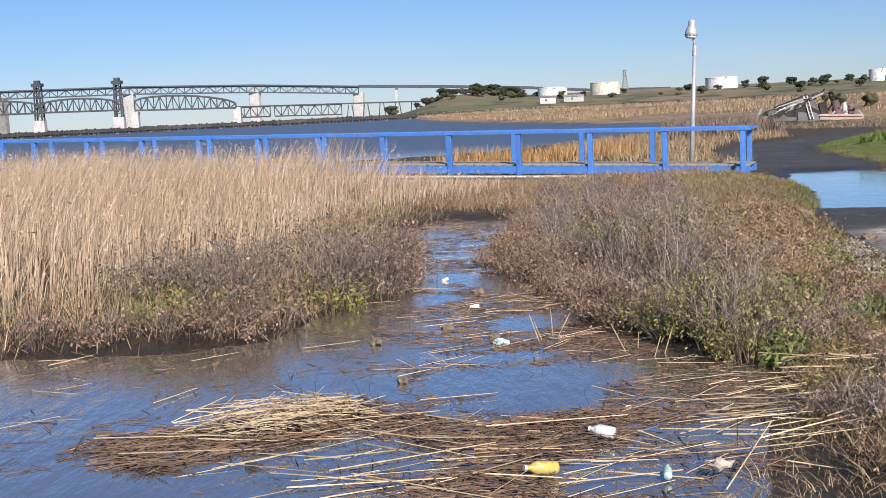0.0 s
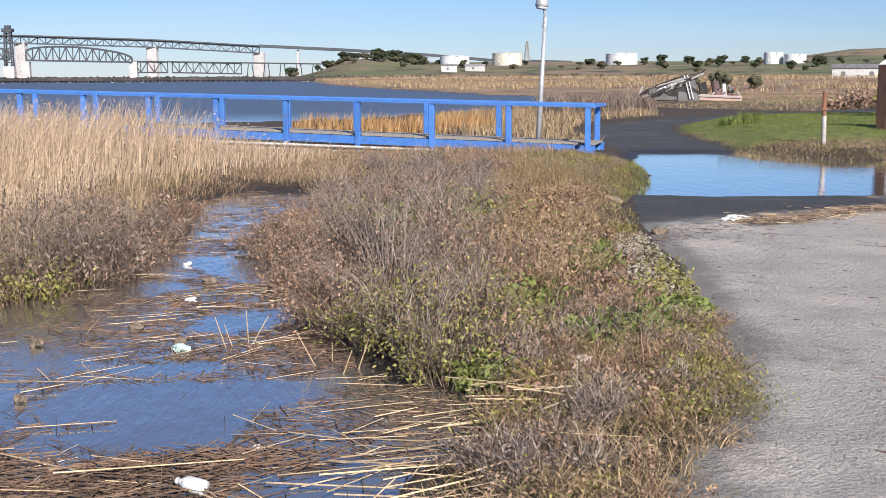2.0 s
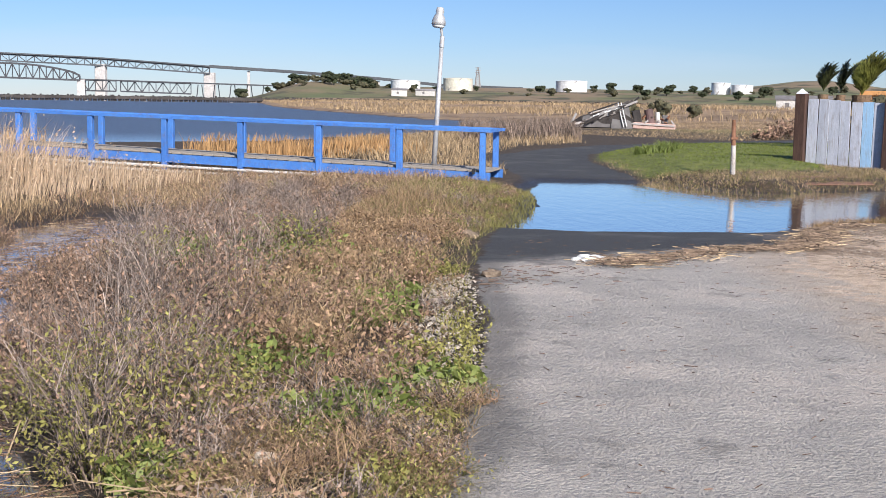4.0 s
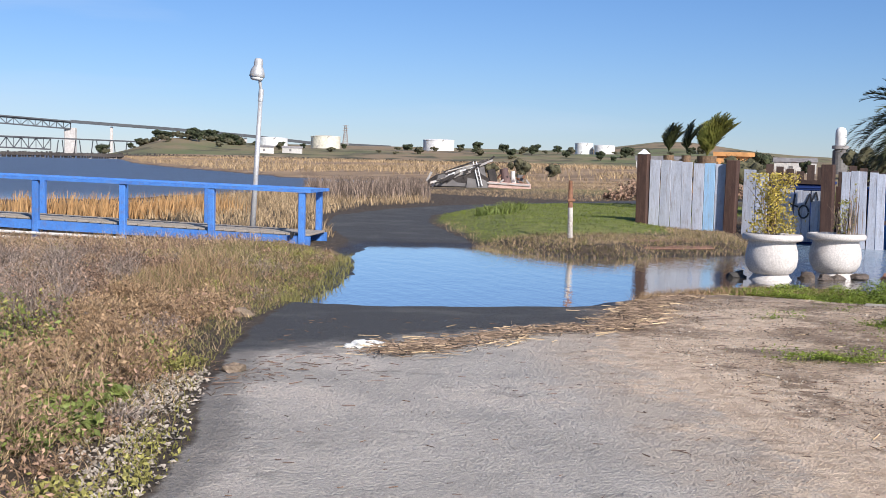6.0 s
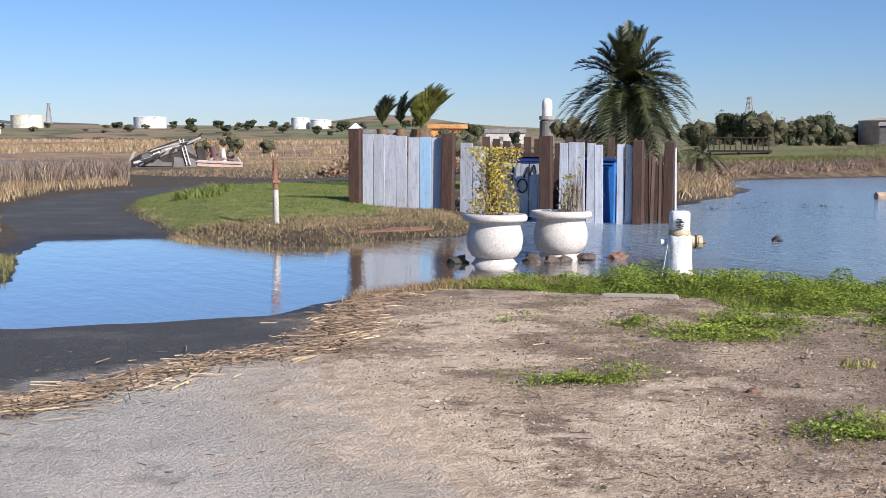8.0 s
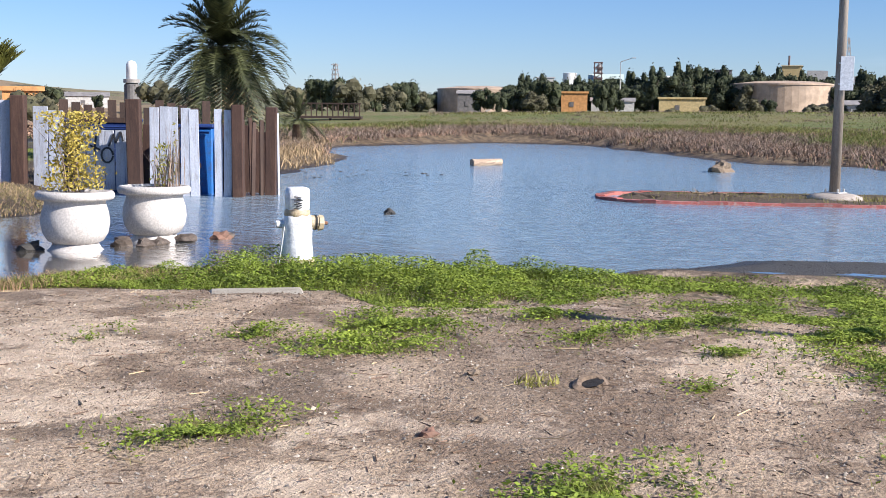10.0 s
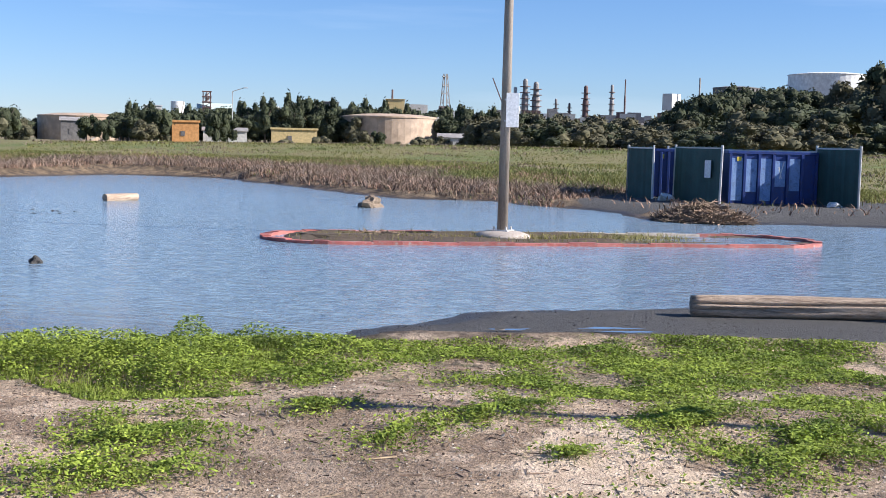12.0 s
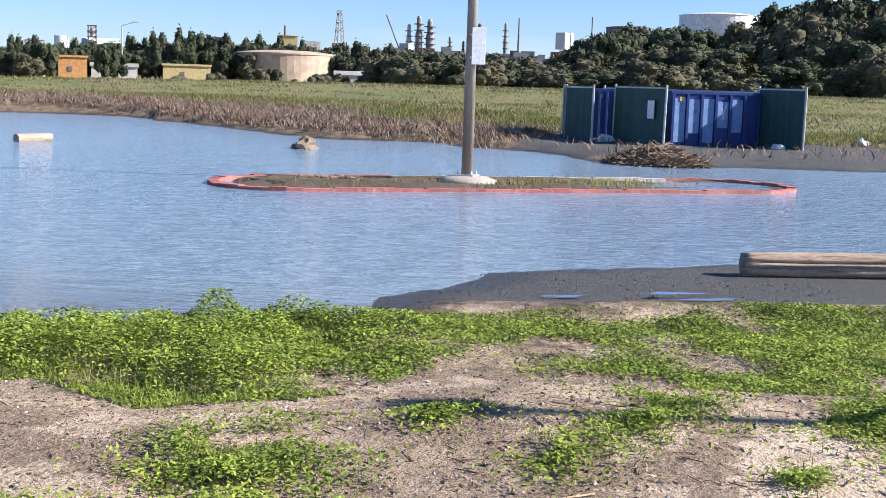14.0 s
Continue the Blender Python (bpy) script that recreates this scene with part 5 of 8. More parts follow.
def dumpster(a, b, label):
    a, b = Vector(a), Vector(b)
    d = b - a
    root = thing("dumpster", Matrix.Translation((a.x, a.y, GZ)) @ pose(0, 0, 0, 0, 0, math.degrees(math.atan2(d.y, d.x))), label, "dumpster")
    L, H, D = d.length, 1.62, 1.7
    part("body", box(L, D, H - 0.12, Matrix.Translation((L / 2, D / 2, 0.1)), 0.01), M_DUMP, root)
    part("top_rail", box(L + 0.06, D + 0.06, 0.09, Matrix.Translation((L / 2, D / 2, H - 0.08)), 0.01), M_DUMP, root)
    for i in range(7):
        x = 0.04 + i * (L - 0.08) / 6
        part("rib", box(0.08, 0.07, H - 0.2, Matrix.Translation((x, -0.035, 0.12)), 0.008), M_DUMP, root)
    # paler than the body: fading, plus the sunlit part of the face painted in
    for i, (lo, hi) in enumerate(((0.2, 1.42), (0.45, 1.40), (0.2, 1.42), (0.62, 1.36), (0.5, 1.42))[:5 if L > 2 else 0]):
        w = (L - 0.08) / 6 - 0.11
        part("faded_panel", box(w, 0.012, hi - lo, Matrix.Translation((0.04 + (i + 0.5) * (L - 0.08) / 6, -0.010, lo)), 0.003), M_DUMPLIGHT, root, "faded light blue panel with sunlight put into its colour")
    part("sticker", box(0.13, 0.012, 0.12, Matrix.Translation((0.30, -0.024, 1.34))), M_YELLOW, root, "small yellow sticker")
    for i, x in enumerate((1.52, 1.58)):
        part("scrawl", box(0.03, 0.01, 0.5 - 0.15 * i, pose(x, -0.012, 0.85, 0, 14 * (1 - 2 * i), 0)), M_TRASHW, root, "pale scrawled strokes")
    for x in (0.25, L - 0.25):
        part("wheel", tube((x, 0.0, 0.09), (x, 0.16, 0.09), 0.09, 0.09, 12), M_BLACK, root)
    return root


dumpster((41.45, 17.55, 0), (42.85, 15.30, 0), "dented blue steel roll-off dumpster with faded panels coloured as sunlit")
dumpster((43.3, 20.35, 0), (43.9, 19.0, 0), "dark navy steel dumpster behind the open gate")
notice = mesh_ob("notice", box(0.34, 0.012, 0.5), M_SIGN)
notice.matrix_basis = pose(40.91, 18.015, 0.72, 0, 0, 43.1)
tagged(notice, "white notice plate on the green gate", "sign")
for i, (x, y, s) in enumerate(((41.6, 19.4, 0.28), (41.5, 14.6, 0.22), (43.5, 22.6, 0.2), (44.5, 11.6, 0.3), (46.5, 12.6, 0.26))):
    ob = mesh_ob("litter_bag", rough_blob(s, Matrix.Diagonal((1.3, 0.9, 0.55, 1)), 0.6, 2, 1.8, 2.0 + i), M_TRASHW)
    ob.location = (x, y, max(ground_z(x, y), WATER) + s * 0.12)
    tagged(ob, "crumpled white plastic litter on the shore", "litter", "litter bags")


def brush_heap(x, y, rx, ry, h, n, name, label):
    a = rng.uniform(0, 2 * np.pi, n)
    r = np.sqrt(rng.uniform(0, 1, n))
    c = np.stack([x + rx * r * np.cos(a), y + ry * r * np.sin(a), WATER + 0.03 + h * (1 - r ** 1.5) * rng.uniform(0.2, 1, n)], 1)
    d = rng.normal(size=(n, 3)) * np.array([1, 1, 0.35 if h > 0.3 else 0.1])
    v, f = sticks(c, d, rng.uniform(0.2, 0.75, n) * min(1.0, 0.35 + h), rng.uniform(0.005, 0.016, n))
    return from_arrays(name, v, f, M_BRUSH, label, "brush pile", "stuff")


brush_heap(35.2, 16.7, 0.75, 1.15, 0.46, 2600, "brush_pile", "heap of cut dry brush at the water's edge")
brush_heap(25.6, 20.2, 0.6, 0.6, 0.10, 260, "twig_litter", "dark twigs washed onto the traffic island")

for i, (x, y, r, m) in enumerate(((34.5, 25.4, 0.30, M_ROCK), (18.7, 21.6, 0.11, M_BLACKTOPBIT))):
    ob = mesh_ob("boulder", rough_blob(r, Matrix.Diagonal((1.2, 0.9, 0.75, 1)), 0.5, 3, 1.7, 5.0 + i), m)
    ob.location = (x, y, WATER + r * (0.15 if r > 0.15 else -0.25))
    tagged(ob, "rough brown boulder sticking out of the flood" if r > 0.15 else "small dark mound sticking out of the flood", "rock", "rocks in the flood")


def drift(x, y, L, r, rz, label):
    bm = bmesh.new()
    tube((-L / 2, 0, 0), (L / 2, 0, 0.02), r, r * 0.85, 12, bm)
    for v in bm.verts:
        v.co += Vector((0, 1, 1)) * 0.12 * r * noise.noise(v.co * 6)
    ob = mesh_ob("drift_log", bm, M_LOG)
    ob.matrix_basis = pose(x, y, WATER + r * 0.55, 0, 0, rz)
    return tagged(ob, label, "log", "drift logs")


drift(31.8, 31.5, 1.0, 0.12, -15, "short cut log floating in the flood water")
drift(45.5, 47.6, 7.0, 0.16, -10, "long pale drift log on the far bank")
drift(41.5, 47.0, 5.0, 0.13, -4, "long pale drift log on the far bank")
drift(48.6, 37.0, 2.6, 0.09, -60, "pale drift branch on the far bank")
n = 26
c = np.stack([rng.uniform(23.2, 27.5, n), rng.uniform(28.6, 32.0, n), np.full(n, WATER + 0.02)], 1)
v, f = pebbles(c, rng.uniform(0.03, 0.08, n))
v[:, 2] = WATER + (v[:, 2] - WATER) * 0.3
from_arrays("floating_debris", v, f, M_BLACKTOPBIT, "dark bits of floating debris on the flood", "debris")


# ---- wrecked boat by the inlet ----
def wreck():
    root = thing("wrecked_boat", pose(20.9, 68.3, -0.05, 0, 0, -12) @ Matrix.Diagonal((1.02, 1.0, 1.15, 1)), "collapsed wooden boat wreck with a pale stripped deckhouse", "boat wreck")
    r = random.Random(11)
    bm = bmesh.new()
    prof = [(-2.75, 0.12, 0.35), (-2.3, 0.45, 0.62), (-1.2, 0.6, 0.85), (-0.1, 0.62, 0.8), (0.5, 0.6, 0.5)]
    rows = [[bm.verts.new((x, s * w * k, z)) for s, k, z in ((-1, 1, h), (-1, 0.75, 0.0), (1, 0.75, 0.0), (1, 1, h))] for x, w, h in prof]
    for p, q in zip(rows, rows[1:]):
        for i in range(3):
            bm.faces.new((p[i], q[i], q[i + 1], p[i + 1]))
    part("hull", bm, M_WRECK, root, "dark rotted hull planks")
    part("bow", beam((-2.8, 0, 0.3), (-2.55, 0, 0.75), 0.1, 0.12), M_WRECKPALE, root)
    part("deck_edge", beam((-1.7, -0.62, 0.80), (-0.5, -0.64, 1.10), 0.05, 0.05), M_WRECKPALE, root, "pale broken deck edge")
    part("deck_edge", beam((-1.9, 0.3, 0.75), (-0.2, 0.2, 1.3), 0.08, 0.08), M_WRECK, root)
    for k, pts in enumerate((((-2.35, 0.1), (-0.75, 0.1), (-0.65, 1.05), (-2.2, 0.6)), ((-0.7, 0.05), (0.45, 0.05), (0.15, 1.22), (-0.55, 1.18)))):
        bm = bmesh.new()
        lo_v = [bm.verts.new((x, -0.50 - 0.05 * k, z)) for x, z in pts]
        hi_v = [bm.verts.new((x + 0.05, -0.38 - 0.05 * k, z)) for x, z in pts]
        bm.faces.new(lo_v)
        bm.faces.new(hi_v[::-1])
        for i in range(4):
            bm.faces.new((lo_v[i], hi_v[i], hi_v[(i + 1) % 4], lo_v[(i + 1) % 4]))
        part("deck_panel", bm, M_DARKWALL, root, "dark grey leaning deck panel")
    for i in range(26):
        x = -2.3 + i * 0.11
        top = 0.35 + 0.85 * min(1, max(0, (x + 2.2) / 2.4))
        part("plank", box(r.uniform(0.5, 1.1), 0.07, r.uniform(0.05, 0.12), pose(x, -0.6 + r.uniform(-0.1, 0.5), top * r.uniform(0.75, 1.05), r.uniform(-20, 20), r.uniform(-40, -8), r.uniform(-25, 25)), 0.006), M_WRECKPALE if r.random() < 0.28 else M_WRECK, root)
    for i in range(9):
        x = -1.75 + i * 0.19
        part("capping", box(r.uniform(0.12, 0.26), 0.16, r.uniform(0.07, 0.13), pose(x, -0.55, 0.52 + 0.34 * (x + 1.75), 0, -19 + r.uniform(-9, 9), 0), 0.02), M_SHEET if i % 3 else M_WRECKPALE, root, "chalky white broken capping")
    for x in (-0.02, 0.15):
        part("ladder_rail", beam((x, -0.66, 0.15), (x - 0.34, -0.60, 1.28), 0.045, 0.045), M_SHEET, root, "white ladder rail")
    for i in range(6):
        k = 0.12 + 0.15 * i
        part("rung", beam((-0.02 - 0.34 * k, -0.64, 0.15 + 1.13 * k), (0.15 - 0.34 * k, -0.64, 0.15 + 1.13 * k), 0.03, 0.03), M_WRECKPALE, root)
    part("stern_hull", box(2.3, 1.0, 0.30, pose(1.6, 0, 0.02, 0, 2.5, 0), 0.03), M_WRECKRED, root, "faded pink painted stern")
    part("rubbing_strake", beam((0.4, -0.54, 0.30), (2.7, -0.54, 0.20), 0.06, 0.07), M_WRECKPALE, root)
    part("deckhouse", box(0.42, 0.6, 0.62, pose(0.78, 0, 0.32, 0, -14, 0), 0.03), M_WRECK, root)
    part("barrel", tube((1.45, -0.1, 0.30), (1.30, -0.1, 0.98), 0.24, 0.22, 14), M_STACKDARK, root, "red-brown rusted barrel")
    part("funnel", tube((1.85, -0.1, 0.30), (1.80, -0.1, 0.86), 0.13, 0.11, 12), M_PIPE, root, "pale funnel")
    part("locker", box(0.34, 0.5, 0.40, pose(2.2, 0.05, 0.30, 0, 6, 0), 0.03), M_DARKWALL, root)
    for i in range(16):
        part("debris", box(r.uniform(0.08, 0.35), 0.06, r.uniform(0.04, 0.10), pose(r.uniform(0.4, 2.6), r.uniform(-0.5, 0.2), r.uniform(0.30, 0.62), r.uniform(-40, 40), r.uniform(-60, 60), r.uniform(-60, 60)), 0.006), r.choice((M_WRECK, M_WRECKPALE, M_RUST)), root)
    return root


wreck()


# ---- far shore: bridges, breakwater, tanks ----
def truss(name, root, a, b, depth0, depth1, n, mat, width=3.0, arch=0.0, thick=0.8):
    """A lattice girder between two top points; its lower chord hangs depth below."""
    a, b = Vector(a), Vector(b)
    side = Vector((0, 0, 1)).cross((b - a).normalized()) * width / 2
    for s in (-1, 1):
        bm = bmesh.new()
        tops, lows = [], []
        for i in range(n + 1):
            t = i / n
            p = a.lerp(b, t) + side * s
            dep = depth0 + (depth1 - depth0) * t
            bulge = arch * (math.sin(math.pi * t) ** 0.55 if arch else 0)
            tops.append(p + Vector((0, 0, bulge)))
            lows.append(p - Vector((0, 0, dep)))
        for i in range(n):
            beam(tops[i], tops[i + 1], thick, thick, bm)
            beam(lows[i], lows[i + 1], thick, thick, bm)
            beam(lows[i] if i % 2 else tops[i], tops[i + 1] if i % 2 else lows[i + 1], thick * 0.6, thick * 0.6, bm)
            beam(tops[i], lows[i], thick * 0.45, thick * 0.45, bm)
        beam(tops[n], lows[n], thick * 0.6, thick * 0.6, bm)
        part(name, bm, mat, root)


def highway_bridge():
    root = thing("highway_bridge", pose(0, 0, 0), "high grey steel truss highway bridge on pale piers", "bridge")
    pts = [(-560, 760, 30.5), (-302, 848, 30.0), (-219, 873, 29.8), (-132, 890, 27.3), (-57, 898, 23.0)]
    for a, b in zip(pts, pts[1:]):
        low = lambda p: (p[0], p[1], p[2] - 0.8)
        truss("deck_truss", root, low(a), low(b), 4.4, 4.4, 16 if a[0] > -400 else 40, M_STEELGREY, 6.0, 0, 0.85)
        part("roadway", beam(a, b, 9, 0.9), M_STEELGREY, root)
        part("pier", box(7.5, 5.0, b[2] - 3.8, pose(b[0], b[1], -0.6, 0, 0, -15), 0.4), M_PIER, root, "pale concrete pier")
    part("pier", box(7.5, 5.0, 26.2, pose(-302, 848, -0.6, 0, 0, -15), 0.4), M_PIER, root, "pale concrete pier")
    ramp_pts = [(-57, 898, 23.0), (5, 900, 20.0), (66, 898, 16.2), (111, 893, 12.2), (170, 885, 10.5)]
    for a, b in zip(ramp_pts, ramp_pts[1:]):
        part("roadway", beam(a, b, 9, 2.0), M_STEELGREY, root)
        for t in (0.45, 0.98):
            p = Vector(a).lerp(Vector(b), t)
            part("column", box(1.8, 4.5, p.z - 1, pose(p.x, p.y, -0.5, 0, 0, 0)), M_PIER, root)
    return root


highway_bridge()


def rail_bridge():
    root = thing("rail_bridge", pose(0, 0, 0), "dark steel railway lift bridge with two towers and humped trusses", "bridge")
    for x, y in ((-263, 808), (-214, 822)):
        tower = bmesh.new()
        for dx in (-2.6, 2.6):
            for dy in (-2.5, 2.5):
                beam((x + dx, y + dy, 0), (x + dx * 0.6, y + dy, 31), 0.9, 0.9, tower)
        for z in (5, 11, 17, 23, 28):
            for dy in (-2.5, 2.5):
                beam((x - 2.5, y + dy, z), (x + 2.0, y + dy, z + 4), 0.5, 0.5, tower)
                beam((x - 2.4, y + dy, z), (x + 2.4, y + dy, z), 0.5, 0.5, tower)
        part("lift_tower", tower, M_STEELFAR, root, "dark steel lift tower")
        part("tower_head", box(6.5, 6.5, 2.2, pose(x, y, 30.5)), M_STEELFAR, root)
        part("tower_house", box(3.5, 3.5, 2.0, pose(x, y, 32.7)), M_STEELFAR, root)
        part("pier", box(7, 6, 9, pose(x, y, -0.6)), M_PIER, root)
    truss("lift_span", root, (-263, 808, 18.5), (-214, 822, 18.0), 5.0, 5.0, 14, M_STEELFAR, 5, 3.5, 1.15)
    truss("truss_span", root, (-340, 785, 19.0), (-263, 808, 18.5), 5.2, 5.2, 18, M_STEELFAR, 5, 4.0, 1.15)
    truss("truss_span", root, (-204, 825, 18.5), (-138, 839, 14.0), 6.2, 3.0, 16, M_STEELFAR, 5, 4.5, 1.15)
    truss("deck_truss", root, (-137, 839, 11.2), (-115, 842, 11.0), 7.0, 7.0, 5, M_STEELFAR, 4, 0, 0.95)
    truss("deck_truss", root, (-112, 842, 11.0), (-66, 846, 10.0), 7.0, 7.0, 10, M_STEELFAR, 4, 0, 0.9)
    part("track_deck", beam((-138, 839, 11.6), (40, 851, 8.6), 5, 0.9), M_STEELFAR, root)
    for i in range(9):
        x = -60 + i * 11
        bent = bmesh.new()
        for dx in (-1.2, 1.2):
            tube((x + dx * 2.0, 846 + i * 0.5, -0.5), (x + dx, 846 + i * 0.5, 9.4), 0.35, 0.3, 6, bent)
        part("trestle_bent", bent, M_STEELFAR, root)
    for x, y in ((-204, 825), (-137, 839)):
        part("pier", box(5, 5, 12, pose(x, y, -0.6)), M_PIER, root)
    return root


rail_bridge()


def breakwater():
    root = thing("breakwater", pose(0, 0, 0), "long dark timber pile breakwater across the mouth of the bay", "breakwater")
    r = random.Random(4)
    az0, az1, k = -28.0, 17.5, 60
    pts = []
    for i in range(k + 1):
        az = radians(az0 + (az1 - az0) * i / k)
        d = 330 + 30 * math.sin(i * 0.05)
        pts.append(Vector((d * math.sin(az), d * math.cos(az), 0)))
    for a, b in zip(pts, pts[1:]):
        part("cap_beam", beam((a.x, a.y, 0.75), (b.x, b.y, 0.75), 1.2, 0.8), M_WRECK, root)
    bm = bmesh.new()
    for a, b in zip(pts, pts[1:]):
        for q in range(7):
            p = a.lerp(b, (q + r.random() * 0.5) / 7)
            beam((p.x, p.y, -0.4), (p.x, p.y, 1.1 + 0.5 * r.random()), r.uniform(0.3, 0.6), 0.5, bm)
    piles = part("piling", bm, M_WRECK, root)
    tagged(piles, "", "", "", "stuff")
    bm = bmesh.new()
    for a, b in zip(pts, pts[1:]):
        for q in range(1):
            p = a.lerp(b, r.random())
            box(r.uniform(0.3, 0.9), 0.4, 0.14, pose(p.x * 0.99, p.y * 0.99, -0.2), 0.0, bm)
    tagged(part("pale_debris", bm, M_WRECKPALE, root), "pale debris along the piles", "", "", "stuff")
    return root


breakwater()


def storage_tank(x, y, z, r, h, mat, label, group):
    root = thing("storage_tank", pose(x, y, z), label, "storage tank", group)
    part("shell", lathe([(r, -2.0), (r, h * 0.97), (r * 1.006, h * 0.97), (r * 1.006, h)], 48), mat, root)
    part("roof", lathe([(r, h), (r * 0.6, h + r * 0.05), (0.3, h + r * 0.07)], 48), mat, root)
    part("top_rail", lathe([(r * 1.004, h - 0.35), (r * 1.015, h - 0.35), (r * 1.015, h - 0.1), (r * 1.004, h - 0.1)], 48), mat, root)
    part("stair", beam((x * 0 - r * 0.7, -r * 0.74, 0), (r * 0.1, -r * 1.02, h), 0.5, 0.5), M_STACK, root)
    return root


HILLTANK = "white tanks on the ridge"
storage_tank(67, 703, 7.2, 8.5, 5.0, M_TANKW, "low white oil storage tank on the ridge", HILLTANK)
storage_tank(97, 700, 7.6, 8.5, 6.2, M_TANKC, "cream oil storage tank on the ridge", HILLTANK)
storage_tank(161, 688, 7.0, 9.0, 6.2, M_TANKW, "low white oil storage tank on the ridge", HILLTANK)
storage_tank(241, 664, 6.8, 5.2, 6.4, M_TANKW, "small white oil storage tank on the ridge", HILLTANK)
storage_tank(250, 655, 6.0, 6.0, 6.0, M_TANKW, "small white oil storage tank on the ridge", HILLTANK)
storage_tank(270, 153, 0.6, 12.3, 7.0, M_TANKTAN, "broad tan oil storage tank beyond the field", "tan tanks beyond the field")
storage_tank(265, 245.5, 0.2, 13.0, 6.4, M_TANKTAN, "broad tan oil storage tank beyond the field", "tan tanks beyond the field")
storage_tank(278, 236, 0.2, 8.0, 7.2, M_TANKC, "cream oil storage tank beyond the field", "tan tanks beyond the field")
storage_tank(601, 99, 27.0, 19.0, 10.5, M_TANKW, "large white storage tank on the wooded hill", "tanks on the wooded hill")
storage_tank(606, 45, 28.0, 17.0, 16.0, M_TANKW, "large white storage tank on the wooded hill", "tanks on the wooded hill")
storage_tank(590, 140, 26.0, 11.0, 5.0, M_DARKWALL, "dark low tank on the wooded hill", "tanks on the wooded hill")


def water_tower(x, y, z):
    root = thing("domed_tower", pose(x, y, z), "white domed cylindrical tower beyond the fence", "tower")
    part("drum", lathe([(1.05, 0), (1.05, 5.2), (1.0, 5.6), (0.75, 6.1), (0.2, 6.35)], 24), M_TANKW, root, smooth=True)
    part("gallery", lathe([(1.1, 2.0), (1.6, 2.0), (1.6, 2.7), (1.1, 2.7)], 24), M_STACK, root)
    part("base", lathe([(1.5, -3.0), (1.5, 1.6), (1.1, 2.0)], 16), M_DARKWALL, root)
    return root


water_tower(134, 218.5, 3.4)


def shed(x, y, w, d, h, rz, mat, label, pitched=True):
    z = ground_z(x, y) - 0.3
    root = thing("industrial_shed", pose(x, y, z, 0, 0, rz), label, "industrial shed", "distant sheds")
    part("wall", box(w, d, h), mat, root)
    bm = bmesh.new()
    if pitched:
        vs = [bm.verts.new(p) for p in ((-w / 2 - 0.3, -d / 2 - 0.3, h), (w / 2 + 0.3, -d / 2 - 0.3, h), (w / 2 + 0.3, d / 2 + 0.3, h), (-w / 2 - 0.3, d / 2 + 0.3, h), (-w / 2 - 0.3, 0, h + d * 0.16), (w / 2 + 0.3, 0, h + d * 0.16))]
        for f in ((0, 1, 5, 4), (2, 3, 4, 5), (0, 4, 3), (1, 2, 5), (3, 2, 1, 0)):
            bm.faces.new([vs[i] for i in f])
    else:
        box(w + 0.5, d + 0.5, 0.4, Matrix.Translation((0, 0, h)), 0, bm)
    part("roof", bm, M_STACK if pitched else mat, root)
    n = max(1, int(w / 5))
    for i in range(n):
        part("window", box(0.9, 0.15, 1.0, Matrix.Translation((-w / 2 + (i + 0.4) * w / n, -d / 2 - 0.02, h * 0.42))), M_DARKWALL, root)
    return root


for a in ((211, 169.5, 5.5, 5, 4.9, -52, M_ORANGE, "orange clad shed beyond the field", False), (224.5, 151.5, 9.5, 6, 3.9, -55, M_YELLOWWALL, "ochre clad shed beyond the field", False),
          (216.5, 163.5, 9, 5, 3.3, -53, M_PALEWALL, "pale low shed beyond the field"), (196, 186, 5, 5, 4.6, -48, M_DARKWALL, "dark shed beyond the field"),
          (262, 128, 14, 6, 3.2, -62, M_PALEWALL, "long pale shed beyond the field"), (282, 132, 9, 6, 5.0, -64, M_YELLOWWALL, "ochre clad shed beyond the field", False),
          
          (118, 268, 12, 6, 3.0, -22, M_PALEWALL, "pale low shed beyond the fence"), (142, 250, 9, 6, 3.2, -28, M_PALEWALL, "pale low shed beyond the fence"),
          (58.2, 112.5, 3.4, 3, 2.0, -27, M_ORANGE, "orange clad shed behind the fence", False),
          (63, 560, 9, 5, 2.6, -5, M_PALEWALL, "pale long shed on the far shore"), (50, 548, 7, 5, 3.0, -5, M_PALEWALL, "pale long shed on the far shore")):
    shed(*a)


def lattice_tower(x, y, z, h, base, label):
    root = thing("transmission_tower", pose(x, y, z), label, "pylon", "distant pylons")
    bm = bmesh.new()
    for sx in (-1, 1):
        for sy in (-1, 1):
            beam((sx * base / 2, sy * base / 2, 0), (sx * base * 0.12, sy * base * 0.12, h), 0.25, 0.25, bm)
    for i in range(9):
        z0, z1 = h * i / 9, h * (i + 1) / 9
        w0, w1 = base / 2 * (1 - 0.76 * i / 9), base / 2 * (1 - 0.76 * (i + 1) / 9)
        for sy in (-1, 1):
            beam((-w0, sy * w0, z0), (w1, sy * w1, z1), 0.16, 0.16, bm)
            beam((w0, sy * w0, z0), (-w1, sy * w1, z1), 0.16, 0.16, bm)
    part("lattice", bm, M_STACK, root)
    for k in (0.72, 0.84, 0.96):
        part("cross_arm", beam((-base * 0.55, 0, h * k), (base * 0.55, 0, h * k), 0.3, 0.3), M_STACK, root)
    return root


lattice_tower(452, 227, 1, 28.5, 5, "steel lattice pylon behind the tan tank")
lattice_tower(340, 398, 2, 17, 4, "steel lattice pylon beyond the field")
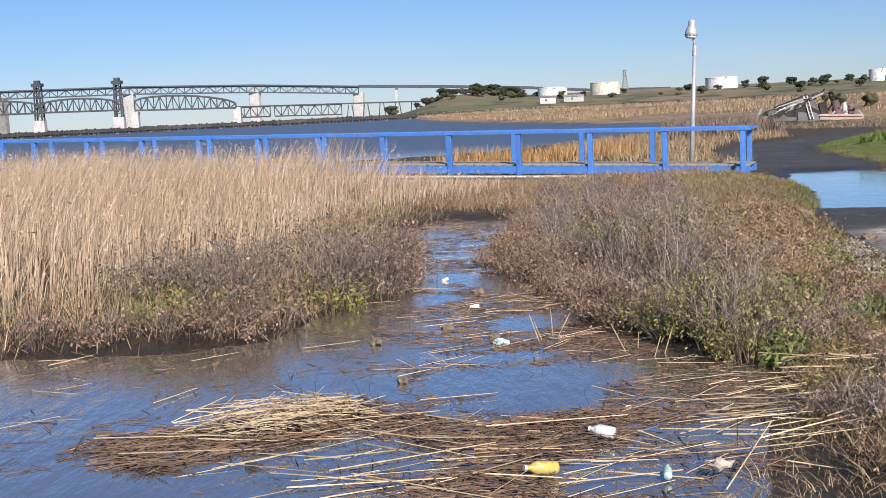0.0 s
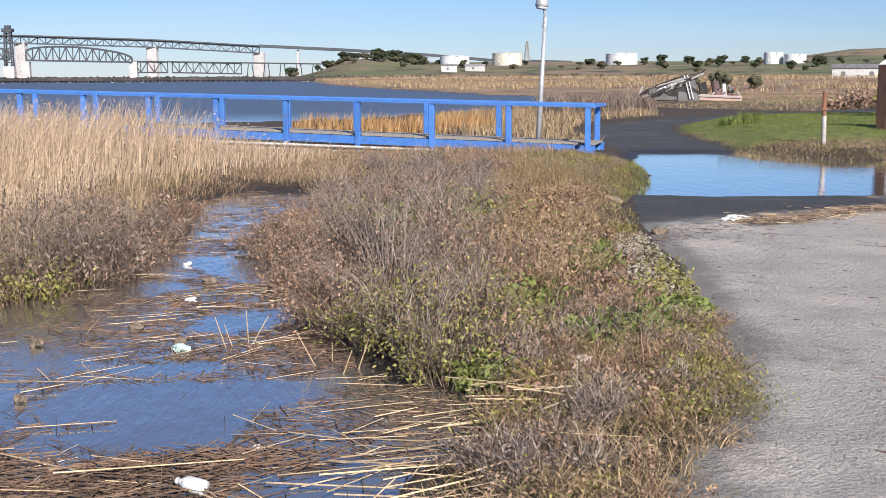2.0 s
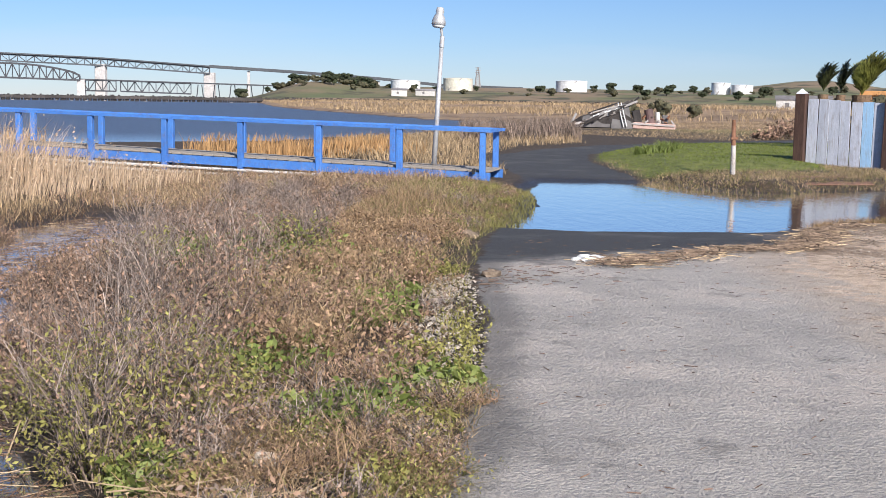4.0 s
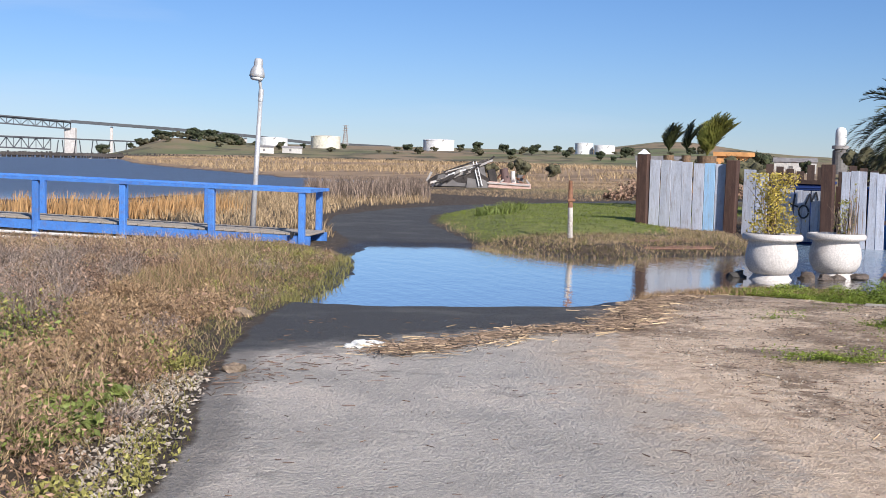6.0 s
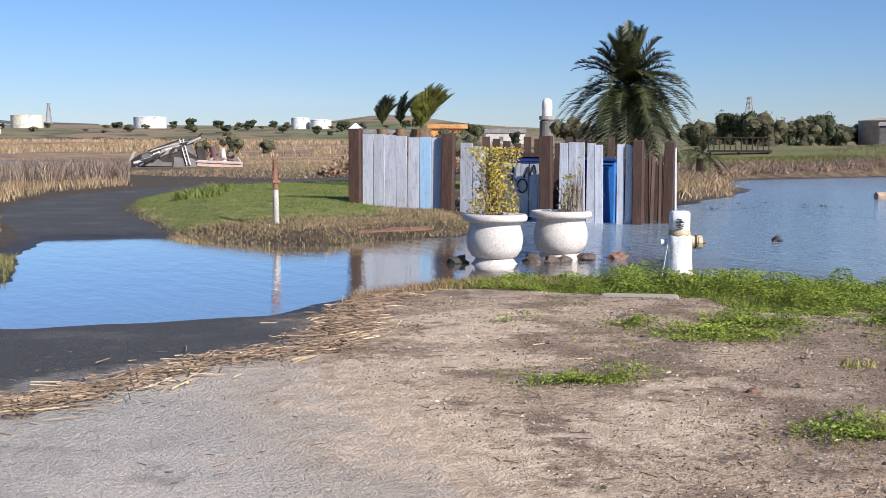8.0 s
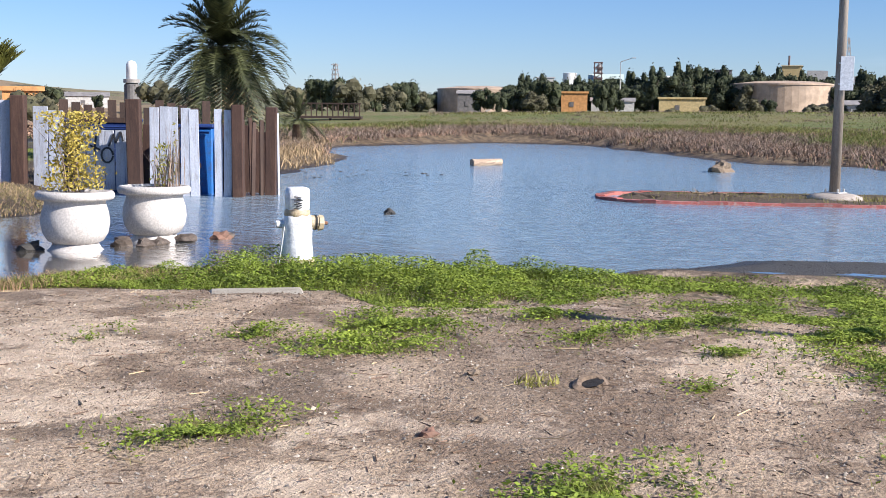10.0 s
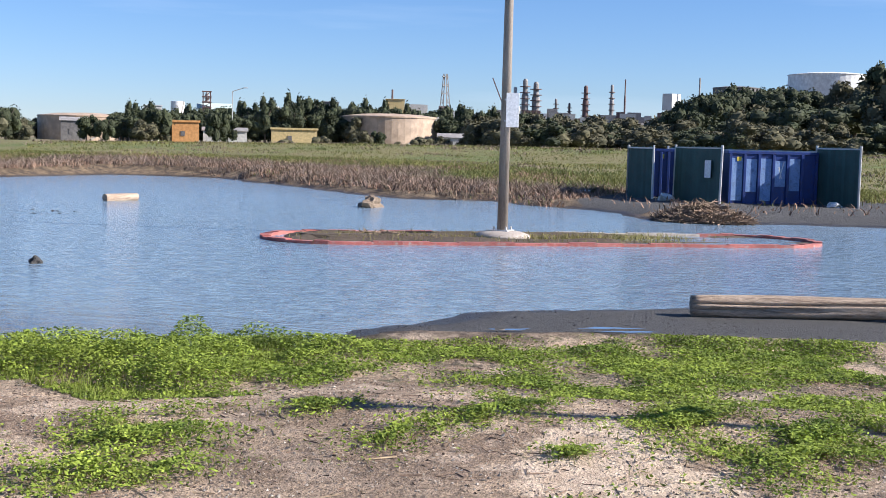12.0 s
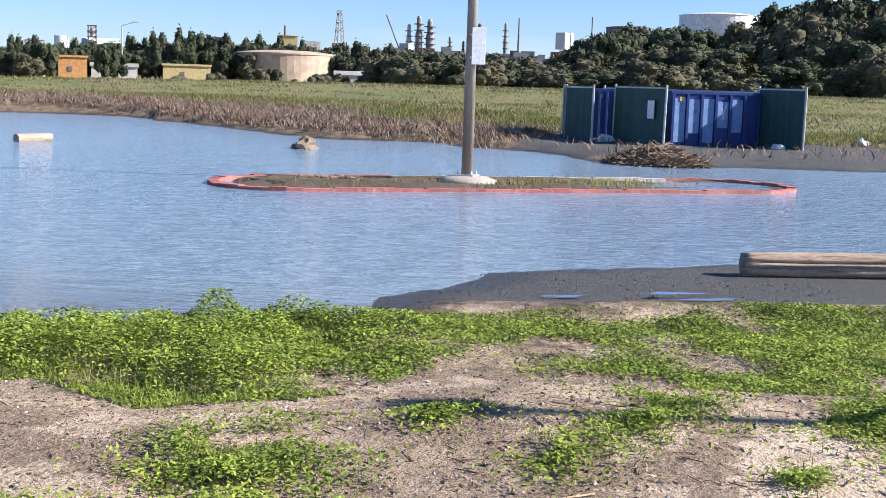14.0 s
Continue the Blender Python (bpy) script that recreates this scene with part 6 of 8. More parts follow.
lattice_tower(240, 330, 2, 16, 4, "steel lattice pylon beyond the field")
lattice_tower(108, 697, 9, 11.5, 3, "small lattice tower on the ridge")


def refinery():
    root = thing("refinery", pose(0, 0, 0), "distant refinery with columns, stacks and vessels", "refinery")

    def column(x, y, z0, z1, r, mat, cap=0.0):
        part("column", lathe([(r * 0.85, z0), (r * 0.85, z0 + (z1 - z0) * 0.7), (r * 0.6, z0 + (z1 - z0) * 0.74), (r * 0.6, z1 - r * 0.5), (r * 0.35, z1)], 14), mat, root).location = (x, y, 0)
        if cap:
            for k in range(6):
                z = z0 + (z1 - z0) * (0.3 + 0.11 * k)
                part("platform", lathe([(r * 1.0, z), (r * 1.3, z), (r * 1.3, z + 0.5), (r * 1.0, z + 0.5)], 14), M_STACKDARK, root).location = (x, y, 0)
    column(838, 350, 10, 50, 3.0, M_STACK, 1)
    column(842, 343, 10, 48, 3.4, M_STACK, 1)
    column(836, 357, 10, 44, 2.2, M_PALEWALL, 1)
    column(855, 309, 8, 46, 2.6, M_STACKDARK, 1)
    column(861, 291, 8, 47, 1.8, M_STACK, 1)
    column(864, 282, 8, 51, 0.8, M_STACKDARK)
    column(879, 231, 8, 53, 1.0, M_STACK)
    column(847, 329, 8, 36, 1.6, M_STACK, 1)
    column(851, 320, 8, 33, 1.4, M_STACKDARK, 1)
    column(725, 552, 5, 34, 2.4, M_STACK, 1)
    part("block", box(12, 8, 12, pose(874, 250, 29, 0, 0, -16)), M_PALEWALL, root)
    part("block", box(7, 9, 8, pose(833, 357, 22, 0, 0, -20)), M_PALEWALL, root)
    r = random.Random(9)
    for i in range(46):
        az = radians(61 + 14.5 * i / 46)
        d = 860 + r.uniform(-30, 30)
        part("pipe_rack", box(r.uniform(4, 14), 5, r.uniform(3, 9), pose(d * math.sin(az), d * math.cos(az), 17 + r.uniform(-3, 3), 0, 0, -math.degrees(az))), r.choice((M_STACK, M_PALEWALL, M_STACKDARK)), root)
    part("crane", beam((832, 362, 24), (826, 371, 50), 0.7, 0.7), M_STACKDARK, root)
    part("stone_bank", beam((742, 430, 8), (890, 180, 12), 30, 16), M_STACK, root)
    return root


refinery()


def at_bearing(az, d):
    """A point d metres off in the compass direction az, seen from the dirt lot."""
    return 6.5 + d * math.sin(radians(az)), 9.6 + d * math.cos(radians(az))


def plant_building(az, d, w, z0, z1, mat, roof, label, ridge=0.0):
    x, y = at_bearing(az, d)
    ob = thing("plant_building", pose(x, y, z0, 0, 0, -az), label, "industrial building", "plant buildings")
    part("wall", box(w, 9, z1 - z0), mat, ob)
    h = z1 - z0
    bm = bmesh.new()
    vs = [bm.verts.new(p) for p in ((-w / 2 - 0.4, -5, h), (w / 2 + 0.4, -5, h), (w / 2 + 0.4, 5, h), (-w / 2 - 0.4, 5, h), (-w / 2 - 0.4, 0, h + ridge), (w / 2 + 0.4, 0, h + ridge))]
    for f in ((0, 1, 5, 4), (2, 3, 4, 5), (0, 4, 3), (1, 2, 5), (3, 2, 1, 0)):
        bm.faces.new([vs[i] for i in f])
    part("roof", bm, roof, ob)
    return ob


M_PALEGREEN = surf("pale_green_cladding", (0.46, 0.56, 0.52), (0.54, 0.63, 0.59), 0.2, 2, 0.6, 0)
plant_building(53.3, 620, 17, 8, 15.6, M_PALEGREEN, M_PALEGREEN, "pale green plant hall rising above the trees", 3.0)
plant_building(50.5, 640, 9, 8, 17.0, M_PALEWALL, M_PALEWALL, "pale plant building rising above the trees", 0.4)
yellow_hall = plant_building(61.65, 620, 9.5, 8, 23.0, M_YELLOWWALL, M_YELLOWWALL, "yellow plant building rising above the trees", 0.3)
part("chimney", tube((-1.5, 0, 15), (-1.5, 0, 20), 0.5, 0.5, 10), M_STACKDARK, yellow_hall)
plant_building(58.6, 640, 9, 8, 21.5, M_DARKWALL, M_DARKWALL, "dark plant building behind the trees", 0.3)
storage_tank(*at_bearing(51.62, 600), 8, 3.3, 10.4, M_TANKW, "white domed process tank above the trees", "plant tanks")
storage_tank(*at_bearing(56.0, 600), 8, 3.0, 9.2, M_TANKW, "white domed process tank above the trees", "plant tanks")


def scaffold_tower(az, d, w, z0, z1):
    x, y = at_bearing(az, d)
    root = thing("plant_tower", pose(x, y, z0, 0, 0, -az), "dark open steel process tower above the trees", "tower")
    h = z1 - z0
    for sx in (-1, 1):
        for sy in (-1, 1):
            part("leg", beam((sx * w / 2, sy * w / 2, 0), (sx * w / 2, sy * w / 2, h), 0.5, 0.5), M_STACKDARK, root)
    for k in range(5):
        z = h * (0.35 + 0.16 * k)
        part("platform", box(w + 1.0, w + 1.0, 0.5, Matrix.Translation((0, 0, z))), M_STACKDARK, root)
        part("brace", beam((-w / 2, -w / 2, z - h * 0.16), (w / 2, -w / 2, z), 0.3, 0.3), M_STACKDARK, root)
    return root


scaffold_tower(52.93, 615, 3.6, 8, 24.0)
px, py = at_bearing(54.1, 250)
mast = thing("mast_light", pose(px, py, 0.5, 0, 0, -54), "tall grey roadway lamp mast above the trees", "lamp mast")
part("pole", tube((0, 0, 0), (0, 0, 10.4), 0.13, 0.09, 8), M_GALV, mast)
part("arm", tube((0, 0, 10.4), (2.4, 0, 11.2), 0.09, 0.07, 8), M_GALV, mast)
part("lamp_head", box(0.9, 0.35, 0.18, Matrix.Translation((2.6, 0, 11.1)), 0.04), M_GALV, mast)


def timber_stage(x, y):
    root = thing("timber_stage", pose(x, y, 0.25, 0, 0, -45), "dark timber viewing platform with railing beyond the flood", "platform")
    part("deck", box(4.4, 2.0, 0.15, Matrix.Translation((0, 0, 0.3))), M_BROWNBOARD, root)
    for i in range(12):
        part("baluster", box(0.08, 0.08, 0.95, Matrix.Translation((-2.1 + i * 0.38, -0.95, 0.4))), M_BROWNBOARD, root)
    part("rail", box(4.4, 0.12, 0.1, Matrix.Translation((0, -0.95, 1.3))), M_BROWNBOARD, root)
    for sx in (-2, 0, 2):
        part("post", box(0.16, 0.16, 0.9, Matrix.Translation((sx, -0.8, -0.5))), M_BROWNBOARD, root)
    return root


timber_stage(62.5, 74.5)


# ---- trees ----
def crown(n, rx, ry, rz, lumps, leaf, seed):
    """A crown of many uneven leaf clumps: dense dark hearts with loose leaves round them."""
    r = np.random.default_rng(seed)
    c = r.normal(0, 1, (lumps, 3))
    c /= np.linalg.norm(c, axis=1)[:, None]
    size = np.array([rx, ry, rz])
    c *= r.uniform(0.15, 0.78, (lumps, 1)) * size
    k = r.integers(0, lumps, n)
    d = r.normal(0, 1, (n, 3))
    d /= np.linalg.norm(d, axis=1)[:, None]
    s = r.uniform(0.20, 0.42, lumps)
    p = c[k] + d * (r.uniform(0.75, 1.12, n) * s[k])[:, None] * size
    bm = bmesh.new()
    for i in range(lumps):
        rough_blob(1.0, Matrix.Translation(c[i]) @ Matrix.Diagonal((*(size * s[i] * 0.84), 1)), 0.22, 2, 2.3, seed * 3.1 + i, bm)
    bm.verts.index_update()
    hearts = np.array([v.co[:] for v in bm.verts]), np.array([[v.index for v in f.verts] for f in bm.faces])
    bm.free()
    return joined(flakes(p, r.uniform(0.6, 1.4, n) * leaf), hearts)


def tree(name, h, wide, mat, seed, label, leaf=0.27, n=1700, lift=0.55):
    root = thing(name, pose(0, 0, -200), label, "tree", "far trees")
    bm = bmesh.new()
    tube((0, 0, -0.5), (0.1, 0, h * 0.5), h * 0.032, h * 0.018, 7, bm)
    r = random.Random(seed)
    for i in range(5):
        a = i * 1.3 + r.random()
        tube((0.05, 0, h * (0.25 + 0.05 * i)), (wide * 0.55 * math.cos(a), wide * 0.55 * math.sin(a), h * (0.55 + 0.07 * i)), h * 0.012, h * 0.005, 5, bm)
    part("trunk", bm, M_TREEBARK, root)
    v, f = crown(n, wide, wide, h * (1 - lift) * 0.85, 17, leaf, seed)
    v[:, 2] += h * (0.5 + lift * 0.28)
    from_arrays("crown", v, f, mat, "", "", "", root)
    return root


KINDS = [tree("broadleaf_tree", 8.5, 3.6, M_TREE, 1, "dark broad-crowned tree on the far side of the field", lift=0.35),
         tree("broadleaf_tree", 7.0, 3.2, M_TREE, 2, "dark rounded tree on the far side of the field", lift=0.3),
         tree("conifer", 10.0, 2.2, M_TREE, 3, "tall dark narrow tree on the far side of the field", lift=0.3),
         tree("olive_tree", 5.5, 3.2, M_TREEOLIVE, 4, "olive-brown low tree on the far side of the field", lift=0.2),
         tree("eucalyptus", 11.0, 3.0, M_TREE, 5, "tall ragged dark tree with pale trunk", lift=0.5),
         tree("scrub_bush", 3.0, 2.4, M_TREEOLIVE, 6, "olive-brown scrub bush on the far bank", leaf=0.15, n=1100, lift=0.05)]


def plant_tree(k, x, y, s=1.0, rz=0.0, z=None, sx=1.0):
    z = ground_z(x, y) if z is None else z
    return copy_thing(KINDS[k], pose(x, y, z - 0.1, 0, 0, rz) @ Matrix.Diagonal((s * sx, s * sx, s, 1)))


def tree_lines():
    r = random.Random(21)
    # top height over the eye, as a share of the distance, along the skyline of the east side
    prof = [(38, 0.014), (44, 0.012), (47, 0.013), (49.0, 0.020), (50.2, 0.027), (51.2, 0.023), (54.6, 0.028), (57.2, 0.036), (60, 0.034), (62.7, 0.028), (65.6, 0.030), (67.8, 0.024), (72, 0.022), (74.3, 0.024), (75.2, 0.039),
            (77, 0.049), (78.3, 0.058), (79, 0.060), (80, 0.054), (83, 0.053), (83.6, 0.064), (85, 0.077), (88, 0.079), (97, 0.078)]
    pa, pv = [p[0] for p in prof], [p[1] for p in prof]
    heights = (8.5, 7.0, 10.0, 5.5, 11.0, 3.0)

    def line(count, az0, az1, near, far, lo, hi, kinds, wide=1.1):
        for i in range(count):
            az = az0 + (az1 - az0) * (i + r.random()) / count
            d = r.uniform(near, far)
            x, y = at_bearing(az, d)
            top = np.interp(az, pa, pv) * d * r.uniform(lo, hi) + 1.5
            z = ground_z(x, y)
            k = r.choice(kinds)
            s = max(0.3, (top - z) / (heights[k] * 0.95))
            plant_tree(k, x, y, s, r.uniform(0, 360), z, wide * min(1.5, max(0.75, 1.0 / s)) if s < 1.0 else wide * max(0.72, s ** -0.45))
    line(22, 38, 49, 330, 380, 0.7, 1.0, (0, 1, 3), 1.3)
    line(80, 49, 68, 300, 345, 0.74, 1.03, (0, 0, 1, 2, 4, 2))
    line(44, 49, 68, 290, 300, 0.45, 0.75, (0, 1, 3, 1), 1.2)
    line(44, 67, 76, 225, 270, 0.75, 1.03, (1, 3, 0, 3, 4), 1.2)
    line(52, 66, 76, 180, 222, 0.35, 0.75, (1, 3, 0, 3), 1.3)
    line(66, 75, 97, 225, 270, 0.78, 1.03, (0, 4, 0, 1, 3), 1.15)
    line(50, 75, 97, 185, 222, 0.40, 0.78, (0, 1, 3, 0, 3), 1.25)
    line(36, 75, 97, 150, 183, 0.16, 0.42, (1, 3, 0, 3), 1.3)
    # single trees before the sheds and tanks
    for az, d, k, s, wide in ((44.3, 235, 3, 0.85, 1.1), (47.6, 235, 1, 0.75, 1.0), (48.4, 232, 0, 0.62, 0.9), (50.0, 232, 3, 0.8, 1.2), (50.6, 240, 0, 0.95, 1.0), (53.4, 232, 0, 0.85, 0.8), (53.9, 236, 1, 0.75, 0.9), (55.6, 262, 4, 0.85, 0.9),
                              (60.2, 228, 3, 0.62, 1.2), (60.9, 232, 1, 0.52, 1.1), (61.8, 236, 3, 0.3, 1.3), (62.9, 225, 5, 0.8, 1.3), (63.8, 222, 3, 0.5, 1.3), (58.2, 225, 5, 0.7, 1.4), (56.5, 225, 5, 0.5, 1.5), (64.9, 220, 3, 0.45, 1.3), (66.2, 215, 3, 0.5, 1.3)):
        x, y = at_bearing(az, d)
        plant_tree(k, x, y, s, r.uniform(0, 360), None, wide)
    # scrub behind the fence, on the ridge and on the headland
    for x, y, k, s in ((121, 226, 0, 0.62), (127, 219, 1, 0.45), (88, 118, 3, 0.55), (95, 112, 1, 0.55), (102, 108, 0, 0.5), (92, 100, 5, 0.8), (80, 92, 5, 0.9), (75, 95, 5, 0.7), (62, 96, 5, 0.8),
                       (108, 130, 0, 0.65), (131, 145, 1, 0.6), (140, 150, 0, 0.65), (148, 152, 3, 0.7), (100, 138, 3, 0.6)):
        plant_tree(k, x, y, s, r.uniform(0, 360))
    for i in range(46):
        x, y = at_bearing(r.uniform(-1.2, 3.6), r.uniform(585, 650))
        plant_tree(r.choice((5, 5, 3, 1)), x, y, r.uniform(0.4, 0.8), r.uniform(0, 360), None, 1.9)
    for i in range(120):
        az = r.uniform(-2.5, 36)
        d = r.uniform(560, 720) if az > 3 else r.uniform(585, 640)
        if r.random() < (0.35 if az > 4 else 0.0):
            continue
        plant_tree(r.choice((0, 1, 5, 5, 3)), d * math.sin(radians(az)), d * math.cos(radians(az)), r.uniform(0.35, 0.75), r.uniform(0, 360), None, 1.5)
    for x, y, s in ((31.8, 105.3, 0.36), (34.2, 104.5, 0.48), (36.9, 103.6, 0.36), (36, 66, 0.5), (38, 72, 0.6)):
        plant_tree(5, x, y, s, r.uniform(0, 360))


tree_lines()
for k in KINDS:
    for o in (*k.children_recursive, k):
        bpy.data.objects.remove(o)


# ---- palms ----
def palm(x, y, z_crown, base, frond, n, leaf_mat, label, droop=1.0, wind=0.0, trunk_r=0.2, up=0.2, seed=1, leaflet=0.18, lowest=-35, blade=0.014):
    root = thing("palm_tree", pose(x, y, base), label, "palm tree")
    h = z_crown - base
    bm = bmesh.new()
    for i in range(11):
        r = trunk_r * (1.25 - 0.25 * i / 10 + (0.10 if i % 2 else 0.0))
        tube((0, 0, h * i / 11), (0, 0, h * (i + 1) / 11), r * 0.92, r, 14, bm)
    part("trunk", bm, M_TRUNK, root)
    r = np.random.default_rng(seed)
    for layer in (0, 1):
        V, F, S = [], [], []
        off = 0
        k = n if layer == 0 else n // 4
        for i in range(k):
            az = r.uniform(0, 2 * np.pi)
            el = np.radians(r.uniform(lowest, 88)) if layer == 0 else np.radians(r.uniform(-75, -35))
            L = frond * r.uniform(0.8, 1.1)
            t = np.linspace(0, 1, 26)
            out = np.array([np.cos(az), np.sin(az)])
            rr = L * t * np.cos(el) * (1 - 0.18 * t)
            zz = L * t * np.sin(el) - droop * L * 0.55 * t ** 2 * (0.5 + 0.5 * np.cos(el)) + up * (1 - layer)
            P = np.stack([out[0] * rr + wind * L * t ** 2, out[1] * rr, zz + h], 1)
            tan = np.gradient(P, axis=0)
            tan /= np.linalg.norm(tan, axis=1)[:, None]
            side = np.cross(tan, np.array([0, 0, 1.0]))
            side /= np.linalg.norm(side, axis=1)[:, None] + 1e-6
            nrm = np.cross(side, tan)
            for j in range(3, 26):
                ll = L * leaflet * math.sin(math.pi * min(1, 0.12 + 0.9 * t[j])) ** 0.7
                for s in (-1, 1):
                    d = side[j] * s * 0.75 + tan[j] * 0.65 + nrm[j] * 0.28 + r.normal(0, 0.08, 3)
                    d /= np.linalg.norm(d)
                    w = tan[j] * L * blade
                    V += [P[j] - w, P[j] + w, P[j] + d * ll - np.array([0, 0, 0.10 * ll])]
                    F.append((off, off + 1, off + 2))
                    off += 3
            for j in range(25):
                w = side[j] * L * 0.010 * (1.2 - t[j])
                V += [P[j] - w, P[j] + w, P[j + 1] + w, P[j + 1] - w]
                F.append((off, off + 1, off + 2, off + 3))
                off += 4
        from_arrays("green_fronds" if layer == 0 else "dead_fronds", [tuple(p) for p in V], F, leaf_mat if layer == 0 else M_PALMDRY, "", "", "", root)
    return root


palm(23.4, 32.7, 2.75, -0.2, 2.25, 185, M_PALM, "date palm with a dense arching crown behind the fence", 0.92, 0.0, 0.24, 0.12, 3, 0.19, -55)
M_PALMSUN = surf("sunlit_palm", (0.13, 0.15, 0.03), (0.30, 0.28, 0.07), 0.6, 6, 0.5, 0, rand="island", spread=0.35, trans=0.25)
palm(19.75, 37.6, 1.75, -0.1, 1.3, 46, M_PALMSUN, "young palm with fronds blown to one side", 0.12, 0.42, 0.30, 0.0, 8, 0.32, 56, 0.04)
palm(18.35, 37.2, 1.75, -0.1, 0.95, 22, M_PALM, "small dark palm with curled fronds", 0.45, 0.35, 0.16, 0.1, 9, 0.28, 55, 0.04)
palm(18.95, 37.3, 1.75, -0.1, 1.05, 7, M_PALM, "small dark palm with curled fronds", 0.4, 0.30, 0.14, 0.1, 12, 0.26, 62, 0.04)
palm(34.5, 43.5, 0.75, -0.1, 1.5, 30, M_PALM, "low dark palm beyond the enclosure", 0.9, 0.0, 0.2, 0.2, 10)


# ---- vegetation ----
def grass_field(name, p, h, w, lean, mat, label, category, sink=0.02, wind=(0.0, 0.0)):
    """Blades rooted at the points p (n, 2); h and w per blade; lean is the spread of the tips."""
    n = len(p)
    base = with_z(p, -sink)
    base[:, 2] = np.maximum(base[:, 2], WATER - 0.12)
    tip = rng.normal(0, 1, (n, 2)) * (lean * h)[:, None] + np.array(wind) * h[:, None]
    v, f = blades(base, h, w, tip)
    return from_arrays(name, v, f, mat, label, category)


def clumped(p, scale, s, cut):
    """Keeps the points that fall into irregular clumps."""
    k = wave(p, scale, s) + 0.6 * wave(p, scale * 2.7, s + 4)
    return p[k > cut]


# reeds on the far side of the channel
p = scatter(REEDS, 105000)
p = p[(rng.uniform(0, 1, len(p)) < np.clip(1.25 - (p[:, 1] - 10) / 40, 0.3, 1)) & (p[:, 0] > -15)]
edge = np.clip(inside_distance(p, REEDS) / 2.2, 0.35, 1)
h = rng.uniform(0.8, 1.3, len(p)) * edge * (1 + 0.12 * wave(p, 0.9, 2.0))
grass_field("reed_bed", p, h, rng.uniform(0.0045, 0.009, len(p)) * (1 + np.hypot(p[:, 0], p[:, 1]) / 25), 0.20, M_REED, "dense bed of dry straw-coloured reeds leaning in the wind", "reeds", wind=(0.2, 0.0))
top = p[rng.uniform(0, 1, len(p)) < 0.35]
n = len(top)
c = with_z(top)
c[:, 2] += rng.uniform(0.72, 1.2, n) * np.clip(inside_distance(top, REEDS) / 2.2, 0.35, 1)
c[:, 0] += 0.1
v, f = flakes(c, rng.uniform(0.012, 0.032, n))
from_arrays("reed_plumes", v, f, M_REED, "feathery tan seed plumes above the reed bed", "reeds")

# dry grass and dark brush along that bank
LEFTBANK = np.array([(-14, 8.4), (-6, 9.1), (-3.4, 9.2), (-1.5, 9.5), (-1.15, 10.4), (-0.55, 11.7), (-0.45, 15.3), (-0.85, 17.7), (-0.1, 19.5), (-0.9, 20.4), (-2.0, 18), (-2.3, 13.0), (-3.2, 10.9), (-14, 11.5)])
p = scatter(LEFTBANK, 15000)
grass_field("bank_grass", p, rng.uniform(0.12, 0.5, len(p)) * np.clip(inside_distance(p, LEFTBANK) / 0.6, 0.3, 1), rng.uniform(0.005, 0.010, len(p)), 0.5, M_DRYGRASS, "tangled dry grass along the channel bank", "dry grass", wind=(0.15, 0))
p = np.concatenate([scatter(LEFTBANK, 9000), scatter(LEFTBANK, 9000, -0.25)])
p = p[np.abs(inside_distance(p, CHANNEL)) < 0.38]
grass_field("edge_thatch", p, rng.uniform(0.08, 0.30, len(p)), rng.uniform(0.005, 0.011, len(p)), 0.9, M_STRAWDARK, "brown sodden thatch hanging over the channel edge", "dry grass", wind=(0.2, -0.3))
p = p[rng.uniform(0, 1, len(p)) < 0.4]
grass_field("edge_straw", p, rng.uniform(0.08, 0.32, len(p)), rng.uniform(0.004, 0.009, len(p)), 1.0, M_DRYGRASS, "pale bent straw along the channel edge", "dry grass", wind=(0.2, -0.3))
BRUSHL = np.array([(-2.6, 10.0), (-1.3, 9.9), (-0.75, 10.8), (-0.35, 11.8), (-0.4, 13.6), (-1.2, 14.4), (-2.3, 13.6), (-3.0, 11.6)])


def brush(name, p, h, mat_s, mat_f, label, per=7, leaf=0.010, wind=0.05):
    """Fine upright stalks with small seed heads or leaves along their upper half."""
    n = len(p)
    base = with_z(p, -0.03)
    tip = rng.normal(0, 0.30, (n, 2)) * h[:, None] + np.array([wind, 0]) * h[:, None]
    v, f = blades(base, h, np.full(n, 0.0045) * rng.uniform(0.7, 1.6, n), tip)
    ob = from_arrays(name, v, f, mat_s, label, "brush")
    k = np.repeat(np.arange(n), per)
    t = rng.uniform(0.35, 1.02, len(k))
    c = base[k] + np.concatenate([tip[k] * (t ** 1.3)[:, None], (h[k] * t)[:, None]], 1) + rng.normal(0, 0.022, (len(k), 3))
    v, f = flakes(c, rng.uniform(0.5, 1.4, len(k)) * leaf)
    from_arrays(name + "_seed_heads", v, f, mat_f, label, "brush")
    return ob


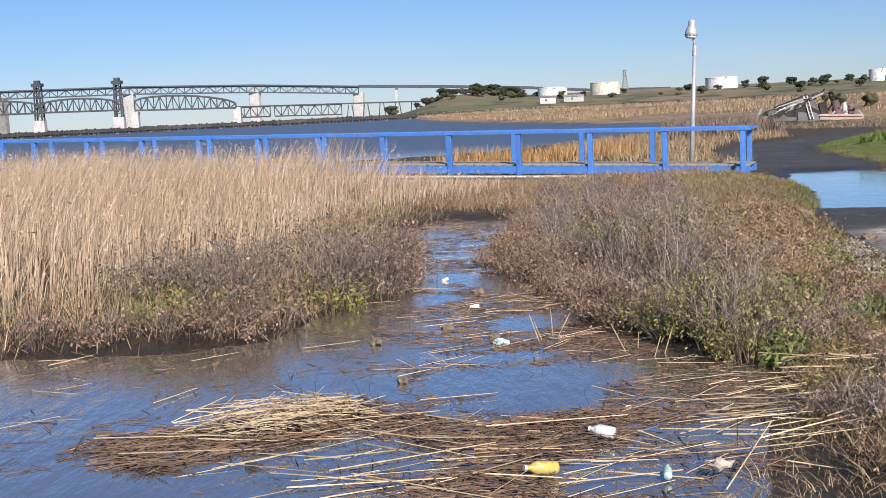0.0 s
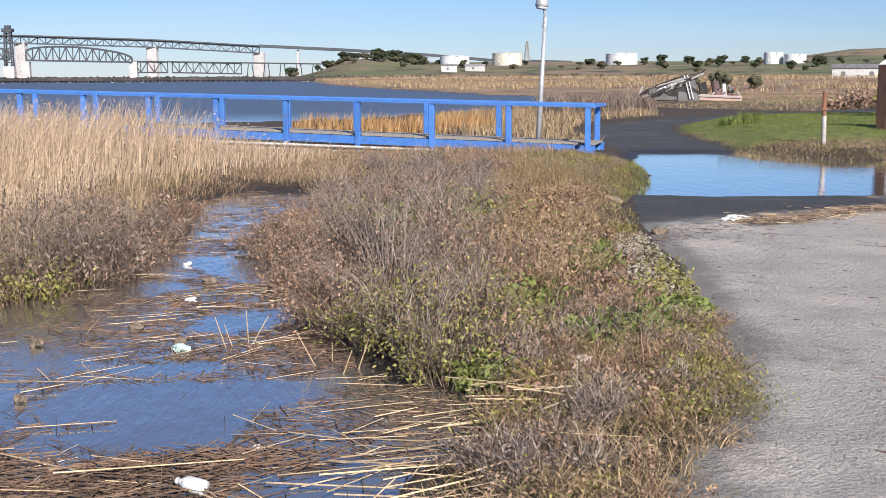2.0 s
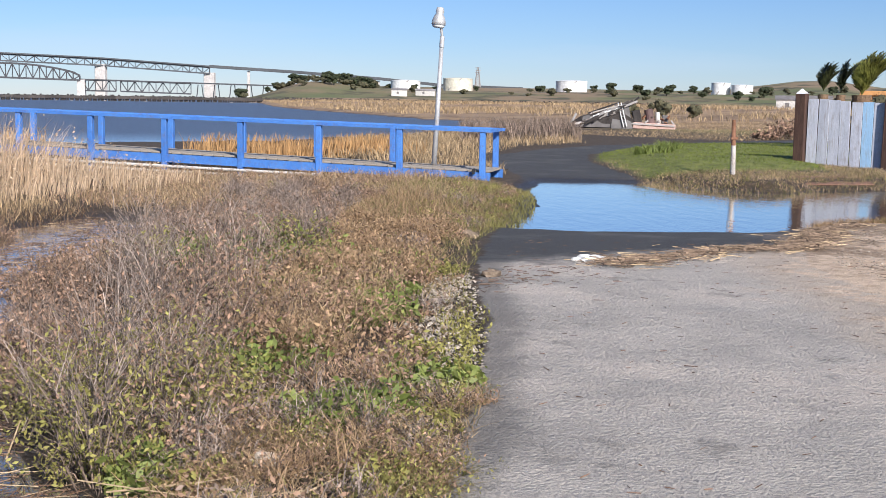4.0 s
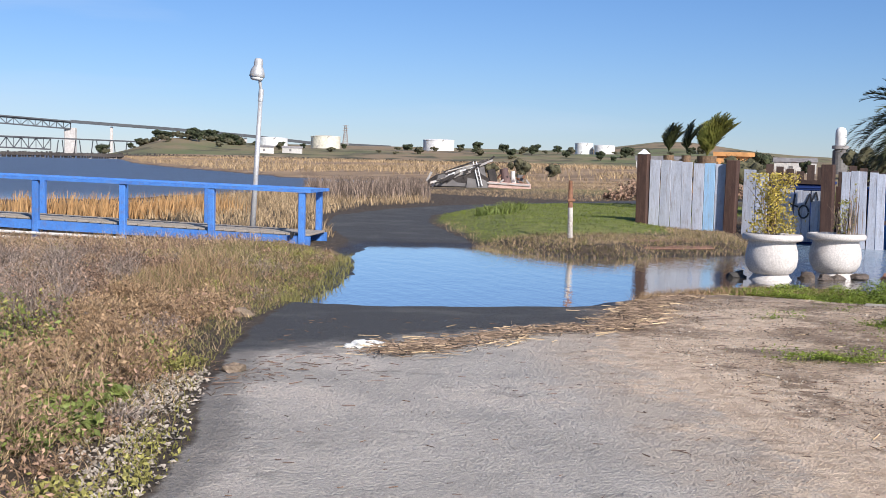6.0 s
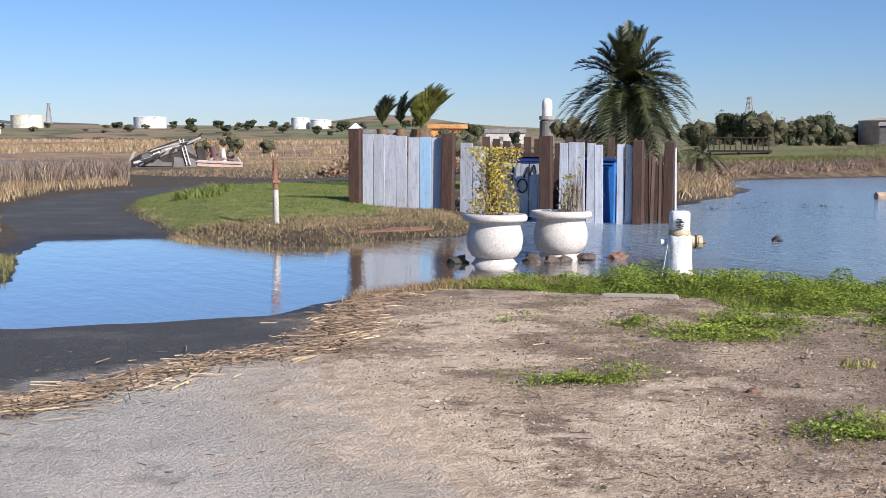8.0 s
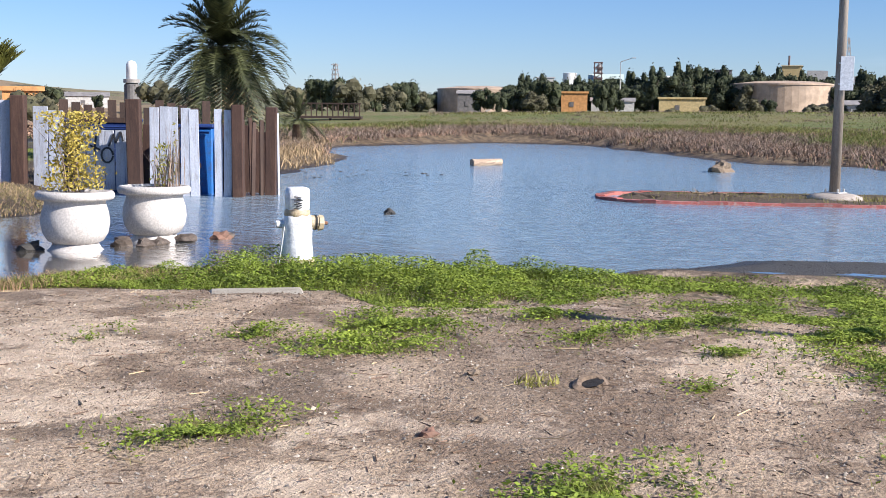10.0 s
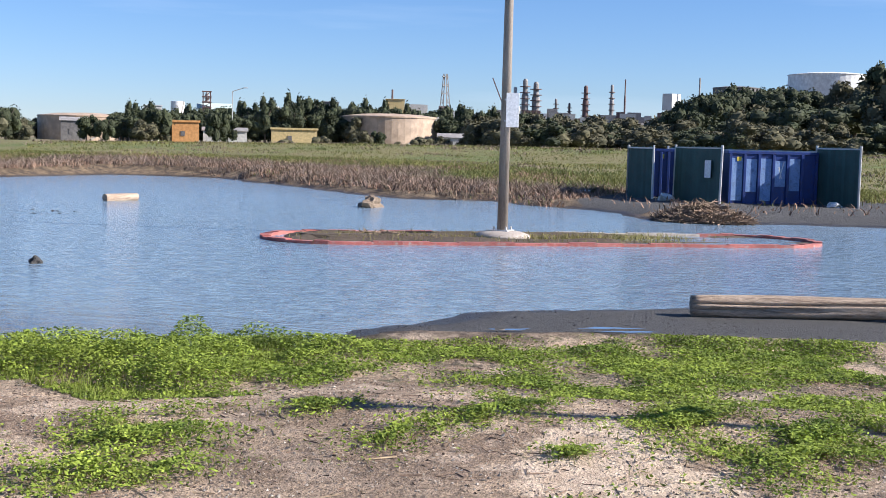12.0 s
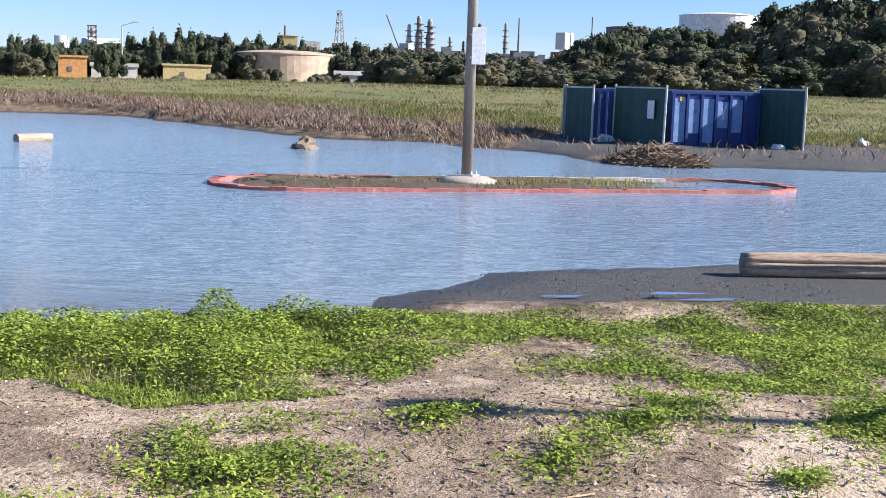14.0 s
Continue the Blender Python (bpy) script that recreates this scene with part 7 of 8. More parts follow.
def shrubs(name, centres, rad, h, n, mat_s, mat_f, label, per=5, leaf=0.010):
    """Rounded tangles: stalks fan out from each root and carry fine side twigs and seed heads."""
    k = np.repeat(np.arange(len(centres)), n)
    m = len(k)
    size = (rng.uniform(0.45, 1.3, len(centres)) * (1 - 0.45 * smooth(12.0, 17.0, centres[:, 1])))[k]
    a, u = rng.uniform(0, 2 * np.pi, m), np.sqrt(rng.uniform(0, 1, m))
    out = np.stack([np.cos(a), np.sin(a)], 1) * (u * rad * size)[:, None]
    root = centres[k] + out * 0.35 + rng.normal(0, 0.03, (m, 2))
    base = with_z(root, -0.03)
    hh = h * size * (1.05 - 0.5 * u ** 2) * rng.uniform(0.55, 1.05, m)
    tip = out * 1.0 + rng.normal(0, 0.24, (m, 2)) * hh[:, None]
    main = blades(base, hh, rng.uniform(0.004, 0.009, m), tip)
    j = np.repeat(np.arange(m), 3)
    t = rng.uniform(0.3, 0.85, len(j))
    b2 = base[j] + np.concatenate([tip[j] * (t * 0.9)[:, None], (hh[j] * t)[:, None]], 1)
    side = blades(b2, hh[j] * rng.uniform(0.15, 0.4, len(j)), np.full(len(j), 0.0045), rng.normal(0, 0.16, (len(j), 2)) * np.clip(hh[j] * 2, 0.4, 1.2)[:, None])
    v, f = joined(main, side)
    from_arrays(name, v, f, mat_s, label, "brush")
    j = np.repeat(np.arange(m), per)
    t = rng.uniform(0.45, 1.05, len(j))
    c = base[j] + np.concatenate([tip[j] * t[:, None], (hh[j] * t)[:, None]], 1) + rng.normal(0, 0.03, (len(j), 3))
    v, f = flakes(c, rng.uniform(0.5, 1.7, len(j)) * leaf * 1.25)
    return from_arrays(name + "_seed_heads", v, f, mat_f, label, "brush")


shrubs("dark_brush", scatter(BRUSHL, 26), 0.42, 0.62, 75, M_TWIG, M_TWIG, "dark grey-brown brush on the channel bank", 5, 0.012)
shrubs("russet_bank_brush", scatter(BRUSHL, 8), 0.40, 0.55, 60, M_TWIG, M_SEED, "russet brush on the channel bank", 6, 0.012)
p = scatter(np.array([(-1.3, 10.2), (-0.75, 10.4), (-0.6, 11.4), (-1.2, 11.6)]), 110)
brush("green_brush", p, rng.uniform(0.12, 0.34, len(p)), M_LEAFY, M_LEAFY, "low green leafy weeds on the channel bank", 9, 0.022)
p = scatter(np.array([(-2.6, 9.5), (-1.5, 9.5), (-1.3, 10.1), (-2.4, 10.4)]), 220)
brush("olive_brush", p, rng.uniform(0.15, 0.35, len(p)), M_LEAFY, M_LEAFY, "low olive leafy weeds on the channel bank", 8, 0.018)

# the wide bank between channel and path
dpath = lambda q: -inside_distance(q, PATH)
p = scatter(BANK, 17000)
d_edge = dpath(p)
TALL = np.array([(1.5, 9.3), (2.3, 9.1), (2.7, 11.0), (2.8, 13.0), (3.0, 15.5), (4.2, 21.5), (1.8, 22.5), (1.5, 18.0), (1.4, 15.5), (0.95, 13.6), (1.3, 11.8)])
RUSTY = np.array([(2.5, 9.4), (3.1, 9.2), (3.3, 10.6), (3.6, 12.3), (4.1, 14.4), (4.6, 17.0), (3.4, 17.6), (2.9, 14.5), (2.7, 12.0)])
shrubs("bank_brush", scatter(TALL, 40), 0.38, 0.62, 95, M_TWIG, M_SEED, "dense grey-brown dead brush with russet seed heads", 7, 0.011)
shrubs("grey_brush", scatter(TALL, 40), 0.36, 0.74, 90, M_GREYTWIG, M_TWIG, "grey leafless brush on the bank", 4, 0.009)
shrubs("olive_bank_brush", scatter(TALL, 15), 0.30, 0.40, 70, M_TWIG, M_LEAFY, "olive leafy brush on the bank", 10, 0.012)
shrubs("russet_brush_clumps", scatter(RUSTY, 52), 0.30, 0.36, 90, M_RUSSET, M_RUSSET, "low russet brush on the bank", 6, 0.012)
shrubs("straw_brush_clumps", scatter(RUSTY, 26), 0.28, 0.34, 70, M_DRYGRASS, M_SEED, "low straw-coloured brush on the bank", 4, 0.010)
q2 = p[(d_edge > 0.25) & (d_edge < 1.4) & (p[:, 1] > 6.5)]
shrubs("low_brush", q2[rng.integers(0, len(q2), 60)], 0.20, 0.20, 50, M_RUSSET, M_SEED, "low russet weeds near the path", 5, 0.010)
shrubs("low_grey_brush", q2[rng.integers(0, len(q2), 30)], 0.22, 0.24, 45, M_GREYTWIG, M_TWIG, "low grey weeds near the path", 3, 0.009)
shrubs("low_olive_weeds", q2[rng.integers(0, len(q2), 44)], 0.16, 0.13, 45, M_OLIVE, M_LEAFY, "low olive weeds near the path", 8, 0.013)
front = np.array([(1.45, 8.6), (1.75, 7.75), (2.3, 7.7), (2.6, 8.3), (2.1, 8.9)])
shrubs("leafy_brush", scatter(front, 17), 0.3, 0.42, 70, M_TWIG, M_LEAFY, "yellow-olive leafy brush at the water's edge", 9, 0.009)


def beside(line, n, spread):
    """n points strewn along a line."""
    L = np.array(line)
    t = rng.uniform(0, len(L) - 1.001, n)
    i = t.astype(int)
    return L[i] + (L[i + 1] - L[i]) * (t - i)[:, None] + rng.normal(0, spread, (n, 2))


EAST_EDGE = [(1.3, 18.4), (1.2, 16.0), (0.75, 14.3), (0.75, 13.0), (1.1, 12.0), (1.3, 10.0), (1.45, 8.9)]
WEST_EDGE = [(-3.2, 9.25), (-1.6, 9.45), (-1.3, 10.3), (-0.6, 11.7), (-0.45, 13.5), (-0.5, 15.3), (-0.8, 17.4)]
shrubs("edge_brush", beside(EAST_EDGE, 34, 0.12), 0.30, 0.40, 75, M_TWIG, M_SEED, "brown brush overhanging the channel", 6, 0.010)
shrubs("edge_brush", beside(EAST_EDGE, 14, 0.12), 0.28, 0.36, 60, M_RUSSET, M_SEED, "russet brush overhanging the channel", 5, 0.010)
shrubs("edge_brush", beside(WEST_EDGE, 34, 0.10), 0.28, 0.36, 75, M_TWIG, M_SEED, "brown brush overhanging the channel", 5, 0.010)
shrubs("edge_brush", scatter(front, 7), 0.32, 0.66, 70, M_GREYTWIG, M_SEED, "grey-brown brush at the water's edge", 6, 0.009)
for i, (cx, cy, rr, nn, hh) in enumerate(((3.02, 8.1, 0.30, 70, 0.16), (2.55, 9.2, 0.35, 60, 0.24), (3.06, 10.7, 0.55, 110, 0.18), (2.1, 13.6, 0.35, 70, 0.34), (3.3, 11.5, 0.4, 70, 0.17), (3.45, 8.6, 0.25, 50, 0.15), (2.15, 7.62, 0.15, 40, 0.2), (2.75, 12.1, 0.35, 60, 0.25), (3.5, 13.2, 0.4, 60, 0.18))):
    nn = int(nn * 1.8)
    a, r = rng.uniform(0, 2 * np.pi, nn), rr * np.sqrt(rng.uniform(0, 1, nn))
    q = np.stack([cx + r * np.cos(a), cy + r * np.sin(a)], 1)
    brush("green_weeds", q, rng.uniform(0.3, 1.0, nn) * hh, M_GREENLEAF, M_GREENLEAF, "patch of fresh green broad-leaved weeds on the bank", 9, 0.03)
m = (d_edge > 0.12) & ((d_edge < 1.6) | (p[:, 1] <= 8.0) | (p[:, 1] > 15))
q = np.concatenate([p[m], scatter(BANK, 16000)])
q = q[(dpath(q) > 0.1)]
hq = rng.uniform(0.03, 0.17, len(q)) * np.clip(0.5 + dpath(q) * 0.6, 0.5, 1.2)
k = wave(q, 1.1, 8.0) + 0.35 * rng.normal(size=len(q))
grass_field("bank_weeds", q[k > 0.1], hq[k > 0.1], rng.uniform(0.004, 0.009, (k > 0.1).sum()), 0.95, M_RUSSET, "russet dead weeds beside the path", "weeds")
grass_field("bank_dry_grass", q[k <= 0.1], hq[k <= 0.1], rng.uniform(0.004, 0.009, (k <= 0.1).sum()), 0.95, M_DRYGRASS, "matted dry grass beside the path", "dry grass")
q = scatter(BANK, 40000)
de = dpath(q)
q = q[(de > 0.02) & (de < 0.55 + 0.3 * wave(q, 1.5, 3.0)) & (wave(q, 1.2, 9.0) > -0.35)]
grass_field("verge_grass", q, rng.uniform(0.02, 0.11, len(q)), rng.uniform(0.004, 0.008, len(q)), 0.8, M_OLIVE, "olive green grass along the path edge", "grass")
NEAR = np.array([(1.7, 5.0), (2.25, 4.75), (2.78, 5.7), (3.28, 6.7), (3.70, 8.4), (3.4, 9.0), (2.4, 7.9), (1.95, 6.5)])
for mt, nn, hi, lb in ((M_DRYGRASS, 3600, 0.10, "matted dry grass on the near bank"), (M_RUSSET, 3000, 0.10, "russet dead weeds on the near bank"), (M_OLIVE, 2400, 0.09, "olive grass on the near bank")):
    q = scatter(NEAR, nn)
    if mt is M_OLIVE:
        q = q[dpath(q) < 0.35]
    grass_field("near_bank_grass", q, rng.uniform(0.02, hi, len(q)), rng.uniform(0.003, 0.007, len(q)), 1.1, mt, lb, "dry grass")
for ms, mf, nn, hi, lb in ((M_RUSSET, M_SEED, 34, 0.19, "low russet dead weeds on the near bank"), (M_GREYTWIG, M_TWIG, 24, 0.22, "low grey dead weeds on the near bank"), (M_OLIVE, M_LEAFY, 22, 0.13, "low yellow-olive weeds on the near bank"), (M_DRYGRASS, M_RUSSET, 22, 0.17, "low straw-coloured weeds on the near bank")):
    shrubs("near_bank_weeds", scatter(NEAR, nn), 0.17, hi, 48, ms, mf, lb, 5, 0.006)
q = beside([(2.75, 6.3), (3.05, 6.9), (3.35, 7.5), (3.55, 8.3), (3.72, 9.3), (3.85, 10.4)], 420, 0.09)
q = q[dpath(q) > 0.02]
brush("leafy_verge", q, rng.uniform(0.04, 0.15, len(q)), M_LEAFY, M_LEAFY, "yellow-green leafy weeds along the path edge", 8, 0.014)
q = beside([(2.1, 12.6), (2.3, 13.6), (2.6, 15.0), (3.0, 12.0)], 260, 0.22)
brush("leafy_clump", q, rng.uniform(0.15, 0.40, len(q)), M_LEAFY, M_GREENLEAF, "green leafy weeds among the dead brush", 9, 0.022)
VERGE = np.array([(3.2, 16.5), (5.2, 16.8), (6.0, 19.0), (6.7, 22), (7.0, 24.3), (5.0, 24.3), (3.0, 22), (2.6, 18)])
q = scatter(VERGE, 12000)
grass_field("verge_grass", q, rng.uniform(0.03, 0.14, len(q)), rng.uniform(0.006, 0.012, len(q)), 0.45, M_OLIVE, "olive green grass between path and footbridge", "grass")
q = scatter(np.array([(2.2, 17), (4.2, 16.5), (5.0, 18.5), (4.8, 22), (1.6, 22)]), 5000)
grass_field("verge_weeds", q, rng.uniform(0.06, 0.24, len(q)), rng.uniform(0.006, 0.011, len(q)), 0.4, M_RUSSET, "russet dead weeds between path and footbridge", "weeds")
# brush at the head of the channel, below and behind the footbridge
HEAD = np.array([(-0.9, 20.2), (0.2, 19.5), (1.4, 18.9), (2.6, 20), (5.4, 24.2), (6.0, 27), (3, 29), (-3, 28.5), (0.8, 24)])
q = scatter(HEAD, 5200)
brush("marsh_brush", q, rng.uniform(0.06, 0.22, len(q)), M_TWIG, M_SEED, "brown marsh brush under the footbridge", 4, 0.016)
q = scatter(HEAD, 5000)
grass_field("marsh_grass", q, rng.uniform(0.08, 0.26, len(q)), rng.uniform(0.008, 0.016, len(q)), 0.4, M_DRYGRASS, "dry marsh grass under the footbridge", "dry grass")
ORANGE = np.array([(-7, 33), (-1, 31.5), (3.8, 31.5), (6.0, 34), (5.0, 40), (1, 43.5), (-9, 41)])
q = clumped(scatter(ORANGE, 9000), 0.35, 3.0, 0.55)
spot = np.concatenate([np.array([(cx, cy)]) + rng.normal(0, 1, (nn, 2)) * (sx, 0.8) for cx, cy, sx, nn in ((3.4, 34.5, 0.8, 520), (1.2, 36.0, 0.6, 260), (5.2, 35.0, 0.5, 200))])
q = np.concatenate([q, spot])
grass_field("orange_reeds", q, rng.uniform(0.2, 0.62, len(q)), rng.uniform(0.018, 0.034, len(q)), 0.16, M_REEDORANGE, "clump of orange-brown reeds behind the footbridge", "reeds", wind=(0.1, 0))
BEHIND = np.array([(5.5, 28), (7.2, 27.5), (7.5, 33), (8.4, 37.5), (10, 41.5), (13, 44.5), (14, 58), (8, 52), (4, 44), (3, 34)])
q = scatter(BEHIND, 11000)
grass_field("shore_grass", q, rng.uniform(0.08, 0.34, len(q)), rng.uniform(0.012, 0.026, len(q)), 0.5, M_DRYGRASS, "dry shore grass beside the far path", "dry grass")
q = scatter(np.array([(8.5, 44), (13.5, 47), (15, 57), (10, 55)]), 4200)
grass_field("russet_brush", q, rng.uniform(0.35, 0.85, len(q)), rng.uniform(0.02, 0.04, len(q)), 0.25, M_TWIG, "dark russet brush by the inlet", "brush")
q = scatter(np.array([(14, 57), (20, 47), (42, 63), (40, 88), (24, 86), (22.5, 74), (25, 68), (20, 63), (15, 62)]), 22000)
q = q[inside_distance(q, PATH) < -0.3]
grass_field("flat_marsh", q, rng.uniform(0.03, 0.15, len(q)), rng.uniform(0.012, 0.028, len(q)), 0.8, M_DRYGRASS, "tan marsh grass round the boat wreck", "dry grass")
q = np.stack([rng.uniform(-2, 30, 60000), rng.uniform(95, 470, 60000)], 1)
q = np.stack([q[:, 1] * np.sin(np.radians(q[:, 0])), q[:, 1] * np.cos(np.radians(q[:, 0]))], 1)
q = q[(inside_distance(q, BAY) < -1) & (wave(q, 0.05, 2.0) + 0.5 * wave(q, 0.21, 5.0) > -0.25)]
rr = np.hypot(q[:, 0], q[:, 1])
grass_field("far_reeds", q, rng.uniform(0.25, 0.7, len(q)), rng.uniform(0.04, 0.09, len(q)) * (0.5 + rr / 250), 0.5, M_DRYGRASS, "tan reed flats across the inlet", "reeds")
shrubs("marsh_scrub", np.array([(22.0, 50.5), (23.4, 52.0), (24.6, 53.5), (25.5, 51.0), (26.8, 54.5), (24.0, 49.5), (28.0, 52.0)]), 1.5, 1.5, 130, M_TWIG, M_SEED, "leafless brown scrub beyond the lawn", 5, 0.05)
shrubs("green_scrub", np.array([(25.4, 52.2), (27.4, 53.2)]), 1.3, 1.2, 110, M_TWIG, M_LEAFY, "yellow-green scrub beyond the lawn", 9, 0.05)
# the lawn beyond the puddle and its ragged rim
q = scatter(LAWN, 22000)
grass_field("lawn_grass", q, rng.uniform(0.03, 0.07, len(q)), rng.uniform(0.010, 0.018, len(q)), 0.8, M_GRASS, "short green lawn beyond the puddle", "grass")
q = scatter(LAWN, 30000, -1.9)
dd = inside_distance(q, LAWN)
q = q[(dd < 0.25) & (q[:, 1] < 33) & (inside_distance(q, PATH) < 0)]
grass_field("lawn_rim", q, rng.uniform(0.02, 0.10, len(q)), rng.uniform(0.006, 0.013, len(q)), 0.7, M_DRYGRASS, "dry brown grass rim of the lawn", "dry grass")
SHORELAND = np.array([(9.9, 25.4), (10.8, 24.5), (11.9, 24.1), (12.7, 24.8), (14.3, 24.9), (15.2, 25.8), (16.0, 28.0), (15.0, 29.4), (14.3, 27.4), (12, 26.8), (10.0, 26.9)])
for mt, nn, hi, lb in ((M_OLIVE, 7000, 0.09, "olive turf between lawn and puddle"), (M_DRYGRASS, 6500, 0.11, "dry brown turf between lawn and puddle"), (M_TWIG, 2500, 0.12, "dead brown weeds between lawn and puddle")):
    q = scatter(SHORELAND, nn, -0.15)
    q = q[wave(q, 1.2, nn * 0.001) > -0.55]
    grass_field("shore_turf", q, rng.uniform(0.02, hi, len(q)), rng.uniform(0.007, 0.014, len(q)), 0.7, mt, lb, "grass")
for x, y, s in ((11.9, 33.0, 0.45), (13.2, 35.5, 0.3), (16.8, 33.0, 0.35), (12.6, 34.0, 0.25)):
    k = 220
    a, r = rng.uniform(0, 2 * np.pi, k), s * np.sqrt(rng.uniform(0, 1, k))
    q = np.stack([x + r * np.cos(a), y + r * np.sin(a)], 1)
    grass_field("broad_weeds", q, rng.uniform(0.1, 0.3, k), rng.uniform(0.02, 0.04, k), 0.6, M_GREENLEAF, "tall green weeds on the lawn", "weeds")
# far bank of the flood and the field behind it
q = scatter(LAGOON, 190000, -14.0)
dd = inside_distance(q, LAGOON)
q = q[(dd < -0.25) & (q[:, 0] > 30) & (q[:, 1] > 8)]
q = q[~((q[:, 0] < 45) & (q[:, 1] < 21.5) & (rng.uniform(0, 1, len(q)) < 0.93))]
hh = rng.uniform(0.05, 0.25, len(q)) * (1 + 0.5 * wave(q, 0.8, 4.0))
k = wave(q, 0.5, 3.0) + 0.4 * rng.normal(size=len(q)) + 0.13 * (inside_distance(q, LAGOON) + 7.5)
grass_field("bank_scrub", q[k > 0], hh[k > 0], rng.uniform(0.018, 0.045, (k > 0).sum()), 0.8, M_SEED, "brown dead weeds on the far bank", "weeds")
grass_field("field_grass", q[k <= 0], hh[k <= 0], rng.uniform(0.018, 0.045, (k <= 0).sum()), 0.8, M_MEADOW, "green and olive rough grass on the far bank", "grass")
FIELD = np.array([(46, 5), (52, 24), (56, 38), (60, 50), (56, 62), (80, 80), (112, 60), (125, 20), (122, -4)])
q = scatter(FIELD, 75000)
k = wave(q, 0.10, 6.0) + 0.5 * wave(q, 0.45, 2.0) + 0.3 * rng.normal(size=len(q))
hh = rng.uniform(0.03, 0.12, len(q)) * (1 + 0.8 * np.clip(wave(q, 0.3, 9.0), 0, 1))
grass_field("meadow_grass", q[k > -0.1], hh[k > -0.1], rng.uniform(0.025, 0.06, (k > -0.1).sum()), 0.5, M_MEADOW, "rough green field grass below the levee", "grass")
grass_field("meadow_weeds", q[k <= -0.1], hh[k <= -0.1], rng.uniform(0.025, 0.06, (k <= -0.1).sum()), 0.5, M_OLIVE, "brown weeds in the field below the levee", "weeds")


def tussocks(name, centres, per, spread, hi, wide, mat, label, category):
    """Rough tufts, each a handful of blades on one root."""
    c = np.repeat(centres, per, axis=0)
    size = np.repeat(rng.uniform(0.4, 1.3, len(centres)), per)
    q = c + rng.normal(0, spread, c.shape) * size[:, None]
    return grass_field(name, q, rng.uniform(0.3, 1.0, len(q)) * hi * size, rng.uniform(0.6, 1.4, len(q)) * wide, 0.7, mat, label, category)


bank = scatter(LAGOON, 14000, -16.0)
d = inside_distance(bank, LAGOON)
bank = bank[(d < -0.5) & (bank[:, 0] > 30) & (bank[:, 1] > 9) & ~((bank[:, 0] < 46) & (bank[:, 1] < 22))]
d = inside_distance(bank, LAGOON) + 2.0 * wave(bank, 0.3, 5.0)
tussocks("bank_tussocks", bank[d > -7][:1500], 34, 0.22, 0.34, 0.03, M_TWIG, "brown dead tussocks on the far bank", "weeds")
tussocks("straw_tussocks", bank[d > -8][1500:2700], 30, 0.24, 0.30, 0.03, M_DRYGRASS, "straw-coloured tussocks on the far bank", "dry grass")
tussocks("green_tussocks", bank[d < -5][:1300], 30, 0.26, 0.26, 0.03, M_MEADOW, "green tussocks below the levee", "grass")
mead = scatter(FIELD, 2600)
tussocks("field_tussocks", mead[wave(mead, 0.2, 3.0) > -0.1][:1100], 22, 0.4, 0.20, 0.045, M_MEADOW, "rough green tussocks in the field", "grass")
tussocks("field_weeds", mead[wave(mead, 0.2, 3.0) < 0.05][:700], 22, 0.4, 0.22, 0.045, M_TWIG, "brown weeds in the field", "weeds")
q = scatter(np.array([(19.8, 28.5), (23, 30.8), (26.8, 33.4), (28.6, 34.4), (31, 38), (38, 46), (30, 46), (21, 34)]), 7000)
grass_field("bank_scrub", q, rng.uniform(0.08, 0.4, len(q)), rng.uniform(0.012, 0.03, len(q)), 0.6, M_DRYGRASS, "dry scrub on the spit behind the enclosure", "dry grass")


# ---- grass and clover on the dirt lot ----
def clover(name, q, h, label, leaf=0.013, mat=None):
    n = len(q)
    c = with_z(q)
    c[:, 2] += rng.uniform(0, 1, n) ** 0.55 * h
    v, f = flakes(c, rng.uniform(0.6, 1.3, n) * leaf, 0.7)
    return from_arrays(name, v, f, mat or M_CLOVER, label, "clover")


q = scatter(STRIP, 210000)
bare = (wave(q, 1.5, 1.3) + 0.7 * wave(q, 4.1, 2.2) + 0.25 * rng.normal(size=len(q)))
d = inside_distance(q, STRIP)
q = q[(bare > -0.12 - 0.9 * np.clip(q[:, 1] - 14.2, 0, 0.8)) & (d > 0.12 * rng.normal(size=len(q)))]
mound = (0.035 + 0.15 * smooth(13.8, 15.0, q[:, 1]) * smooth(18.0, 16.6, q[:, 1])) * np.clip(inside_distance(q, STRIP) / 0.35, 0.15, 1) * (0.9 + 0.9 * wave(q, 3.0, 7.0) + 0.7 * wave(q, 8.0, 2.0))
clover("clover_strip", q, np.clip(mound, 0.012, 0.27), "lush green clover and grass along the flood's edge", 0.015)
q = scatter(STRIP, 26000)
q = q[(wave(q, 1.5, 1.3) + 0.7 * wave(q, 4.1, 2.2)) > -0.2 - 0.9 * np.clip(q[:, 1] - 14.2, 0, 0.8)]
grass_field("strip_grass", q, rng.uniform(0.03, 0.085, len(q)) * (0.7 + 0.8 * smooth(13.8, 15.0, q[:, 1])), rng.uniform(0.004, 0.008, len(q)), 0.5, M_GRASS, "fresh green grass along the flood's edge", "grass")
q = scatter(np.array([(9.0, 16.8), (10.2, 17.2), (11.4, 16.9), (12.6, 16.0), (13.2, 16.4), (12.3, 17.6), (10.8, 18.3), (9.6, 17.9)]), 6500)
grass_field("shore_dry_grass", q, rng.uniform(0.04, 0.15, len(q)), rng.uniform(0.004, 0.008, len(q)), 0.5, M_RUSSET, "dry russet grass at the flood's edge", "dry grass")
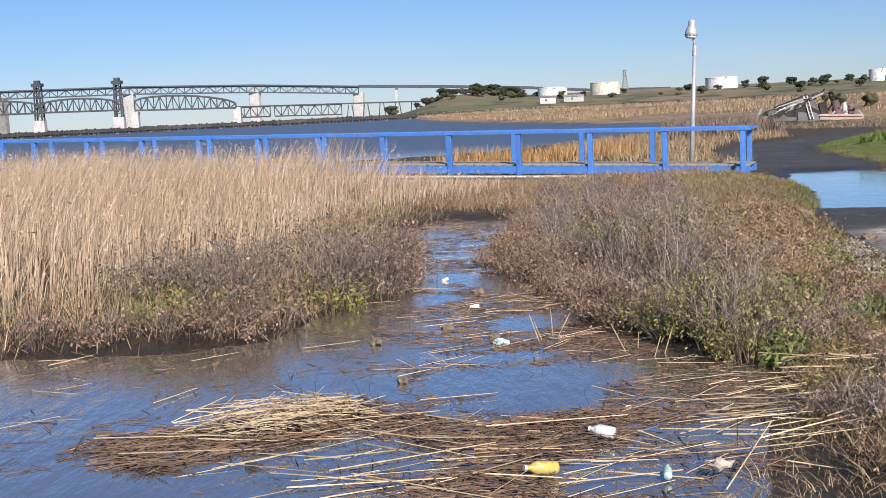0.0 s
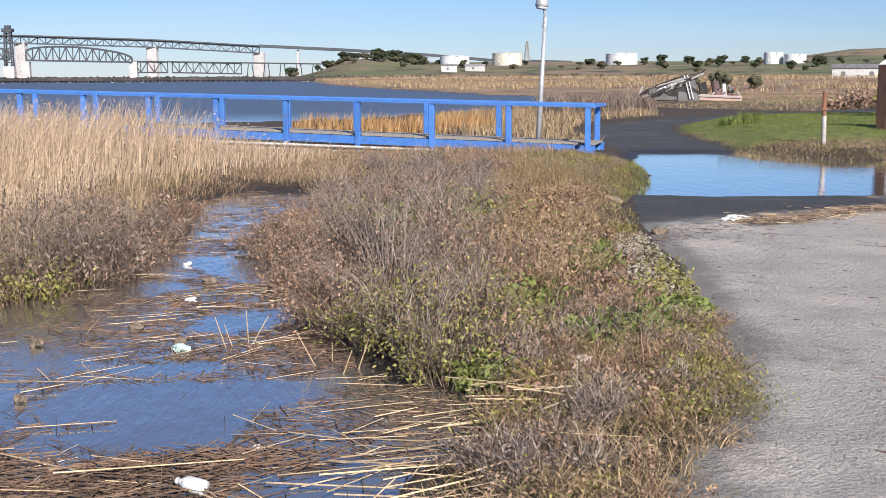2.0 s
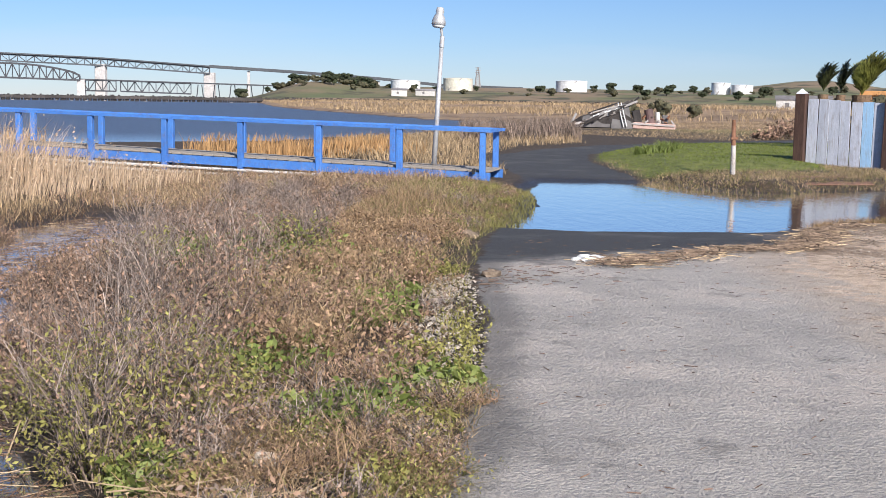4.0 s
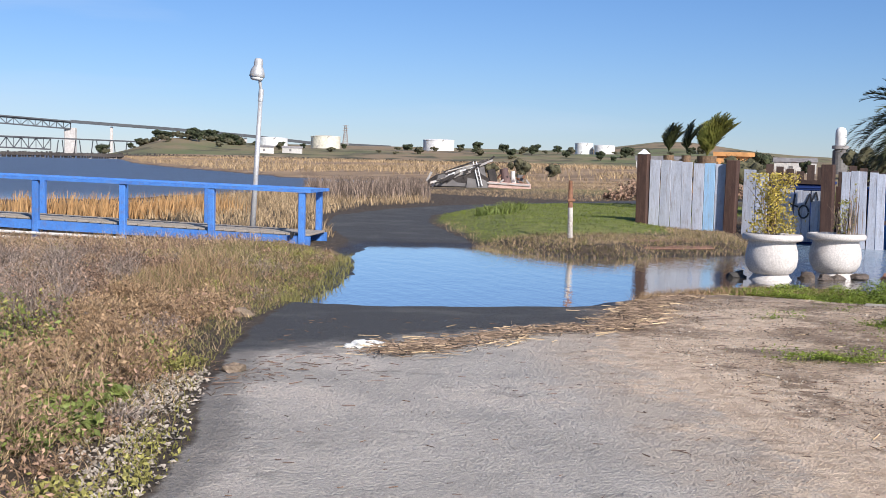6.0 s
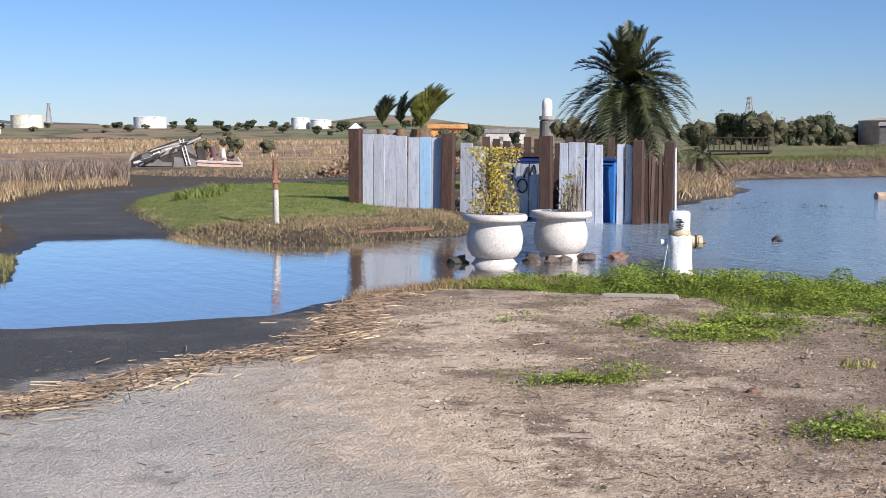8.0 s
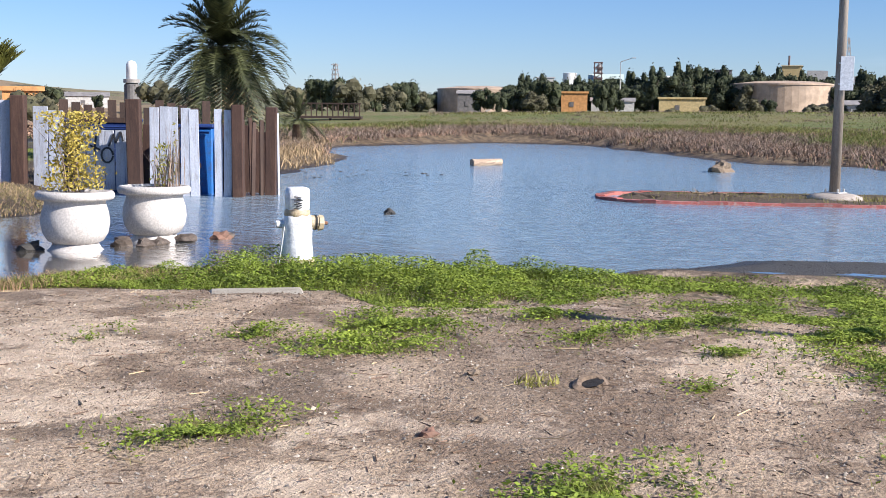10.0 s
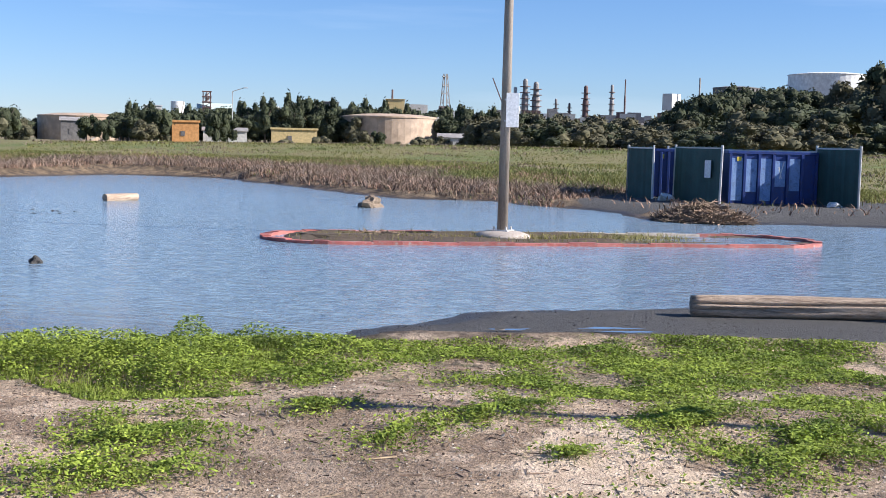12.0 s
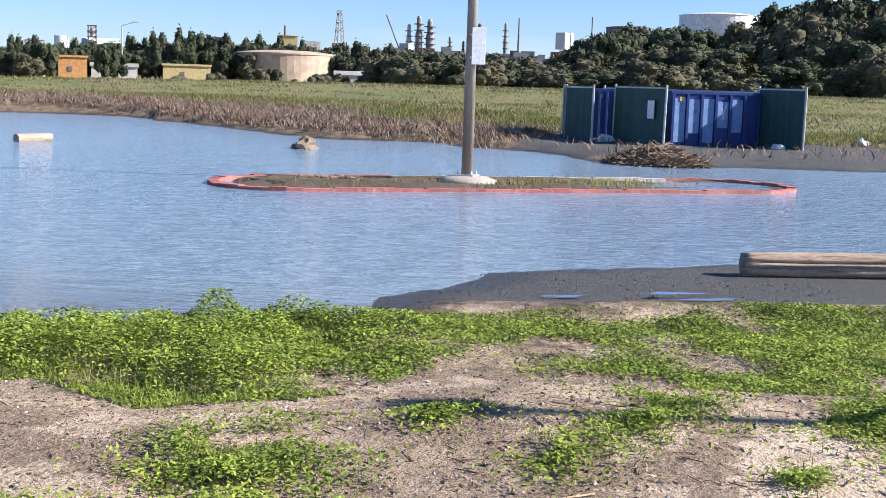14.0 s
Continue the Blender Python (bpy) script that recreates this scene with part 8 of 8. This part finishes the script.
q = scatter(np.array([(11.7, 16.2), (12.5, 15.7), (13.0, 16.3), (12.3, 16.9)]), 2600)
clover("broad_weeds", q, 0.09, "grey-green broad-leaved weeds round the hydrant", 0.03, M_GREENLEAF)
q = scatter(np.array([(14.3, 14.9), (14.75, 14.8), (14.8, 15.2), (14.4, 15.3)]), 500)
clover("broad_weeds", q, 0.10, "dark broad-leaved weeds at the flood's edge", 0.035, M_GREENLEAF)
PATCHES = ((10.85, 13.35, 0.62, 5200), (11.45, 13.75, 0.5, 4200), (8.88, 12.36, 0.36, 2000), (9.46, 10.56, 0.40, 2000), (12.75, 10.7, 0.75, 6500), (13.2, 11.3, 0.55, 4200), (12.0, 12.55, 0.4, 1500), (12.9, 12.3, 0.5, 2600), (13.3, 10.4, 0.6, 3800), (12.6, 12.3, 0.25, 600),
           (10.4, 14.0, 0.25, 500), (9.7, 14.6, 0.2, 300), (10.7, 15.3, 0.2, 300), (12.1, 11.6, 0.2, 400), (11.0, 9.9, 0.4, 900), (13.6, 9.8, 0.7, 5000), (12.3, 13.2, 0.3, 700), (11.2, 11.2, 0.2, 250))
for x, y, r0, k in PATCHES:
    a, r = rng.uniform(0, 2 * np.pi, k), r0 * np.abs(rng.normal(0, 0.55, k))
    q = np.stack([x + 1.25 * r * np.cos(a), y + 0.8 * r * np.sin(a)], 1)
    q = np.concatenate([q, q + rng.normal(0, 0.012, q.shape)])
    q = q[(wave(q, 5.0, x) + 0.5 * wave(q, 13.0, y) + 0.25 * rng.normal(size=len(q))) > -0.15]
    clover("clover_patch", q, 0.02 + 0.06 * np.clip(0.6 + wave(q, 7.0, y), 0, 1), "low patch of green clover on the dirt lot", 0.014)
    m = q[:: 7]
    grass_field("clover_patch_grass", m, rng.uniform(0.03, 0.09, len(m)), rng.uniform(0.003, 0.006, len(m)), 0.6, M_OLIVE, "thin grass on the dirt lot", "grass")
q = scatter(np.array([(10.52, 11.86), (10.74, 11.76), (10.78, 11.96), (10.58, 12.02)]), 90)
grass_field("pale_weed", q, rng.uniform(0.03, 0.09, 90), rng.uniform(0.008, 0.014, 90), 0.5, M_LEAFY, "pale grey-green weed beside a burrow", "weed")


def burrow(x, y):
    root = thing("burrow", pose(x, y, ground_z(x, y) + 0.004, 0, 0, 20), "dark animal burrow in the dirt", "burrow")
    bm = bmesh.new()
    rings = []
    for r, z in ((0.13, 0.0), (0.10, 0.014), (0.075, 0.010), (0.06, -0.02), (0.055, -0.015)):
        rings.append([bm.verts.new((1.25 * r * (1 + 0.2 * math.sin(3 * a + r * 9)) * math.cos(a), 0.7 * r * math.sin(a), z + 0.02 * math.sin(a + 0.4))) for a in [2 * math.pi * i / 24 for i in range(24)]])
    for p, q2 in zip(rings[:3], rings[1:4]):
        for i in range(24):
            bm.faces.new((p[i], p[(i + 1) % 24], q2[(i + 1) % 24], q2[i]))
    part("spoil_rim", bm, M_CRUMB, root)
    # flat disc over the pit; the shade inside is put into its black
    bm = bmesh.new()
    bm.faces.new([bm.verts.new((0.115 * math.cos(2 * math.pi * i / 20), 0.055 * math.sin(2 * math.pi * i / 20), 0.012)) for i in range(20)])
    part("mouth", bm, M_HOLE, root, "flat black disc with the burrow's shade as its colour")
    return root


burrow(10.86, 11.68)


# ---- litter, straw and stones ----
def flat_dirs(n, main, spread):
    a = rng.normal(main, spread, n)
    return np.stack([np.cos(a), np.sin(a), rng.normal(0, 0.05, n)], 1)


def straw(name, p, main, spread, length, radius, mat, label, lift=0.02, z=None):
    n = len(p)
    c = with_z(p)
    c[:, 2] = (np.maximum(c[:, 2], WATER) if z is None else z) + rng.uniform(0.2, 1, n) * lift
    v, f = sticks(c, flat_dirs(n, main, spread), rng.uniform(*length, n), rng.uniform(*radius, n))
    return from_arrays(name, v, f, mat, label, "straw")


MAT = np.array([(-1.75, 6.5), (-1.3, 6.0), (-0.4, 5.3), (0.5, 5.1), (1.2, 5.5), (1.0, 6.3), (0.2, 6.6), (-0.8, 6.9)])
p = scatter(MAT, 60)
straw("straw_mat", p, -0.12, 0.5, (0.2, 0.9), (0.002, 0.0045), M_STRAW, "floating mat of broken straw-coloured reed stalks", 0.05)
p = scatter(MAT, 2600, -0.3)
p = p[wave(p, 2.3, 4.0) + 0.3 * wave(p, 6.0, 1.0) > 0.12]
straw("wet_straw_mat", p, -0.1, 0.75, (0.08, 0.5), (0.002, 0.0045), M_STRAWDARK, "wet brown reed stalks floating in the channel", 0.03)
HUMP = np.array([(-1.5, 6.55), (-1.0, 6.4), (-0.45, 6.7), (-0.6, 7.05), (-1.2, 7.05)])
p = scatter(HUMP, 220)
straw("straw_hump", p, 0.15, 1.0, (0.15, 0.55), (0.002, 0.004), M_STRAW, "low hump of dry reed stalks in the channel", 0.10)
SHORE = np.array([(1.2, 5.6), (1.7, 5.2), (2.4, 5.9), (2.9, 7.0), (2.7, 7.5), (2.0, 7.45), (1.5, 6.6)])
p = scatter(SHORE, 70)
straw("shore_straw", p, 0.35, 0.5, (0.2, 0.9), (0.002, 0.0045), M_STRAW, "long dry reed stalks washed up on the bank", 0.07)
p = scatter(np.array([(1.0, 4.2), (1.6, 3.8), (2.2, 4.7), (2.7, 5.8), (2.0, 6.6), (1.5, 5.8)]), 2600)
grass_field("bank_thatch", p, rng.uniform(0.02, 0.10, len(p)), rng.uniform(0.003, 0.007, len(p)), 1.2, M_DRYGRASS, "matted dead grass on the near bank", "dry grass")
q = scatter(CHANNEL, 52000)
q = q[(q[:, 0] > -5) & (q[:, 1] > 3.6)]
w = np.clip((q[:, 0] + 0.9) / 1.4, 0.12, 1) * np.clip(1.15 - np.abs(q[:, 1] - 9.5) / 9.0, 0.25, 1)
q = q[(rng.uniform(0, 1, len(q)) < w) & (wave(q, 1.7, 2.0) > -0.45)]
q = q[wave(q, 3.1, 5.0) > -0.3]
straw("drifting_stalks", q, 0.1, 1.3, (0.03, 0.24), (0.0015, 0.0035), M_STRAWDARK, "dark reed stalks drifting in the channel", 0.012, WATER)
q = q[rng.uniform(0, 1, len(q)) < 0.07]
straw("pale_stalks", q, 0.2, 0.8, (0.1, 0.5), (0.0015, 0.0035), M_STRAW, "pale reed stalks drifting in the channel", 0.03, WATER)
q = scatter(CHANNEL, 3000)
q = q[(q[:, 0] > -4) & (q[:, 1] > 4) & (wave(q, 2.1, 6.0) > 0.15)][:420]
grass_field("stubble", q, rng.uniform(0.12, 0.3, len(q)), rng.uniform(0.004, 0.007, len(q)), 0.5, M_STRAWDARK, "stubble of broken stalks standing in the channel", "stubble")
for x, y, s in ((-0.54, 8.95, 0.045), (0.35, 8.95, 0.035), (0.0, 9.4, 0.05), (0.3, 11.2, 0.05), (-0.3, 7.6, 0.035)):
    ob = mesh_ob("root_clump", rough_blob(s, Matrix.Diagonal((1, 0.9, 0.9, 1)), 0.6, 2, 2.2, x), M_ROCK)
    ob.location = (x, y, WATER + s * 0.25)
    tagged(ob, "dark muddy root clump standing in the channel", "root clump", "root clumps")
for k in range(9):
    x, y = (1.35 + 0.1 * math.sin(k * 2), 8.0 + 0.12 * k) if k < 5 else (0.55 + 0.1 * k * 0.3, 8.3 + 0.08 * k)
    bm = bmesh.new()
    tube((0, 0, -0.1), (0.16 * math.sin(k * 1.9 + 0.6), 0.08 * math.cos(k), 0.13 + 0.04 * (k % 3)), 0.005, 0.003, 5, bm)
    ob = mesh_ob("broken_stalk", bm, M_STRAW)
    ob.location = (x, y, WATER)
    tagged(ob, "pale broken reed stalk standing in the channel", "stalk", "broken stalks")


def bottle(x, y, z, L, r, rz, mat, name, label):
    root = thing(name, pose(x, y, z, 0, 82, rz), label, "bottle", "floating litter")
    part("body", lathe([(r * 0.85, 0), (r, L * 0.06), (r, L * 0.62), (r * 0.8, L * 0.72), (r * 0.38, L * 0.85), (r * 0.36, L * 0.92)], 14), mat, root, smooth=True)
    part("cap", lathe([(r * 0.42, L * 0.92), (r * 0.42, L), (r * 0.3, L)], 12), M_TRASHW, root)
    return root


bottle(0.48, 5.50, WATER + 0.035, 0.17, 0.032, 200, M_YELLOWPL, "plastic_bottle", "yellow and white plastic bottle caught in the straw")
bottle(0.83, 6.05, WATER + 0.03, 0.14, 0.034, 155, M_TRASHW, "crushed_bottle", "crushed white plastic bottle caught in the straw")
bottle(0.96, 5.30, WATER + 0.03, 0.11, 0.02, 80, M_TEAL, "clear_bottle", "pale clear plastic bottle in the straw")
for x, y, z, s, mt, nm, lb in ((0.39, 8.72, WATER, 0.065, M_TEAL, "paper_cup", "pale teal cup floating in the channel"), (0.25, 10.4, WATER, 0.05, M_TRASHW, "foam_piece", "white foam piece in the channel"),
                               (0.0, 12.2, WATER, 0.05, M_TRASHW, "foam_piece", "white foam piece in the channel"), (1.0, 6.65, WATER, 0.035, M_TRASHW, "foam_piece", "white foam piece in the channel"), (1.2, 5.3, -0.15, 0.06, M_STONE, "paper_scrap", "grey paper scrap in the straw"),
                               (2.65, 7.40, -0.05, 0.10, M_STONE, "paper_scrap", "crumpled pinkish paper scrap on the bank"), (-1.87, 9.6, -0.12, 0.11, M_STRAW, "husk", "pale dry husk on the channel bank"), (-1.0, 5.85, WATER, 0.05, M_BLACKTOPBIT, "foam_piece", "dark rubber scrap in the straw")):
    s *= 0.6
    ob = mesh_ob(nm, rough_blob(s, Matrix.Diagonal((1.3, 0.9, 0.7, 1)), 0.6, 2, 2.0, x * 3), mt)
    ob.location = (x, y, z + s * 0.4)
    tagged(ob, lb, nm.replace("_", " "))


def torn_wrapper(x, y):
    root = thing("torn_wrapper", pose(x, y, ground_z(x, y)) @ Matrix.Diagonal((0.6, 0.6, 0.5, 1)), "crumpled white and green plastic wrapper on the path", "wrapper")
    for i, (dx, dy, s, mt) in enumerate(((0, 0, 0.10, M_TRASHW), (0.13, 0.02, 0.085, M_TRASHW), (0.02, 0.05, 0.06, M_TRASHG), (-0.15, -0.03, 0.06, M_TRASHW), (0.2, 0.06, 0.05, M_TRASHW))):
        part("film" if mt is M_TRASHW else "print", rough_blob(s, Matrix.Translation((dx, dy, s * 0.35)) @ Matrix.Diagonal((1.4, 0.9, 0.6, 1)), 0.9, 2, 2.6, 4.0 + i), mt, root, "" if mt is M_TRASHW else "green printed film")
    return root


torn_wrapper(5.38, 13.25)

WRACK = [(5.5, 13.0), (6.0, 13.25), (6.9, 13.85), (7.8, 14.15), (8.3, 14.9), (8.6, 15.5), (9.0, 16.4), (9.8, 17.0)]


def along(line, n, spread):
    t = rng.uniform(0, len(line) - 1, n)
    i = t.astype(int)
    L = np.array(line)
    return L[i] + (L[i + 1] - L[i]) * (t - i)[:, None] + rng.normal(0, 1, (n, 2)) * spread


straw("wrack_line", along(WRACK, 3200, 0.12), 0.5, 0.8, (0.03, 0.17), (0.002, 0.005), M_BRUSH, "line of brown straw wrack left by the flood", 0.04)
straw("wrack_line_straw", along(WRACK, 260, 0.2), 0.5, 0.8, (0.04, 0.25), (0.003, 0.006), M_STRAW, "pale straw bits left by the flood", 0.03)
straw("wrack_chips", along([(3.6, 11.4), (4.4, 12.3), (5.2, 12.7)], 170, 0.25), 0.4, 1.1, (0.03, 0.11), (0.002, 0.004), M_STRAWDARK, "dark twig bits on the path", 0.01)
LOTALL = np.array([(7.3, 9), (7.6, 13), (9.3, 16.4), (11.4, 16.6), (13.5, 14.6), (16, 11), (14, 8)])
q = scatter(LOTALL, 1300)
straw("ground_twigs", q, 0.3, 1.2, (0.015, 0.11), (0.0015, 0.004), M_STRAWDARK, "scattered dark twigs on the dirt lot", 0.006)
q = scatter(LOTALL, 110)
straw("ground_straw", q, 0.3, 1.2, (0.03, 0.2), (0.002, 0.005), M_STRAW, "scattered pale straw on the dirt lot", 0.008)
q = scatter(np.array([(3.4, 5), (6.8, 5), (7.2, 13), (8, 15), (5, 15), (4.2, 11)]), 330)
straw("path_twigs", q, 0.3, 1.2, (0.01, 0.08), (0.0015, 0.0035), M_STRAWDARK, "scattered dark twigs on the path", 0.005)
q = scatter(LOTALL, 10000)
q = q[wave(q, 1.6, 3.0) + 0.5 * wave(q, 5.0, 1.0) > -0.3]
v, f = pebbles(with_z(q, 0.002), np.abs(rng.normal(0, 1, len(q))) * 0.005 + 0.003)
from_arrays("dirt_crumbs", v, f, M_CRUMB, "dark crumbs of earth on the dirt lot", "gravel")
q = scatter(LOTALL, 22000)
c = with_z(q, 0.001)
v, f = pebbles(c, np.abs(rng.normal(0, 1, len(q))) * 0.0045 + 0.002)
from_arrays("gravel", v, f, M_STONE, "loose small gravel on the dirt lot", "gravel")
q = along([(2.95, 7.9), (3.35, 8.6), (3.6, 9.6), (3.8, 11.0), (4.05, 12.2)], 2000, 0.15)
q = q[dpath(q) > 0.0]
c = with_z(q, 0.01)
v, f = pebbles(c, rng.uniform(0.006, 0.021, len(q)))
from_arrays("shell_gravel", v, f, M_STONE, "pale shell gravel between weeds and path", "gravel")
q = scatter(LOT, 4000)
q = q[(q[:, 0] < 18.2)]
c = with_z(q, 0.0)
c = c[c[:, 2] > WATER - 0.01]
v, f = pebbles(c, rng.uniform(0.005, 0.018, len(c)))
from_arrays("blacktop_gravel", v, f, M_BLACKTOPBIT, "loose dark gravel on the wet lot", "gravel")
for i, (x, y, s) in enumerate(((9.54, 11.59, 0.035), (9.9, 11.6, 0.025), (10.6, 12.3, 0.03), (4.62, 15.35, 0.08), (4.35, 12.3, 0.06))):
    ob = mesh_ob("stone", rough_blob(s, Matrix.Diagonal((1.3, 1, 0.7, 1)), 0.5, 2, 2, i), M_TERRA if i == 0 else M_ROCK)
    ob.location = (x, y, ground_z(x, y) + s * 0.3)
    tagged(ob, "reddish brick fragment on the dirt" if i == 0 else "brown stone on the ground", "stone", "loose stones")

q = np.array([(ISL_A + (ISL_B - ISL_A) * float(t) + Vector((float(u), float(w), 0)))[:2] for t, u, w in zip(rng.uniform(0, 0.8, 2600), rng.normal(0, 0.5, 2600), rng.normal(0, 0.4, 2600))])
n = len(q)
base = np.concatenate([q, np.full((n, 1), WATER + 0.02)], 1)
v, f = blades(base, rng.uniform(0.04, 0.13, n), rng.uniform(0.008, 0.018, n), rng.normal(0, 0.05, (n, 2)))
from_arrays("island_grass", v, f, M_OLIVE, "thin olive grass on the traffic island", "grass")
